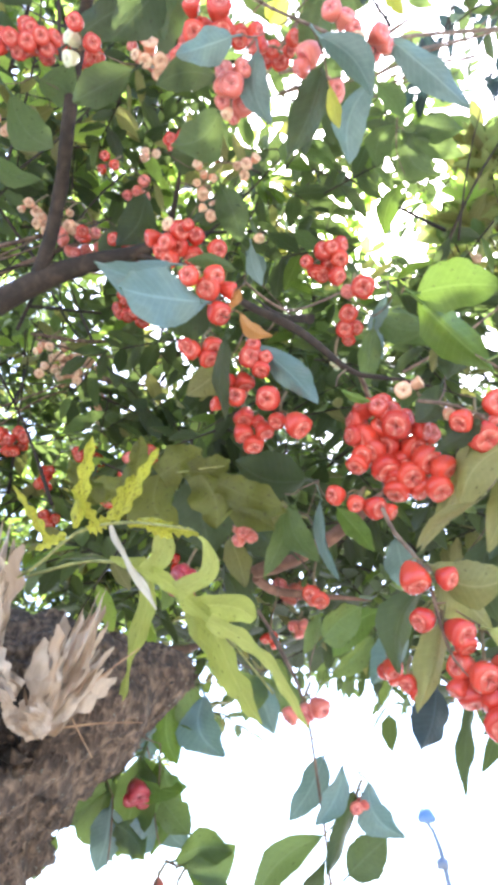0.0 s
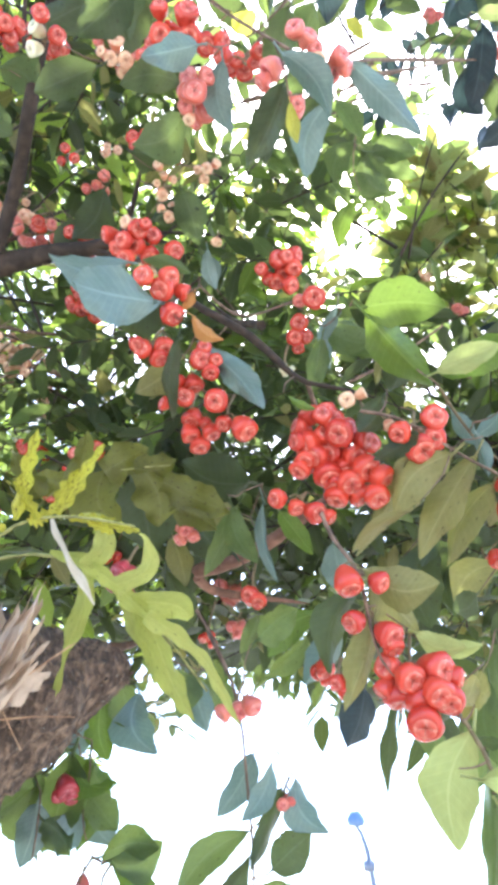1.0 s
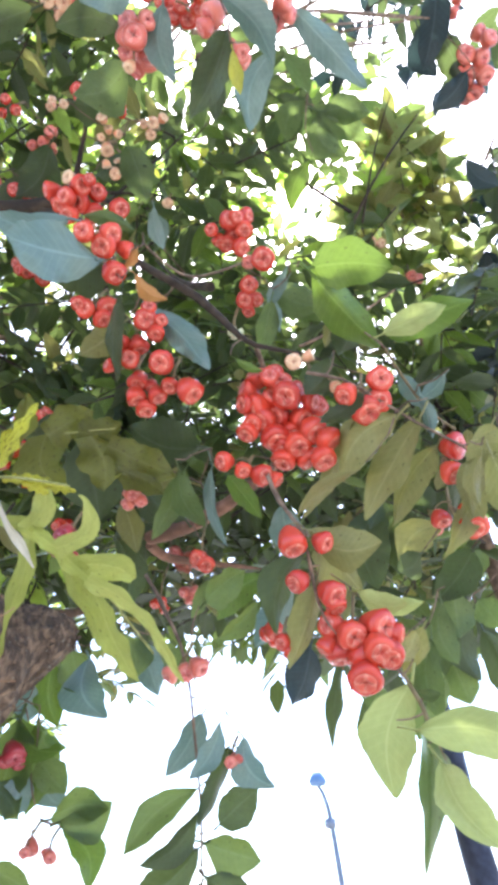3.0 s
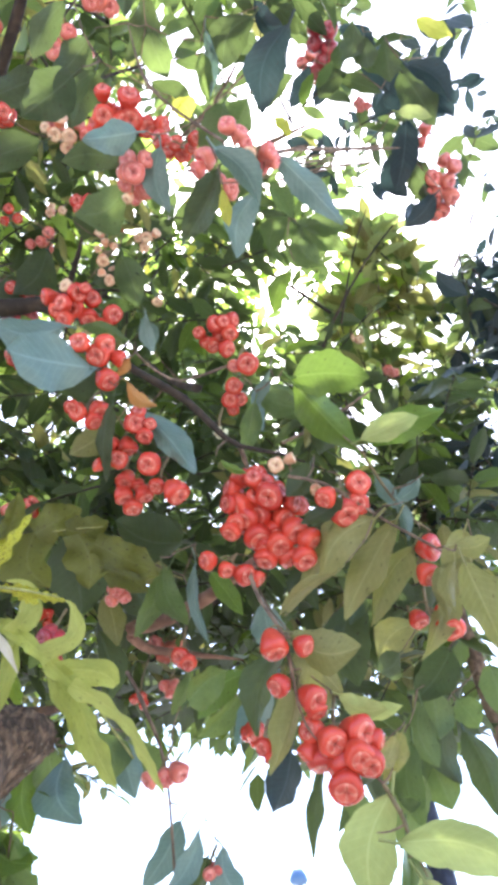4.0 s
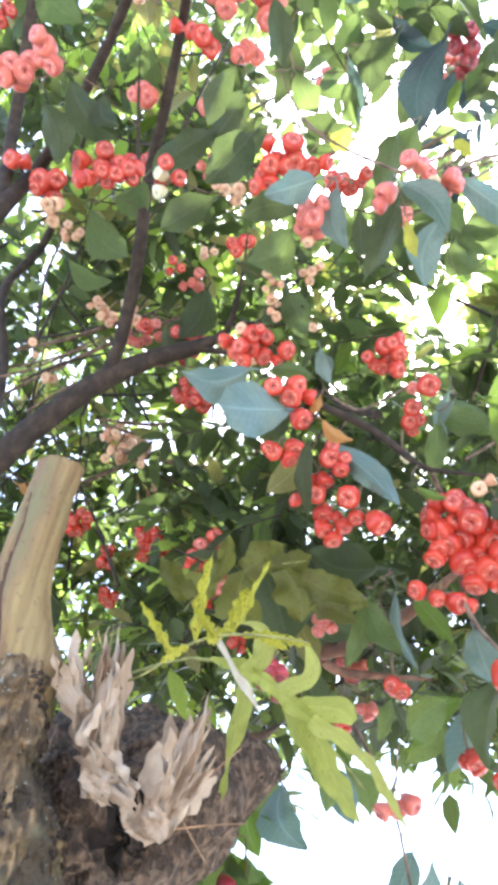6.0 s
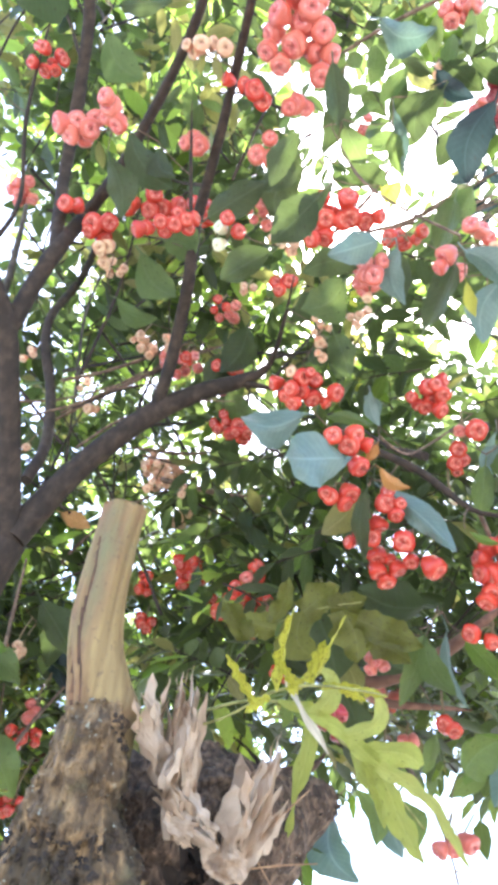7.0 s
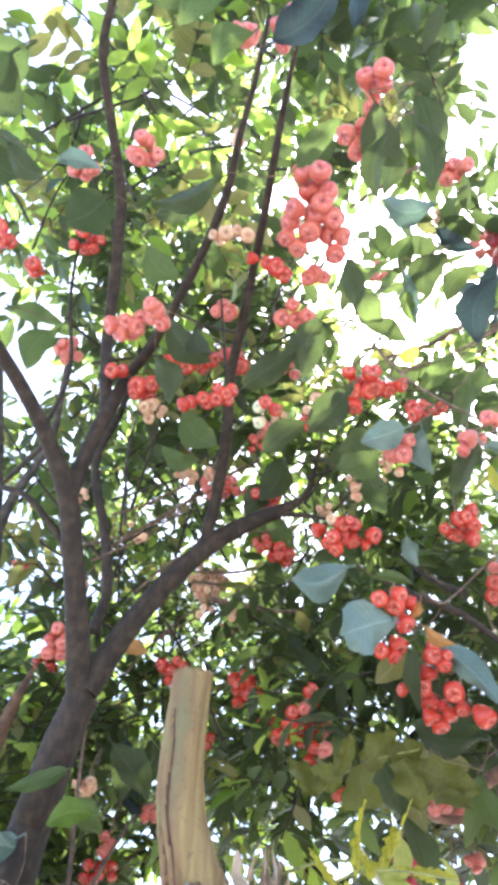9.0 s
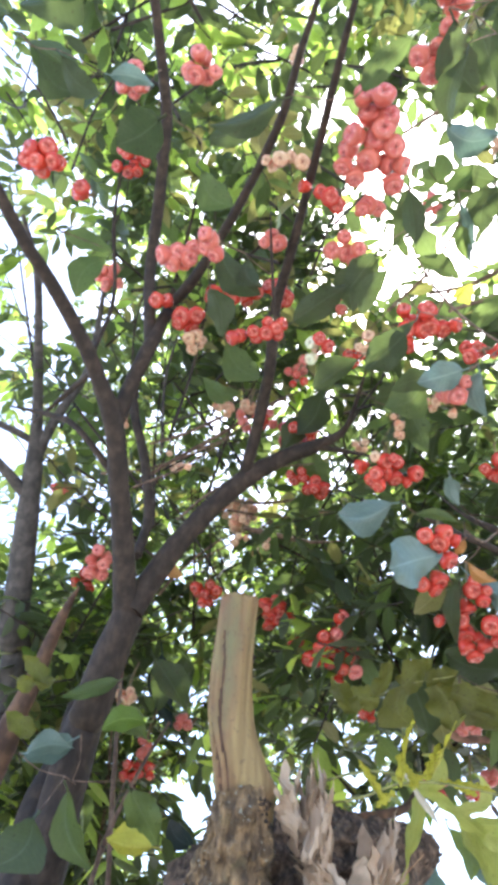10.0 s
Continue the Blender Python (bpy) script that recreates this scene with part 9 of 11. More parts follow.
crown.spray(-1.60, 0.54, 5.32, 27, 0.095, 0.3)
crown.spray(-1.87, 0.74, 5.96, 34, 0.095, 0.3)
crown.spray(-1.62, 0.90, 6.39, 69, 0.095, 0.3)
crown.spray(-1.76, 0.98, 6.63, 73, 0.095, 0.3)
crown.spray(-0.99, 0.66, 5.57, 55, 0.095, 0.3)
crown.spray(-0.81, 0.60, 5.64, 39, 0.095, 0.3)
crown.spray(-2.02, 0.98, 5.77, 25, 0.095, 0.3)
crown.spray(-1.62, 0.70, 5.17, 20, 0.095, 0.3)
crown.spray(-1.59, 1.04, 5.81, 62, 0.095, 0.3)
crown.spray(-1.75, 1.11, 6.33, 69, 0.095, 0.3)
crown.spray(-1.53, 1.36, 6.70, 75, 0.095, 0.3)
crown.spray(-1.65, 1.33, 5.94, 34, 0.095, 0.3)
crown.spray(-1.76, 1.60, 6.37, 39, 0.095, 0.3)
crown.spray(-1.49, 1.67, 6.11, 69, 0.095, 0.3)
crown.spray(-2.11, 2.21, 6.65, 41, 0.095, 0.3)
crown.spray(-1.97, 2.23, 6.77, 43, 0.095, 0.3)
crown.spray(-1.32, 1.61, 5.23, 57, 0.095, 0.3)
crown.spray(-1.87, 2.46, 5.82, 50, 0.095, 0.3)
crown.spray(-2.04, 2.44, 5.88, 52, 0.095, 0.3)
crown.spray(-1.63, 2.35, 6.06, 73, 0.095, 0.3)
crown.spray(-1.77, 2.81, 6.30, 80, 0.095, 0.3)
crown.spray(-2.28, 3.01, 6.02, 41, 0.095, 0.3)
crown.spray(-2.37, 3.13, 6.06, 43, 0.095, 0.3)
crown.spray(-1.35, 2.35, 5.03, 62, 0.095, 0.3)
crown.spray(-1.39, 2.17, 4.87, 57, 0.095, 0.3)
crown.spray(-2.24, 3.42, 5.70, 41, 0.095, 0.3)
crown.spray(-1.55, 2.27, 4.62, 29, 0.095, 0.3)
crown.spray(-1.41, 2.52, 4.68, 41, 0.095, 0.3)
crown.spray(-1.71, 3.38, 5.69, 55, 0.095, 0.3)
crown.spray(-2.20, 3.64, 5.28, 29, 0.095, 0.3)
crown.spray(-2.04, 3.76, 5.18, 29, 0.095, 0.3)
crown.spray(-1.71, 3.46, 5.12, 52, 0.095, 0.3)
crown.spray(-1.30, 2.85, 4.46, 43, 0.095, 0.3)
crown.spray(-1.95, 3.54, 4.60, 36, 0.095, 0.3)
crown.spray(-2.18, 3.91, 4.78, 41, 0.095, 0.3)
crown.spray(-1.69, 4.25, 5.13, 43, 0.095, 0.3)
crown.spray(-1.32, 2.86, 4.14, 29, 0.095, 0.3)
crown.spray(-1.78, 2.61, 3.67, 27, 0.095, 0.3)
crown.spray(-2.42, 3.61, 4.36, 39, 0.095, 0.3)
crown.spray(-1.83, 3.28, 4.01, 46, 0.095, 0.3)
crown.spray(-1.52, 2.64, 3.68, 36, 0.095, 0.3)
crown.spray(-1.35, 3.27, 3.93, 43, 0.095, 0.3)
crown.spray(-1.46, 3.43, 4.14, 46, 0.095, 0.3)
crown.spray(-2.48, 4.22, 4.16, 78, 0.095, 0.3)
crown.spray(-2.26, 3.92, 3.95, 73, 0.095, 0.3)
crown.spray(-1.66, 3.33, 3.65, 62, 0.095, 0.3)
crown.spray(-1.57, 2.87, 3.50, 55, 0.095, 0.3)
crown.spray(-1.54, 3.69, 3.78, 5, 0.095, 0.3)
crown.spray(-1.58, 3.85, 3.87, 5, 0.095, 0.3)
crown.spray(-1.69, 2.88, 3.24, 52, 0.095, 0.3)
crown.spray(-1.74, 2.90, 3.18, 52, 0.095, 0.3)
crown.spray(-1.50, 2.95, 3.17, 52, 0.095, 0.3)
crown.spray(-1.56, 3.08, 3.29, 55, 0.095, 0.3)
crown.spray(-1.35, 3.84, 3.53, 5, 0.095, 0.3)
crown.spray(-1.53, 4.34, 3.88, 5, 0.095, 0.3)
crown.spray(-2.46, 4.85, 3.60, 59, 0.095, 0.3)
crown.spray(-1.75, 3.17, 3.06, 39, 0.095, 0.3)
crown.spray(-1.44, 3.04, 2.90, 36, 0.095, 0.3)
crown.spray(-2.16, 4.94, 3.73, 59, 0.095, 0.3)
crown.spray(-1.40, 3.84, 3.21, 11, 0.095, 0.3)
crown.spray(-1.35, 3.68, 3.12, 32, 0.095, 0.3)
crown.spray(-0.92, 3.16, 3.07, 27, 0.095, 0.3)
crown.spray(-0.17, 2.76, 4.87, 98, 0.095, 0.3)
crown.spray(-0.63, 2.91, 4.38, 62, 0.095, 0.3)
crown.spray(-0.70, 3.27, 3.73, 92, 0.095, 0.3)
crown.spray(-0.36, 3.51, 3.94, 98, 0.095, 0.3)
crown.spray(-0.97, 3.60, 3.73, 101, 0.095, 0.3)
crown.spray(-0.38, 3.47, 3.64, 94, 0.095, 0.3)
crown.spray(-1.29, 2.52, 4.37, 50, 0.095, 0.3)
crown.spray(-1.34, 2.40, 4.25, 48, 0.095, 0.3)
crown.spray(-1.43, 3.17, 3.98, 55, 0.095, 0.3)
crown.spray(-1.75, 2.72, 3.17, 66, 0.095, 0.3)
crown.spray(-1.47, 2.99, 3.20, 69, 0.095, 0.3)
crown.spray(-1.61, 2.90, 2.99, 48, 0.095, 0.3)
crown.spray(-1.60, 3.46, 3.04, 52, 0.095, 0.3)
crown.spray(-1.99, 2.24, 3.90, 27, 0.095, 0.3)
crown.spray(-1.75, 2.60, 4.05, 27, 0.095, 0.3)
crown.spray(-1.73, 2.44, 4.07, 27, 0.095, 0.3)
crown.spray(-1.93, 2.59, 3.66, 39, 0.095, 0.3)
crown.spray(-1.86, 2.96, 3.86, 29, 0.095, 0.3)
crown.spray(-1.38, 2.87, 3.87, 39, 0.095, 0.3)
crown.spray(-2.14, 3.07, 3.71, 64, 0.095, 0.3)
crown.spray(-1.86, 2.63, 3.40, 55, 0.095, 0.3)
crown.spray(-1.95, 3.11, 3.70, 43, 0.095, 0.3)
crown.spray(-1.37, 2.96, 3.54, 9, 0.095, 0.3)
crown.spray(-1.57, 3.14, 3.69, 29, 0.095, 0.3)
crown.spray(-1.36, 3.08, 3.20, 13, 0.095, 0.3)
crown.spray(-0.79, 3.71, 3.47, 29, 0.095, 0.3)
crown.spray(-2.13, 3.26, 3.10, 64, 0.095, 0.3)
crown.spray(-2.01, 3.00, 2.86, 59, 0.095, 0.3)
crown.spray(-1.43, 3.12, 2.96, 39, 0.095, 0.3)
crown.spray(-1.39, 3.44, 3.02, 41, 0.095, 0.3)
crown.spray(-1.01, 3.17, 2.99, 9, 0.095, 0.3)
crown.spray(-0.89, 3.78, 2.90, 29, 0.095, 0.3)
crown.spray(-2.01, 3.65, 2.57, 66, 0.095, 0.3)
crown.spray(-1.75, 3.73, 2.52, 66, 0.095, 0.3)
crown.spray(-1.43, 3.91, 2.60, 23, 0.095, 0.3)
crown.spray(-1.06, 3.85, 2.56, 43, 0.095, 0.3)
crown.spray(-0.73, 3.52, 2.62, 27, 0.095, 0.3)
crown.done()
# sun on the crown's top, put in by sunlit and yellow tones
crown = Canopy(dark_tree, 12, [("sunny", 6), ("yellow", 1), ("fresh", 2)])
crown.spray(-1.95, 0.46, 6.45, 14, 0.13, 0.3)
crown.spray(-1.74, 0.69, 6.29, 14, 0.13, 0.3)
crown.spray(-1.49, 0.44, 6.55, 14, 0.13, 0.3)
crown.spray(-1.20, 0.65, 6.42, 14, 0.13, 0.3)
crown.spray(-0.99, 0.85, 6.28, 14, 0.13, 0.3)
crown.spray(-0.75, 0.65, 6.49, 14, 0.13, 0.3)
crown.spray(-1.16, 1.00, 6.12, 14, 0.13, 0.3)
crown.spray(-0.90, 1.12, 6.06, 14, 0.13, 0.3)
crown.spray(-1.84, 0.97, 6.03, 14, 0.13, 0.3)
crown.spray(-1.64, 1.29, 5.80, 14, 0.13, 0.3)
crown.spray(-1.35, 1.47, 5.69, 14, 0.13, 0.3)
crown.spray(-1.00, 1.40, 5.81, 14, 0.13, 0.3)
crown.spray(-0.21, 1.50, 5.86, 14, 0.13, 0.3)
crown.spray(-0.14, 1.23, 4.05, 15, 0.09, 0.24)
crown.spray(-0.01, 1.28, 3.99, 15, 0.09, 0.24)
crown.spray(0.15, 1.22, 4.03, 15, 0.09, 0.24)
crown.spray(0.26, 1.30, 3.95, 15, 0.09, 0.24)
crown.spray(0.37, 1.22, 4.01, 15, 0.09, 0.24)
crown.spray(0.09, 1.39, 3.88, 15, 0.09, 0.24)
crown.spray(-0.05, 1.38, 3.90, 15, 0.09, 0.24)
crown.spray(0.23, 1.41, 3.85, 15, 0.09, 0.24)
crown.spray(0.40, 1.33, 3.90, 15, 0.09, 0.24)
crown.done()
crown = Canopy(grey_tree, 6, [("dark", 6), ("mid", 2)])
crown.spray(-1.55, 1.98, 2.84, 22)
crown.spray(-1.00, 2.49, 2.28, 7)
crown.spray(-1.17, 1.63, 2.27, 22)
crown.spray(-1.17, 2.09, 2.46, 22)
crown.spray(-1.41, 2.04, 2.61, 22)
crown.spray(-1.16, 1.56, 2.72, 22)
crown.spray(-0.76, 1.81, 2.20, 7)
crown.spray(-1.62, 2.18, 2.67, 22)
crown.spray(-1.05, 1.97, 2.18, 22)
crown.spray(-1.47, 1.99, 3.11, 22)
crown.spray(-1.67, 2.11, 3.06, 22)
crown.spray(-1.68, 2.09, 2.92, 22)
crown.spray(-1.64, 2.07, 3.08, 22)
crown.spray(-1.18, 2.25, 2.44, 22)
crown.spray(-1.29, 1.60, 2.34, 22)
crown.spray(-1.14, 1.92, 2.31, 22)
crown.spray(-1.44, 1.90, 3.08, 22)
crown.spray(-1.17, 1.38, 2.60, 22)
crown.spray(-1.26, 1.37, 2.76, 22)
crown.spray(-1.39, 2.00, 2.31, 22)
crown.spray(-1.06, 1.77, 2.38, 22)
crown.spray(-1.47, 2.09, 2.54, 22)
crown.spray(-1.39, 2.25, 2.85, 22)
crown.spray(-1.62, 1.76, 3.07, 22)
crown.spray(-1.19, 2.39, 3.06, 22)
crown.spray(-1.49, 1.90, 2.94, 22)
crown.spray(-1.05, 1.36, 2.90, 22)
crown.spray(-1.28, 1.35, 2.55, 22)
crown.spray(-1.06, 2.14, 2.56, 22)
crown.spray(-1.67, 2.07, 3.18, 22)
crown.spray(-1.28, 1.81, 2.83, 22)
crown.spray(-1.17, 2.12, 2.29, 22)
crown.spray(-1.64, 1.96, 3.23, 22)
crown.spray(-0.90, 1.82, 2.40, 7)
crown.spray(-1.72, 2.07, 2.68, 22)
crown.done()
crown = Canopy(grey_tree, 13, [("dark", 6), ("mid", 2)])
crown.spray(-1.32, 1.62, 2.77, 22, 0.11, 0.2)
crown.spray(-1.21, 1.77, 2.64, 22, 0.11, 0.2)
crown.spray(-1.38, 1.96, 2.42, 22, 0.11, 0.2)
crown.spray(-1.00, 1.70, 2.75, 22, 0.11, 0.2)
crown.spray(-1.29, 2.09, 2.31, 22, 0.11, 0.2)
crown.spray(-1.12, 2.17, 2.27, 22, 0.11, 0.2)
crown.spray(-1.08, 1.56, 3.03, 22, 0.11, 0.2)
crown.spray(-1.02, 1.78, 2.84, 22, 0.11, 0.2)
crown.spray(-1.06, 1.91, 2.70, 22, 0.11, 0.2)
crown.spray(-0.86, 1.03, 3.54, 22, 0.11, 0.2)
crown.spray(-1.01, 1.13, 3.43, 22, 0.11, 0.2)
crown.spray(-1.07, 1.30, 3.27, 22, 0.11, 0.2)
crown.spray(-0.50, 1.52, 3.12, 22, 0.11, 0.2)
crown.spray(-0.33, 1.62, 3.05, 22, 0.11, 0.2)
crown.spray(-0.34, 1.49, 2.66, 22, 0.11, 0.2)
crown.spray(-0.16, 1.37, 2.77, 22, 0.11, 0.2)
crown.spray(-0.04, 1.48, 2.70, 22, 0.11, 0.2)
crown.spray(0.10, 1.40, 2.77, 22, 0.11, 0.2)
crown.spray(0.22, 1.55, 2.67, 22, 0.11, 0.2)
crown.spray(-0.25, 1.63, 2.56, 22, 0.11, 0.2)
crown.spray(-0.03, 1.69, 2.54, 22, 0.11, 0.2)
crown.spray(0.17, 1.71, 2.54, 22, 0.11, 0.2)
crown.spray(-0.12, 1.25, 2.87, 22, 0.11, 0.2)
crown.done()
crown = Canopy(tree, 4, [("dark", 8), ("mid", 3), ("olive", 1), ("fresh", 1)])
crown.spray(0.08, 0.38, 3.46, 4)
crown.spray(0.11, 0.35, 3.38, 4)
crown.spray(0.21, 0.39, 3.39, 3)
crown.spray(0.21, 0.39, 3.63, 3)
crown.spray(0.31, 0.53, 3.83, 3)
crown.spray(0.26, 0.49, 3.37, 3)
crown.spray(0.46, 0.64, 4.15, 3)
crown.spray(0.13, 0.80, 4.06, 4)
crown.spray(0.14, 0.58, 3.29, 3)
crown.spray(0.32, 0.74, 3.86, 3)
crown.spray(0.43, 0.93, 4.55, 4, 0.11, 0.2)
crown.spray(0.49, 0.83, 4.01, 3)
crown.spray(-0.07, 1.07, 4.33, 13, 0.11, 0.2)
crown.spray(-0.00, 0.98, 3.85, 7)
crown.spray(-0.02, 1.38, 4.40, 24, 0.11, 0.2)
crown.spray(-0.09, 1.06, 3.65, 12)
crown.spray(0.09, 0.89, 3.39, 8)
crown.spray(0.11, 0.92, 3.38, 8)
crown.spray(0.34, 1.15, 3.85, 5)
crown.spray(0.33, 0.84, 3.36, 4)
crown.spray(-0.06, 1.28, 3.70, 13)
crown.spray(-0.02, 1.41, 4.01, 22, 0.11, 0.2)
crown.spray(0.17, 1.17, 3.60, 9)
crown.spray(0.17, 0.92, 3.20, 7)
crown.spray(0.27, 1.05, 3.39, 3)
crown.spray(0.29, 1.01, 3.21, 3)
crown.spray(0.39, 0.88, 3.11, 3)
crown.spray(-0.08, 1.74, 3.95, 33, 0.11, 0.2)
crown.spray(-0.09, 1.69, 3.85, 31, 0.11, 0.2)
crown.spray(0.15, 1.17, 3.22, 15)
crown.spray(0.24, 1.63, 3.86, 31, 0.11, 0.2)
crown.spray(0.48, 1.86, 4.17, 19, 0.11, 0.2)
crown.spray(0.48, 1.94, 4.24, 19, 0.11, 0.2)
crown.spray(0.69, 1.87, 4.15, 36, 0.11, 0.2)
crown.spray(0.63, 1.53, 3.69, 20)
crown.spray(0.90, 1.68, 3.99, 34, 0.11, 0.2)
crown.spray(0.84, 1.47, 3.59, 19)
crown.spray(0.92, 1.24, 3.30, 7)
crown.spray(0.04, 1.51, 3.40, 26)
crown.spray(0.02, 1.58, 3.48, 27)
crown.spray(0.22, 1.79, 3.60, 30)
crown.spray(0.16, 1.52, 3.41, 26)
crown.spray(0.30, 1.38, 3.28, 16)
crown.spray(0.30, 1.24, 3.02, 14)
crown.spray(0.74, 1.99, 4.01, 25, 0.11, 0.2)
crown.spray(0.52, 1.30, 3.15, 11)
crown.spray(0.60, 1.12, 2.98, 10)
crown.spray(0.63, 1.12, 3.01, 10)
crown.spray(0.92, 1.36, 3.23, 17)
crown.spray(1.18, 1.87, 3.74, 34, 0.11, 0.2)
crown.spray(0.00, 1.30, 2.88, 20)
crown.spray(-0.02, 1.70, 3.19, 26)
crown.spray(0.17, 1.70, 3.23, 26)
crown.spray(0.16, 1.40, 3.05, 22)
crown.spray(0.39, 1.41, 2.99, 22)
crown.spray(0.42, 1.72, 3.28, 27)
crown.spray(0.58, 1.65, 3.31, 27)
crown.spray(0.41, 1.22, 2.85, 20)
crown.spray(0.59, 1.17, 2.81, 13)
crown.spray(0.63, 1.34, 2.96, 15)
crown.spray(0.80, 1.27, 2.90, 14)
crown.spray(0.68, 1.21, 2.79, 13)
crown.spray(-0.15, 1.50, 2.80, 21)
crown.spray(-0.01, 2.44, 3.55, 52, 0.11, 0.2)
crown.spray(0.06, 1.46, 2.78, 21)
crown.spray(0.25, 1.80, 3.13, 26)
crown.spray(0.24, 2.57, 3.63, 55, 0.11, 0.2)
crown.spray(0.56, 2.29, 3.46, 51, 0.11, 0.2)
crown.spray(0.29, 1.38, 2.75, 20)
crown.spray(0.80, 2.28, 3.61, 34, 0.11, 0.2)
crown.spray(0.52, 1.58, 2.99, 16)
crown.spray(0.65, 1.43, 2.84, 15)
crown.spray(0.66, 1.51, 2.83, 15)
crown.spray(1.04, 1.82, 3.09, 29)
crown.spray(0.73, 1.22, 2.70, 20)
crown.spray(-0.12, 1.68, 2.78, 23)
crown.spray(0.06, 1.59, 2.68, 14)
crown.spray(0.02, 1.45, 2.66, 13)
crown.spray(0.21, 2.13, 3.13, 20)
crown.spray(0.20, 1.70, 2.81, 15)
crown.spray(0.42, 1.91, 2.96, 18)
crown.spray(0.52, 2.62, 3.38, 36, 0.11, 0.2)
crown.spray(0.80, 2.53, 3.36, 36, 0.11, 0.2)
crown.spray(0.75, 2.27, 3.26, 33, 0.11, 0.2)
crown.spray(0.70, 1.73, 2.90, 25)
crown.spray(0.86, 2.09, 3.13, 46, 0.11, 0.2)
crown.spray(0.66, 1.35, 2.57, 20)
crown.spray(0.85, 1.64, 2.76, 24)
crown.spray(0.08, 1.84, 2.67, 11)
crown.spray(0.03, 2.03, 2.78, 12)
crown.spray(0.15, 1.72, 2.67, 11)
crown.spray(0.24, 2.20, 2.83, 13)
crown.spray(0.48, 2.23, 2.85, 29)
crown.spray(0.40, 2.02, 2.81, 27)
crown.spray(0.57, 1.82, 2.69, 24)
crown.spray(0.50, 1.54, 2.53, 21)
crown.spray(0.91, 2.31, 2.96, 48, 0.11, 0.2)
crown.spray(0.77, 2.04, 2.87, 28)
crown.spray(1.07, 2.19, 2.97, 46, 0.11, 0.2)
crown.spray(1.18, 2.35, 2.96, 49, 0.11, 0.2)
crown.spray(-0.10, 1.77, 2.49, 15)
crown.spray(0.05, 2.23, 2.65, 18)
crown.spray(0.03, 2.30, 2.71, 19)
crown.spray(0.22, 2.32, 2.77, 19)
crown.spray(0.23, 2.39, 2.84, 20)
crown.spray(0.32, 1.69, 2.44, 21)
crown.spray(0.44, 2.36, 2.73, 30)
crown.spray(0.51, 1.85, 2.51, 24)
crown.spray(0.65, 2.37, 2.72, 30)
crown.spray(0.57, 1.51, 2.35, 20)
crown.spray(0.98, 2.00, 2.63, 27)
crown.spray(1.04, 2.23, 2.65, 30)
crown.spray(-0.09, -0.18, 4.24, 18)
crown.spray(-0.06, -0.11, 4.98, 36, 0.11, 0.2)
crown.spray(0.16, -0.17, 4.58, 31, 0.11, 0.2)
crown.spray(0.08, -0.15, 3.98, 16)
crown.spray(0.22, -0.17, 3.88, 16)
crown.spray(0.43, -0.08, 5.04, 36, 0.11, 0.2)
crown.spray(0.38, -0.14, 3.92, 7)
crown.spray(0.44, -0.13, 4.38, 12, 0.11, 0.2)
crown.spray(-0.13, -0.08, 4.16, 25)
crown.spray(-0.06, -0.04, 4.22, 26)
crown.spray(0.24, 0.15, 5.00, 78, 0.11, 0.2)
crown.spray(0.05, -0.07, 4.05, 36)
crown.spray(0.22, -0.04, 4.10, 25)
crown.spray(0.36, 0.07, 4.72, 46, 0.11, 0.2)
crown.spray(0.36, -0.03, 4.08, 7)
crown.spray(0.42, 0.05, 4.31, 12, 0.11, 0.2)
crown.spray(-0.04, 0.37, 5.29, 39, 0.11, 0.2)
crown.spray(-0.06, 0.20, 4.44, 30, 0.11, 0.2)
crown.spray(0.09, 0.27, 4.58, 31, 0.11, 0.2)
crown.spray(0.15, 0.27, 4.40, 30, 0.11, 0.2)
crown.spray(0.53, 0.35, 5.22, 30, 0.11, 0.2)
crown.spray(0.19, 0.14, 3.88, 12)
crown.spray(0.49, 0.21, 4.45, 12, 0.11, 0.2)
crown.spray(0.37, 0.12, 4.04, 7)
crown.spray(-0.13, 0.29, 4.20, 10)
crown.spray(0.08, 0.37, 4.22, 19)
crown.spray(0.22, 0.29, 3.94, 17)
crown.spray(0.22, 0.33, 3.95, 17)
crown.spray(-0.15, 2.58, 6.52, 26, 0.10, 0.3)
crown.spray(0.17, 2.37, 6.53, 20, 0.10, 0.3)
crown.spray(0.31, 2.36, 6.36, 18, 0.10, 0.3)
crown.spray(-0.10, 2.67, 5.95, 24, 0.10, 0.3)
crown.spray(-0.03, 2.04, 5.10, 20, 0.10, 0.3)
crown.spray(0.26, 1.90, 4.90, 10, 0.11, 0.2)
crown.spray(0.24, 2.75, 6.15, 18, 0.10, 0.3)
crown.spray(-0.12, 2.24, 4.77, 26, 0.10, 0.3)
crown.spray(0.23, 3.33, 6.01, 38, 0.10, 0.3)
crown.spray(0.24, 2.81, 5.31, 32, 0.10, 0.3)
crown.spray(0.61, 2.24, 4.66, 14, 0.10, 0.3)
crown.spray(0.66, 2.78, 5.61, 18, 0.10, 0.3)
crown.spray(1.06, 2.72, 5.38, 32, 0.10, 0.3)
crown.spray(1.05, 2.90, 5.56, 34, 0.10, 0.3)
crown.spray(1.70, 3.08, 5.93, 38, 0.10, 0.3)
crown.spray(1.36, 2.23, 4.87, 28, 0.10, 0.3)
crown.spray(-0.09, 3.04, 5.00, 46, 0.10, 0.3)
crown.spray(0.04, 2.51, 4.39, 28, 0.11, 0.2)
crown.spray(0.27, 2.57, 4.72, 40, 0.10, 0.3)
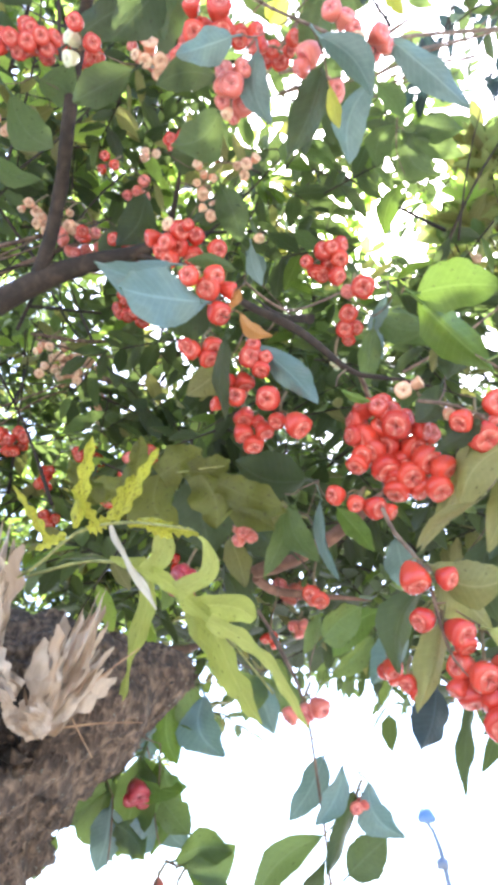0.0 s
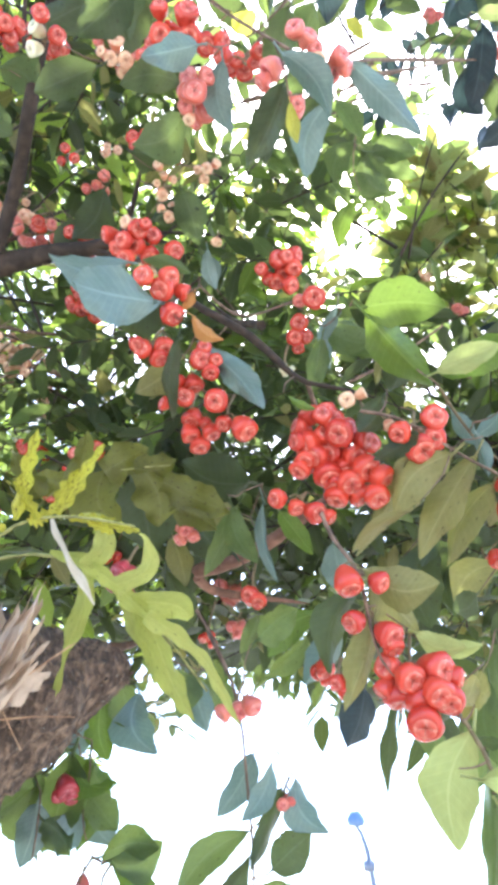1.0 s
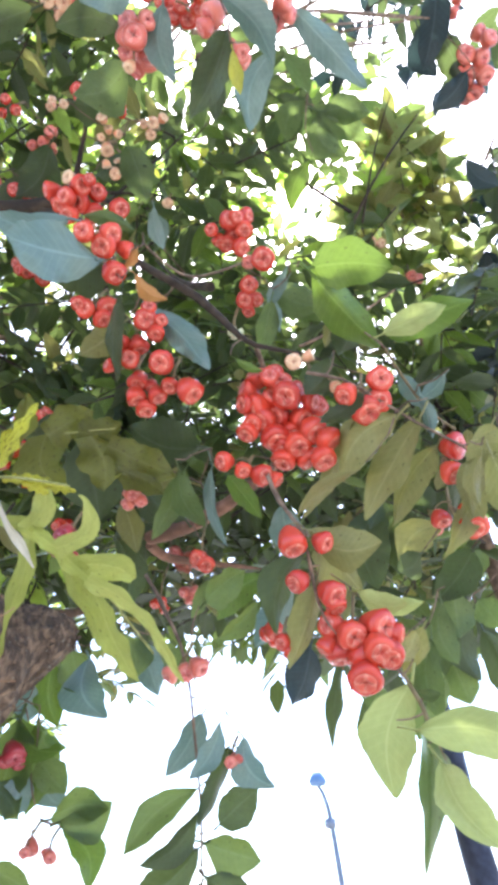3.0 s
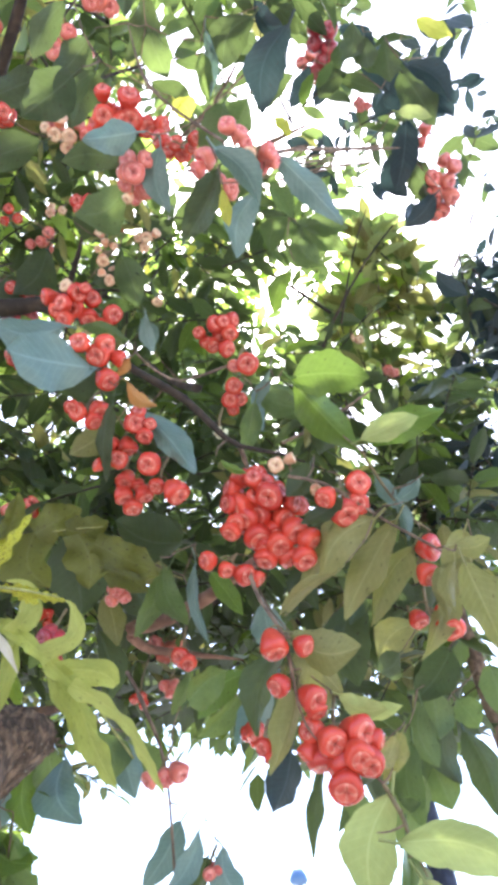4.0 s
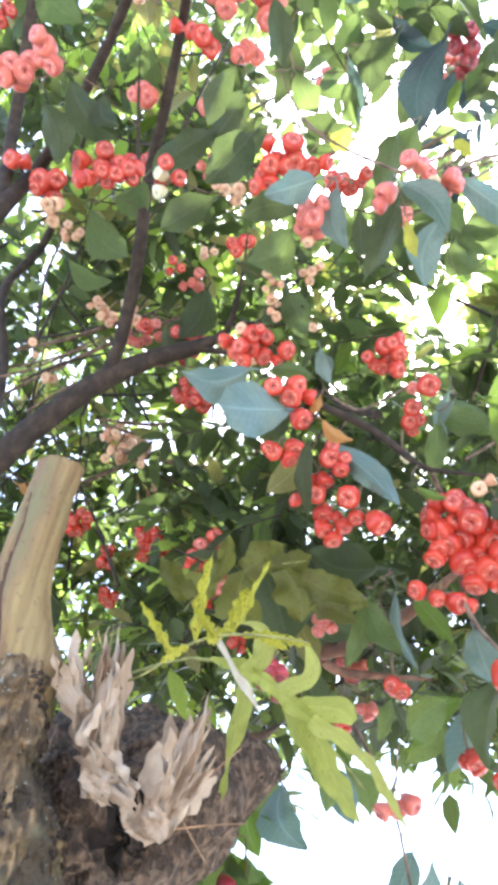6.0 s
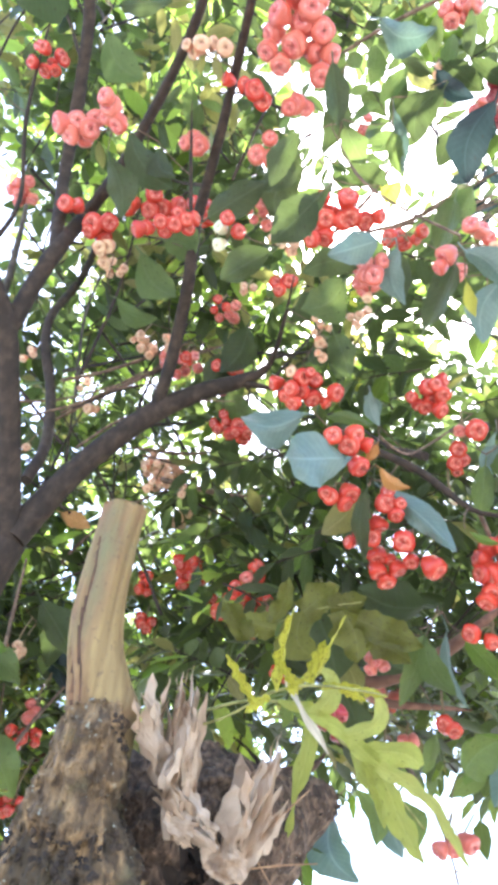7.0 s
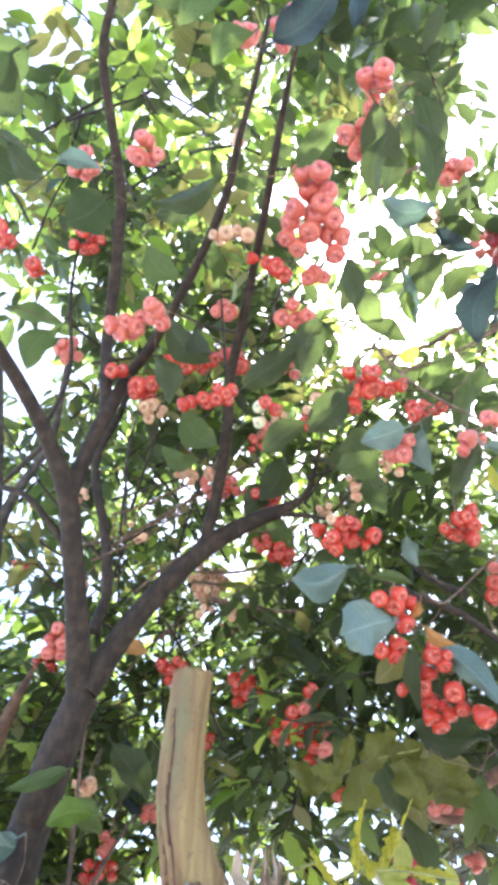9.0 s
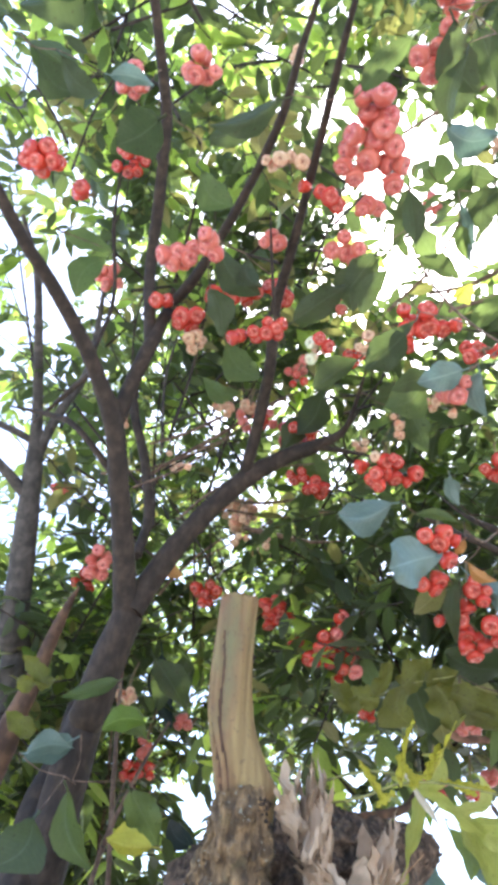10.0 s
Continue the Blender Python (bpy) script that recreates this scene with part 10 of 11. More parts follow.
crown.spray(0.48, 3.36, 5.45, 52, 0.10, 0.3)
crown.spray(0.85, 3.67, 5.71, 38, 0.10, 0.3)
crown.spray(0.92, 3.35, 5.53, 36, 0.10, 0.3)
crown.spray(0.97, 2.94, 4.89, 22, 0.10, 0.3)
crown.spray(0.92, 2.41, 4.41, 13, 0.11, 0.2)
crown.spray(1.21, 2.38, 4.48, 18, 0.10, 0.3)
crown.spray(1.16, 2.27, 4.33, 13, 0.11, 0.2)
crown.spray(1.98, 3.00, 5.03, 34, 0.10, 0.3)
crown.spray(2.01, 3.18, 5.36, 36, 0.10, 0.3)
crown.spray(0.06, 3.39, 5.05, 50, 0.10, 0.3)
crown.spray(-0.02, 3.76, 5.24, 54, 0.10, 0.3)
crown.spray(0.29, 2.76, 4.30, 40, 0.10, 0.3)
crown.spray(0.38, 2.85, 4.32, 40, 0.10, 0.3)
crown.spray(0.65, 2.76, 4.29, 40, 0.10, 0.3)
crown.spray(1.00, 3.92, 5.29, 56, 0.10, 0.3)
crown.spray(0.89, 2.56, 4.23, 28, 0.11, 0.2)
crown.spray(1.11, 3.56, 4.99, 52, 0.10, 0.3)
crown.spray(1.55, 3.25, 4.69, 32, 0.10, 0.3)
crown.spray(1.75, 3.58, 5.11, 36, 0.10, 0.3)
crown.spray(1.80, 2.91, 4.67, 30, 0.10, 0.3)
crown.spray(1.58, 2.54, 4.19, 26, 0.10, 0.3)
crown.spray(-0.09, 3.51, 4.51, 46, 0.10, 0.3)
crown.spray(0.05, 4.21, 5.16, 56, 0.10, 0.3)
crown.spray(0.37, 2.94, 4.04, 38, 0.10, 0.3)
crown.spray(0.39, 3.70, 4.60, 48, 0.10, 0.3)
crown.spray(0.77, 4.19, 4.91, 54, 0.10, 0.3)
crown.spray(0.57, 3.07, 4.19, 40, 0.10, 0.3)
crown.spray(1.17, 3.37, 4.38, 30, 0.10, 0.3)
crown.spray(1.26, 4.14, 5.07, 38, 0.10, 0.3)
crown.spray(1.51, 3.40, 4.39, 32, 0.10, 0.3)
crown.spray(1.36, 3.34, 4.31, 30, 0.10, 0.3)
crown.spray(1.92, 3.70, 4.60, 52, 0.10, 0.3)
crown.spray(1.50, 2.62, 3.79, 28, 0.11, 0.2)
crown.spray(-0.07, 3.77, 4.06, 30, 0.10, 0.3)
crown.spray(0.09, 3.30, 3.80, 26, 0.10, 0.3)
crown.spray(0.31, 4.42, 4.48, 36, 0.10, 0.3)
crown.spray(0.40, 3.96, 4.30, 32, 0.10, 0.3)
crown.spray(0.82, 3.60, 3.97, 30, 0.10, 0.3)
crown.spray(0.79, 4.49, 4.68, 38, 0.10, 0.3)
crown.spray(1.12, 3.98, 4.25, 34, 0.10, 0.3)
crown.spray(1.13, 4.00, 4.44, 34, 0.10, 0.3)
crown.spray(1.64, 3.82, 4.14, 50, 0.10, 0.3)
crown.spray(1.37, 3.15, 3.80, 42, 0.10, 0.3)
crown.spray(1.61, 3.15, 3.92, 42, 0.10, 0.3)
crown.spray(1.46, 2.78, 3.65, 28, 0.11, 0.2)
crown.spray(-0.06, 4.77, 4.18, 26, 0.10, 0.3)
crown.spray(-0.02, 3.49, 3.56, 20, 0.10, 0.3)
crown.spray(0.31, 3.96, 3.98, 22, 0.10, 0.3)
crown.spray(0.35, 4.60, 4.23, 26, 0.10, 0.3)
crown.spray(0.85, 4.46, 4.18, 54, 0.10, 0.3)
crown.spray(0.72, 3.32, 3.51, 40, 0.10, 0.3)
crown.spray(1.15, 4.09, 3.92, 50, 0.10, 0.3)
crown.spray(0.97, 3.57, 3.71, 44, 0.10, 0.3)
crown.spray(1.69, 4.11, 4.00, 52, 0.10, 0.3)
crown.spray(1.62, 3.94, 3.86, 50, 0.10, 0.3)
crown.spray(2.10, 4.49, 4.12, 56, 0.10, 0.3)
crown.spray(1.97, 4.00, 3.92, 52, 0.10, 0.3)
crown.spray(0.05, 3.53, 3.34, 26, 0.10, 0.3)
crown.spray(0.42, 3.46, 3.30, 26, 0.10, 0.3)
crown.spray(0.67, 4.24, 3.68, 48, 0.10, 0.3)
crown.spray(0.73, 4.02, 3.55, 46, 0.10, 0.3)
crown.spray(0.94, 3.68, 3.41, 42, 0.10, 0.3)
crown.spray(1.57, 4.12, 3.61, 50, 0.10, 0.3)
crown.spray(1.79, 3.65, 3.41, 46, 0.10, 0.3)
crown.spray(1.65, 3.76, 3.51, 46, 0.10, 0.3)
crown.spray(-0.03, -0.05, 6.50, 40, 0.10, 0.3)
crown.spray(0.16, 0.15, 7.57, 50, 0.10, 0.3)
crown.spray(0.43, 0.08, 6.49, 40, 0.10, 0.3)
crown.spray(0.20, -0.08, 5.87, 36, 0.10, 0.3)
crown.spray(0.50, -0.00, 5.61, 34, 0.10, 0.3)
crown.spray(0.47, -0.03, 5.79, 34, 0.10, 0.3)
crown.spray(0.05, 0.37, 7.39, 68, 0.10, 0.3)
crown.spray(-0.06, 0.32, 6.43, 56, 0.10, 0.3)
crown.spray(0.21, 0.33, 5.93, 78, 0.10, 0.3)
crown.spray(0.16, 0.16, 5.55, 70, 0.10, 0.3)
crown.spray(0.61, 0.29, 5.97, 52, 0.10, 0.3)
crown.spray(0.59, 0.28, 5.64, 48, 0.10, 0.3)
crown.spray(0.08, 0.61, 6.79, 44, 0.10, 0.3)
crown.spray(0.00, 0.57, 6.59, 42, 0.10, 0.3)
crown.spray(0.20, 0.44, 5.58, 34, 0.10, 0.3)
crown.spray(0.48, 0.79, 6.78, 44, 0.10, 0.3)
crown.spray(0.64, 0.63, 6.14, 28, 0.10, 0.3)
crown.spray(-0.11, 2.71, 4.62, 82, 0.10, 0.3)
crown.spray(0.30, 2.35, 4.43, 55, 0.11, 0.2)
crown.spray(0.27, 1.82, 3.62, 40, 0.11, 0.2)
crown.spray(0.55, 2.72, 4.68, 56, 0.10, 0.3)
crown.spray(0.49, 2.09, 4.09, 33, 0.11, 0.2)
crown.spray(1.44, 2.18, 4.30, 37, 0.11, 0.2)
crown.spray(1.01, 1.63, 3.57, 27, 0.11, 0.2)
crown.spray(-0.03, 2.41, 3.94, 51, 0.11, 0.2)
crown.spray(-0.07, 2.51, 4.12, 54, 0.11, 0.2)
crown.spray(0.38, 3.04, 4.64, 88, 0.10, 0.3)
crown.spray(0.36, 2.81, 4.39, 80, 0.10, 0.3)
crown.spray(0.44, 2.09, 3.76, 45, 0.11, 0.2)
crown.spray(0.55, 2.14, 3.61, 45, 0.11, 0.2)
crown.spray(0.95, 2.41, 4.11, 54, 0.11, 0.2)
crown.spray(0.92, 2.34, 3.98, 52, 0.11, 0.2)
crown.spray(0.93, 1.83, 3.42, 27, 0.11, 0.2)
crown.spray(1.26, 2.89, 4.37, 56, 0.10, 0.3)
crown.spray(1.44, 2.24, 3.91, 34, 0.11, 0.2)
crown.spray(1.09, 1.76, 3.41, 27, 0.11, 0.2)
crown.spray(-0.09, 2.43, 3.68, 48, 0.11, 0.2)
crown.spray(-0.03, 2.20, 3.35, 42, 0.11, 0.2)
crown.spray(0.30, 3.19, 4.16, 84, 0.10, 0.3)
crown.spray(0.41, 3.01, 4.15, 80, 0.10, 0.3)
crown.spray(0.68, 2.85, 3.91, 57, 0.11, 0.2)
crown.spray(0.50, 2.10, 3.31, 40, 0.11, 0.2)
crown.spray(0.78, 2.61, 3.87, 36, 0.11, 0.2)
crown.spray(0.68, 2.03, 3.29, 27, 0.11, 0.2)
crown.spray(0.95, 2.01, 3.32, 27, 0.11, 0.2)
crown.spray(0.93, 2.04, 3.37, 28, 0.11, 0.2)
crown.spray(1.12, 2.10, 3.33, 43, 0.11, 0.2)
crown.spray(1.07, 1.94, 3.32, 42, 0.11, 0.2)
crown.spray(-0.05, 3.09, 3.74, 37, 0.11, 0.2)
crown.spray(-0.03, 2.68, 3.52, 33, 0.11, 0.2)
crown.spray(0.32, 2.37, 3.19, 28, 0.11, 0.2)
crown.spray(0.31, 2.32, 3.25, 28, 0.11, 0.2)
crown.spray(0.62, 3.11, 3.77, 52, 0.10, 0.3)
crown.spray(0.46, 2.64, 3.44, 33, 0.11, 0.2)
crown.spray(0.79, 2.37, 3.25, 30, 0.11, 0.2)
crown.spray(0.79, 2.40, 3.28, 30, 0.11, 0.2)
crown.spray(1.20, 2.80, 3.53, 54, 0.11, 0.2)
crown.spray(0.99, 2.28, 3.18, 43, 0.11, 0.2)
crown.spray(1.55, 2.84, 3.67, 78, 0.10, 0.3)
crown.spray(1.72, 3.25, 3.80, 86, 0.10, 0.3)
crown.spray(0.56, 3.07, 3.49, 55, 0.11, 0.2)
crown.spray(0.53, 3.20, 3.43, 57, 0.11, 0.2)
crown.spray(0.69, 2.36, 2.94, 42, 0.11, 0.2)
crown.spray(0.74, 2.74, 3.14, 48, 0.11, 0.2)
crown.spray(1.31, 3.42, 3.55, 84, 0.10, 0.3)
crown.spray(0.89, 2.42, 3.08, 45, 0.11, 0.2)
crown.spray(1.42, 2.76, 3.30, 54, 0.11, 0.2)
crown.spray(1.08, 2.24, 2.98, 42, 0.11, 0.2)
crown.spray(-0.00, 3.33, 3.19, 37, 0.11, 0.2)
crown.spray(0.36, 2.93, 3.08, 33, 0.11, 0.2)
crown.spray(0.29, 3.51, 3.31, 52, 0.10, 0.3)
crown.spray(0.43, 2.42, 2.81, 40, 0.11, 0.2)
crown.spray(0.52, 2.63, 2.94, 45, 0.11, 0.2)
crown.spray(0.75, 2.66, 2.90, 46, 0.11, 0.2)
crown.spray(0.80, 3.06, 3.13, 52, 0.11, 0.2)
crown.spray(1.30, 3.24, 3.24, 78, 0.10, 0.3)
crown.spray(1.29, 2.64, 2.89, 48, 0.11, 0.2)
crown.spray(1.51, 3.40, 3.36, 84, 0.10, 0.3)
crown.spray(1.12, 1.39, 3.48, 25)
crown.spray(1.10, 1.34, 3.49, 25)
crown.spray(1.00, 1.38, 3.20, 23)
crown.spray(1.25, 1.67, 3.55, 42, 0.11, 0.2)
crown.spray(0.92, 1.34, 2.88, 30)
crown.spray(0.92, 1.41, 2.82, 30)
crown.spray(1.20, 1.81, 3.16, 39)
crown.spray(0.89, 1.56, 2.64, 30)
crown.spray(1.01, 1.59, 2.72, 32)
crown.spray(0.68, 1.16, 2.46, 11)
crown.spray(0.72, 1.23, 2.49, 12)
crown.spray(0.65, 1.17, 2.31, 16)
crown.spray(0.87, 1.69, 2.38, 22)
crown.spray(1.02, 1.94, 2.59, 26)
crown.shoot(0.71, 1.76, 2.79, 0.40)
crown.shoot(0.97, 2.35, 2.84, 0.51)
crown.shoot(0.88, 0.65, 4.18, 0.38)
crown.shoot(-0.21, 1.49, 3.60, 0.41)
crown.shoot(-0.15, 2.05, 2.83, 0.48)
crown.shoot(0.83, 2.02, 3.39, 0.46)
crown.shoot(-0.29, 0.79, 3.96, 0.43)
crown.shoot(-0.42, 1.62, 3.37, 0.67)
crown.shoot(-0.08, 1.50, 3.99, 0.57)
crown.shoot(-0.21, 1.07, 3.20, 0.58)
crown.shoot(0.42, 1.07, 2.97, 0.50)
crown.shoot(-0.08, 1.31, 3.10, 0.33)
crown.shoot(0.99, 1.83, 3.34, 0.55)
crown.shoot(-0.29, 1.80, 2.40, 0.31)
crown.shoot(-0.06, 0.72, 3.68, 0.58)
crown.shoot(0.35, 1.82, 3.84, 0.49)
crown.shoot(0.89, 1.56, 2.91, 0.64)
crown.shoot(-0.23, 1.16, 4.14, 0.44)
crown.shoot(0.28, 2.14, 3.43, 0.52)
crown.shoot(1.00, 1.76, 3.03, 0.55)
crown.shoot(-0.04, 1.72, 2.57, 0.67)
crown.shoot(0.49, 0.96, 3.18, 0.62)
crown.shoot(0.47, 1.60, 2.59, 0.37)
crown.shoot(-0.23, 1.72, 3.57, 0.45)
crown.shoot(-0.31, 1.42, 3.31, 0.63)
crown.shoot(0.86, 1.20, 3.04, 0.38)
crown.shoot(-0.36, 0.56, 3.40, 0.40)
crown.shoot(0.17, 2.35, 3.04, 0.64)
crown.shoot(0.61, 2.54, 2.73, 0.41)
crown.shoot(0.16, 2.64, 2.76, 0.44)
crown.shoot(-0.04, 1.50, 2.59, 0.69)
crown.shoot(-0.15, 2.03, 2.95, 0.49)
crown.shoot(0.84, 1.05, 3.81, 0.39)
crown.shoot(0.74, 1.75, 3.26, 0.62)
crown.shoot(0.27, 2.03, 3.37, 0.66)
crown.shoot(0.38, 0.66, 3.76, 0.66)
crown.shoot(0.57, 0.96, 4.00, 0.60)
crown.shoot(-0.32, 0.89, 3.80, 0.39)
crown.shoot(-0.49, 2.39, 2.98, 0.68)
crown.shoot(-0.03, 1.62, 2.37, 0.61)
crown.shoot(0.05, 1.90, 3.79, 0.59)
crown.shoot(0.07, 1.77, 2.90, 0.51)
crown.shoot(-0.22, 1.59, 2.31, 0.30)
crown.shoot(-0.11, 2.04, 3.22, 0.35)
crown.shoot(-0.05, 1.86, 3.73, 0.39)
crown.shoot(-0.20, 1.00, 3.23, 0.68)
crown.shoot(0.81, 0.62, 3.91, 0.44)
crown.shoot(-0.22, 1.74, 2.65, 0.30)
crown.shoot(-0.05, 1.60, 2.64, 0.70)
crown.shoot(0.47, 2.24, 3.01, 0.60)
crown.shoot(0.57, 0.97, 4.14, 0.33)
crown.shoot(0.11, 2.36, 2.75, 0.41)
crown.shoot(0.74, 1.23, 2.71, 0.52)
crown.shoot(0.05, 1.60, 2.45, 0.51)
crown.shoot(-0.10, 1.40, 2.87, 0.37)
crown.shoot(0.73, 1.47, 3.15, 0.32)
crown.shoot(-0.32, 1.48, 3.01, 0.65)
crown.shoot(-0.11, 2.48, 2.94, 0.31)
crown.shoot(0.24, 1.50, 3.58, 0.68)
crown.shoot(-0.35, 1.92, 2.66, 0.45)
crown.done()
# ---- a bushy tree with whorled leaves ----
bush = thing("tree", (1.060, 1.672, 0.0), "light green tree with whorled upright leaves", "tree")
limb(bush, "trunk", "twig", [(1.060, 1.672, -0.05, 0.05), (1.010, 1.622, 1.6, 0.035), (0.930, 1.560, 2.700, 0.020), (0.790, 1.300, 3.350, 0.009), (0.735, 1.020, 3.660, 0.003)], 8, 0.05, 0.05, "slim brown stem")
# pale and sunlit tones put the sun on these whorls into their colour
crown = Canopy(bush, 8, [("mid", 3), ("olive", 2), ("sunny", 2), ("pale", 6)])
spots = random.Random(21)
for k in range(64):
    low = spots.random() ** 0.75  # 0 at the tip of the crown, 1 at its skirt
    turn, out = spots.uniform(0, 2 * math.pi), spots.uniform(0.2, 1.0) ** 0.5 * (0.03 + 0.30 * low)
    crown.rosette(0.715 + 0.04 * low + out * math.cos(turn), 0.93 + 0.34 * low + 0.8 * out * math.sin(turn), 3.72 - 0.42 * low + spots.uniform(-0.06, 0.06), spots.choice((7, 8, 9)), spots.uniform(0.08, 0.115))
crown.done()
crown = Canopy(bush, 15, [("sunny", 3), ("mid", 4), ("dark", 1)])
crown.spray(0.49, 1.01, 3.93, 12, 0.10, 0.10)
crown.spray(0.56, 1.02, 3.77, 12, 0.10, 0.10)
crown.spray(0.47, 1.11, 3.90, 10, 0.10, 0.10)
crown.spray(0.58, 1.10, 3.69, 12, 0.10, 0.10)
crown.spray(0.53, 0.99, 4.08, 8, 0.10, 0.10)
crown.spray(0.68, 0.99, 4.06, 7, 0.10, 0.10)
crown.spray(0.44, 1.18, 3.77, 8, 0.10, 0.10)
crown.done()
leaf(dark_tree, "navy", -0.810, 1.498, 2.693, -0.781, 1.621, 2.505, 0.085, -17)
leaf(dark_tree, "dark", -0.758, 1.603, 2.741, -0.775, 1.658, 2.612, 0.067, 2)
leaf(dark_tree, "navy", -0.785, 1.761, 2.295, -0.713, 1.832, 2.239, 0.068, -63)
crown = Canopy(dark_tree, 16, [("dark", 5), ("mid", 3), ("olive", 1)])
crown.spray(-1.00, 1.34, 3.73, 8, 0.11, 0.14)
crown.spray(-0.86, 1.49, 3.74, 8, 0.11, 0.14)
crown.spray(-1.02, 1.51, 3.56, 9, 0.11, 0.14)
crown.spray(-0.82, 1.52, 3.43, 8, 0.11, 0.14)
crown.spray(-0.67, 1.64, 3.32, 9, 0.11, 0.14)
crown.spray(-0.83, 1.80, 3.30, 9, 0.11, 0.14)
crown.spray(-1.00, 1.74, 3.49, 7, 0.11, 0.14)
crown.spray(-0.73, 1.91, 3.19, 7, 0.11, 0.14)
crown.spray(-1.12, 1.22, 3.86, 9, 0.11, 0.14)
crown.spray(-0.98, 1.36, 3.88, 9, 0.11, 0.14)
crown.spray(-0.77, 1.27, 3.85, 8, 0.11, 0.14)
crown.spray(-1.11, 1.54, 3.84, 9, 0.11, 0.14)
crown.spray(-0.86, 1.51, 3.76, 8, 0.11, 0.14)
crown.spray(-1.17, 1.51, 3.59, 9, 0.11, 0.14)
crown.spray(-0.32, 0.70, 3.97, 9, 0.11, 0.14)
crown.spray(-0.17, 0.88, 4.10, 9, 0.11, 0.14)
crown.spray(-0.27, 0.93, 3.93, 9, 0.11, 0.14)
crown.spray(-0.06, 1.12, 4.06, 9, 0.11, 0.14)
crown.spray(-0.40, 1.12, 3.90, 9, 0.11, 0.14)
crown.spray(-0.20, 1.32, 4.02, 9, 0.11, 0.14)
crown.spray(-0.05, 1.31, 3.79, 9, 0.11, 0.14)
crown.spray(-0.34, 1.23, 3.69, 8, 0.11, 0.14)
crown.spray(-0.17, 1.41, 3.70, 8, 0.11, 0.14)
crown.spray(0.08, 1.05, 4.26, 7, 0.11, 0.14)
crown.done()
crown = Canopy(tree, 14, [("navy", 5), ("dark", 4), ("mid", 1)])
crown.spray(0.68, 0.36, 3.59, 2)
crown.spray(0.90, 0.48, 4.49, 3, 0.11, 0.2)
crown.spray(0.84, 0.70, 4.43, 2, 0.11, 0.2)
crown.spray(0.95, 0.67, 4.40, 9, 0.11, 0.2)
crown.spray(0.70, 0.45, 3.56, 4)
crown.spray(0.96, 0.81, 4.23, 3, 0.11, 0.2)
crown.spray(1.42, 0.98, 5.63, 7, 0.10, 0.3)
crown.spray(1.25, 0.82, 5.24, 6, 0.10, 0.3)
crown.spray(1.14, 0.72, 4.39, 12, 0.11, 0.2)
crown.spray(0.70, 0.71, 3.62, 4, 0.11, 0.10)
crown.spray(0.75, 0.76, 3.57, 3, 0.11, 0.10)
crown.spray(0.70, 0.65, 3.83, 4, 0.11, 0.10)
crown.spray(0.84, 0.59, 3.58, 4, 0.11, 0.10)
crown.spray(0.94, 0.72, 3.58, 3, 0.11, 0.10)
crown.spray(0.69, 0.78, 3.84, 2, 0.11, 0.10)
crown.spray(0.62, 0.79, 3.84, 2, 0.11, 0.10)
crown.spray(0.54, 0.81, 3.83, 2, 0.11, 0.10)
crown.done()
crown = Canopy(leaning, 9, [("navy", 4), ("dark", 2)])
crown.spray(1.01, 1.03, 3.22, 14, 0.1, 0.13)
crown.spray(1.08, 1.35, 2.95, 14, 0.1, 0.13)
crown.spray(1.06, 1.34, 2.97, 14, 0.1, 0.13)
crown.spray(0.99, 0.83, 3.24, 14, 0.1, 0.13)
crown.spray(1.16, 1.38, 3.05, 14, 0.1, 0.13)
crown.spray(1.08, 1.00, 3.44, 14, 0.1, 0.13)
crown.spray(1.02, 0.73, 3.12, 14, 0.1, 0.13)
crown.spray(0.86, 0.82, 3.13, 14, 0.1, 0.13)
crown.spray(0.93, 1.32, 2.93, 14, 0.1, 0.13)
crown.spray(1.25, 1.43, 3.07, 14, 0.1, 0.13)
crown.spray(1.12, 1.01, 3.13, 14, 0.1, 0.13)
crown.spray(1.06, 1.11, 3.46, 14, 0.1, 0.13)
crown.spray(0.89, 1.30, 2.83, 14, 0.1, 0.13)
crown.spray(1.24, 1.05, 3.36, 14, 0.1, 0.13)
crown.spray(0.95, 1.02, 3.00, 14, 0.1, 0.13)
crown.spray(1.07, 0.88, 3.39, 14, 0.1, 0.13)
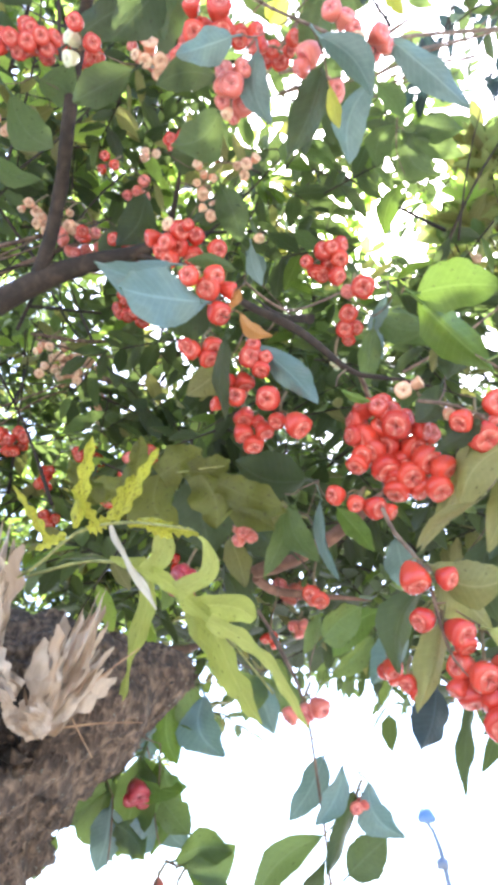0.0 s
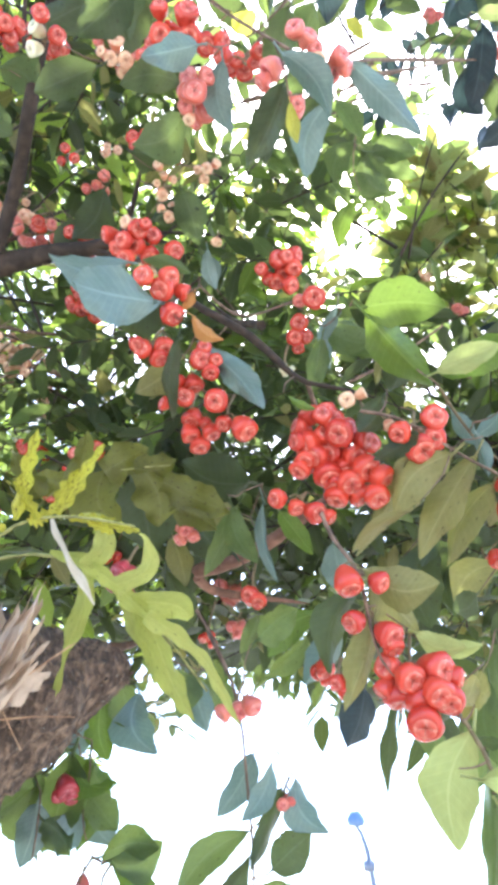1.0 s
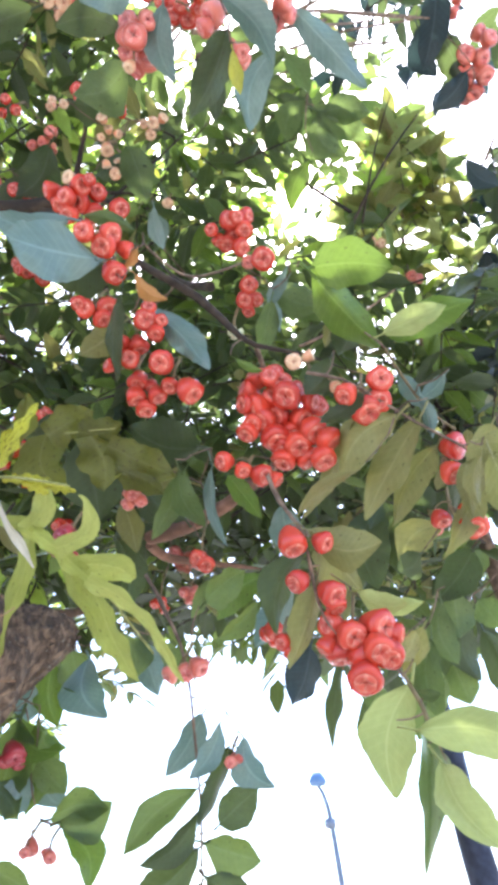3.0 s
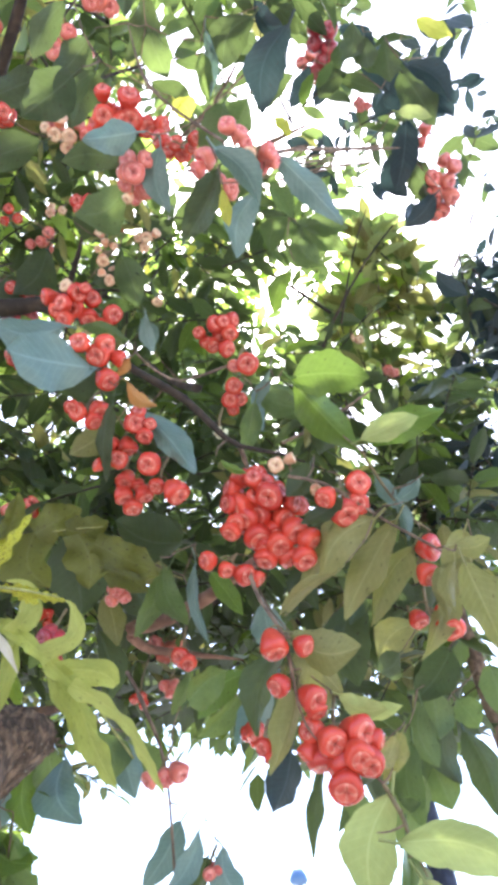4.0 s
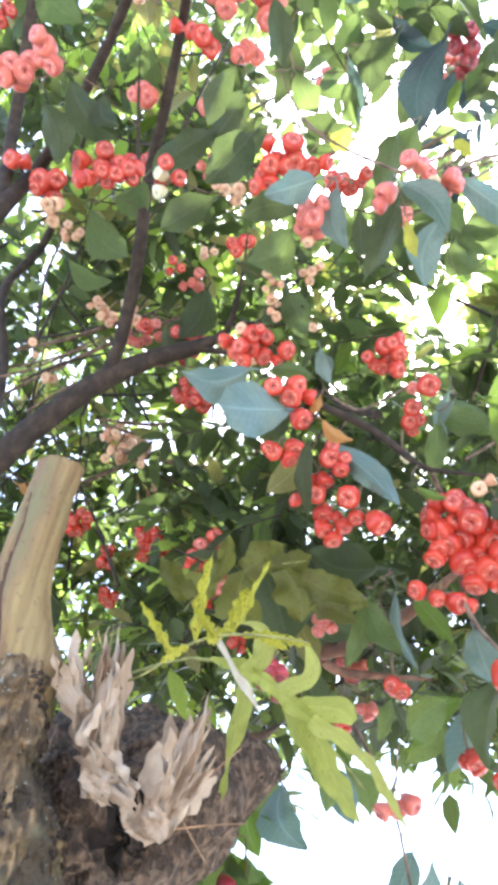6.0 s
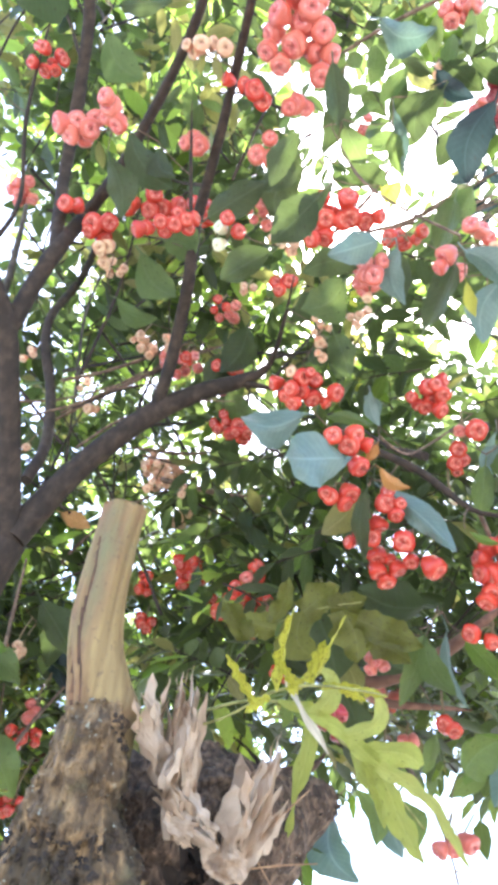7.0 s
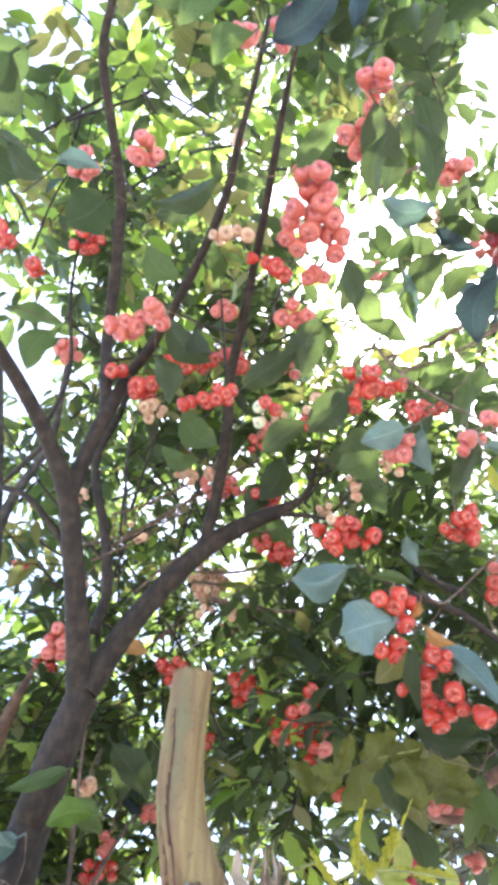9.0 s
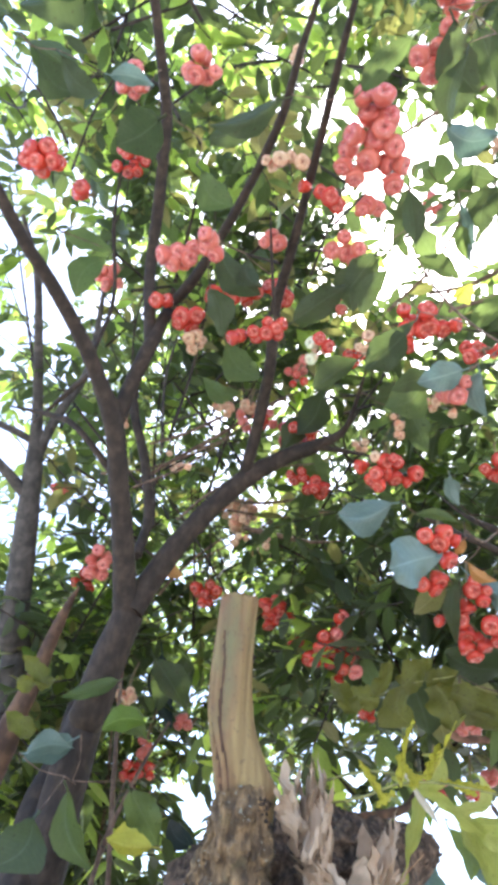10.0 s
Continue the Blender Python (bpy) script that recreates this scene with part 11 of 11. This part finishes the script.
crown.spray(0.92, 0.68, 3.16, 14, 0.1, 0.13)
crown.spray(1.06, 0.97, 2.92, 14, 0.1, 0.13)
crown.spray(1.00, 1.07, 3.50, 14, 0.1, 0.13)
crown.spray(1.09, 1.44, 3.09, 14, 0.1, 0.13)
crown.spray(0.86, 1.04, 3.06, 14, 0.1, 0.13)
crown.spray(0.95, 1.36, 2.99, 14, 0.1, 0.13)
crown.spray(1.12, 1.17, 2.91, 14, 0.1, 0.13)
crown.spray(0.98, 0.97, 3.16, 14, 0.1, 0.13)
crown.done()
leaf(tree, "dark", -0.115, 0.439, 3.133, -0.173, 0.532, 3.083, 0.090, 15)
leaf(tree, "dark", -0.260, 0.851, 3.171, -0.337, 0.950, 3.096, 0.095, 7)
leaf(tree, "dark", -0.363, 1.070, 3.134, -0.267, 1.146, 3.106, 0.093, -52)
leaf(tree, "dark", -0.308, 1.168, 3.081, -0.356, 1.257, 2.973, 0.099, -19)
limb(tree, "twig", "twig", [(0.269, 0.731, 3.391, 0.0030), (0.438, 0.712, 3.524, 0.0024), (0.626, 0.700, 3.647, 0.0010)], 6, 0.03, 0.06)
limb(tree, "twig", "twig", [(0.349, 0.700, 3.479, 0.0030), (0.484, 0.683, 3.545, 0.0024), (0.641, 0.674, 3.670, 0.0010)], 6, 0.03, 0.06)
limb(tree, "twig", "twig", [(0.859, 0.858, 3.326, 0.0030), (0.867, 0.746, 3.361, 0.0024), (0.860, 0.664, 3.371, 0.0010)], 6, 0.03, 0.06)
leaf(tree, "dark", -0.045, 1.269, 2.371, -0.021, 1.311, 2.216, 0.068, -11)
leaf(tree, "olive", -0.035, 1.235, 2.430, -0.001, 1.271, 2.335, 0.059, -60)
# dark leaves added to stand for the deep shade between the leaves
leaf(tree, "dark", 0.462, 1.084, 2.355, 0.452, 1.152, 2.205, 0.106, 36)
leaf(tree, "dark", 0.418, 1.143, 2.320, 0.437, 1.190, 2.223, 0.076, -13)
leaf(tree, "dark", 0.519, 1.104, 2.352, 0.508, 1.169, 2.239, 0.076, 49)
join_twigs(tree, 0.13)
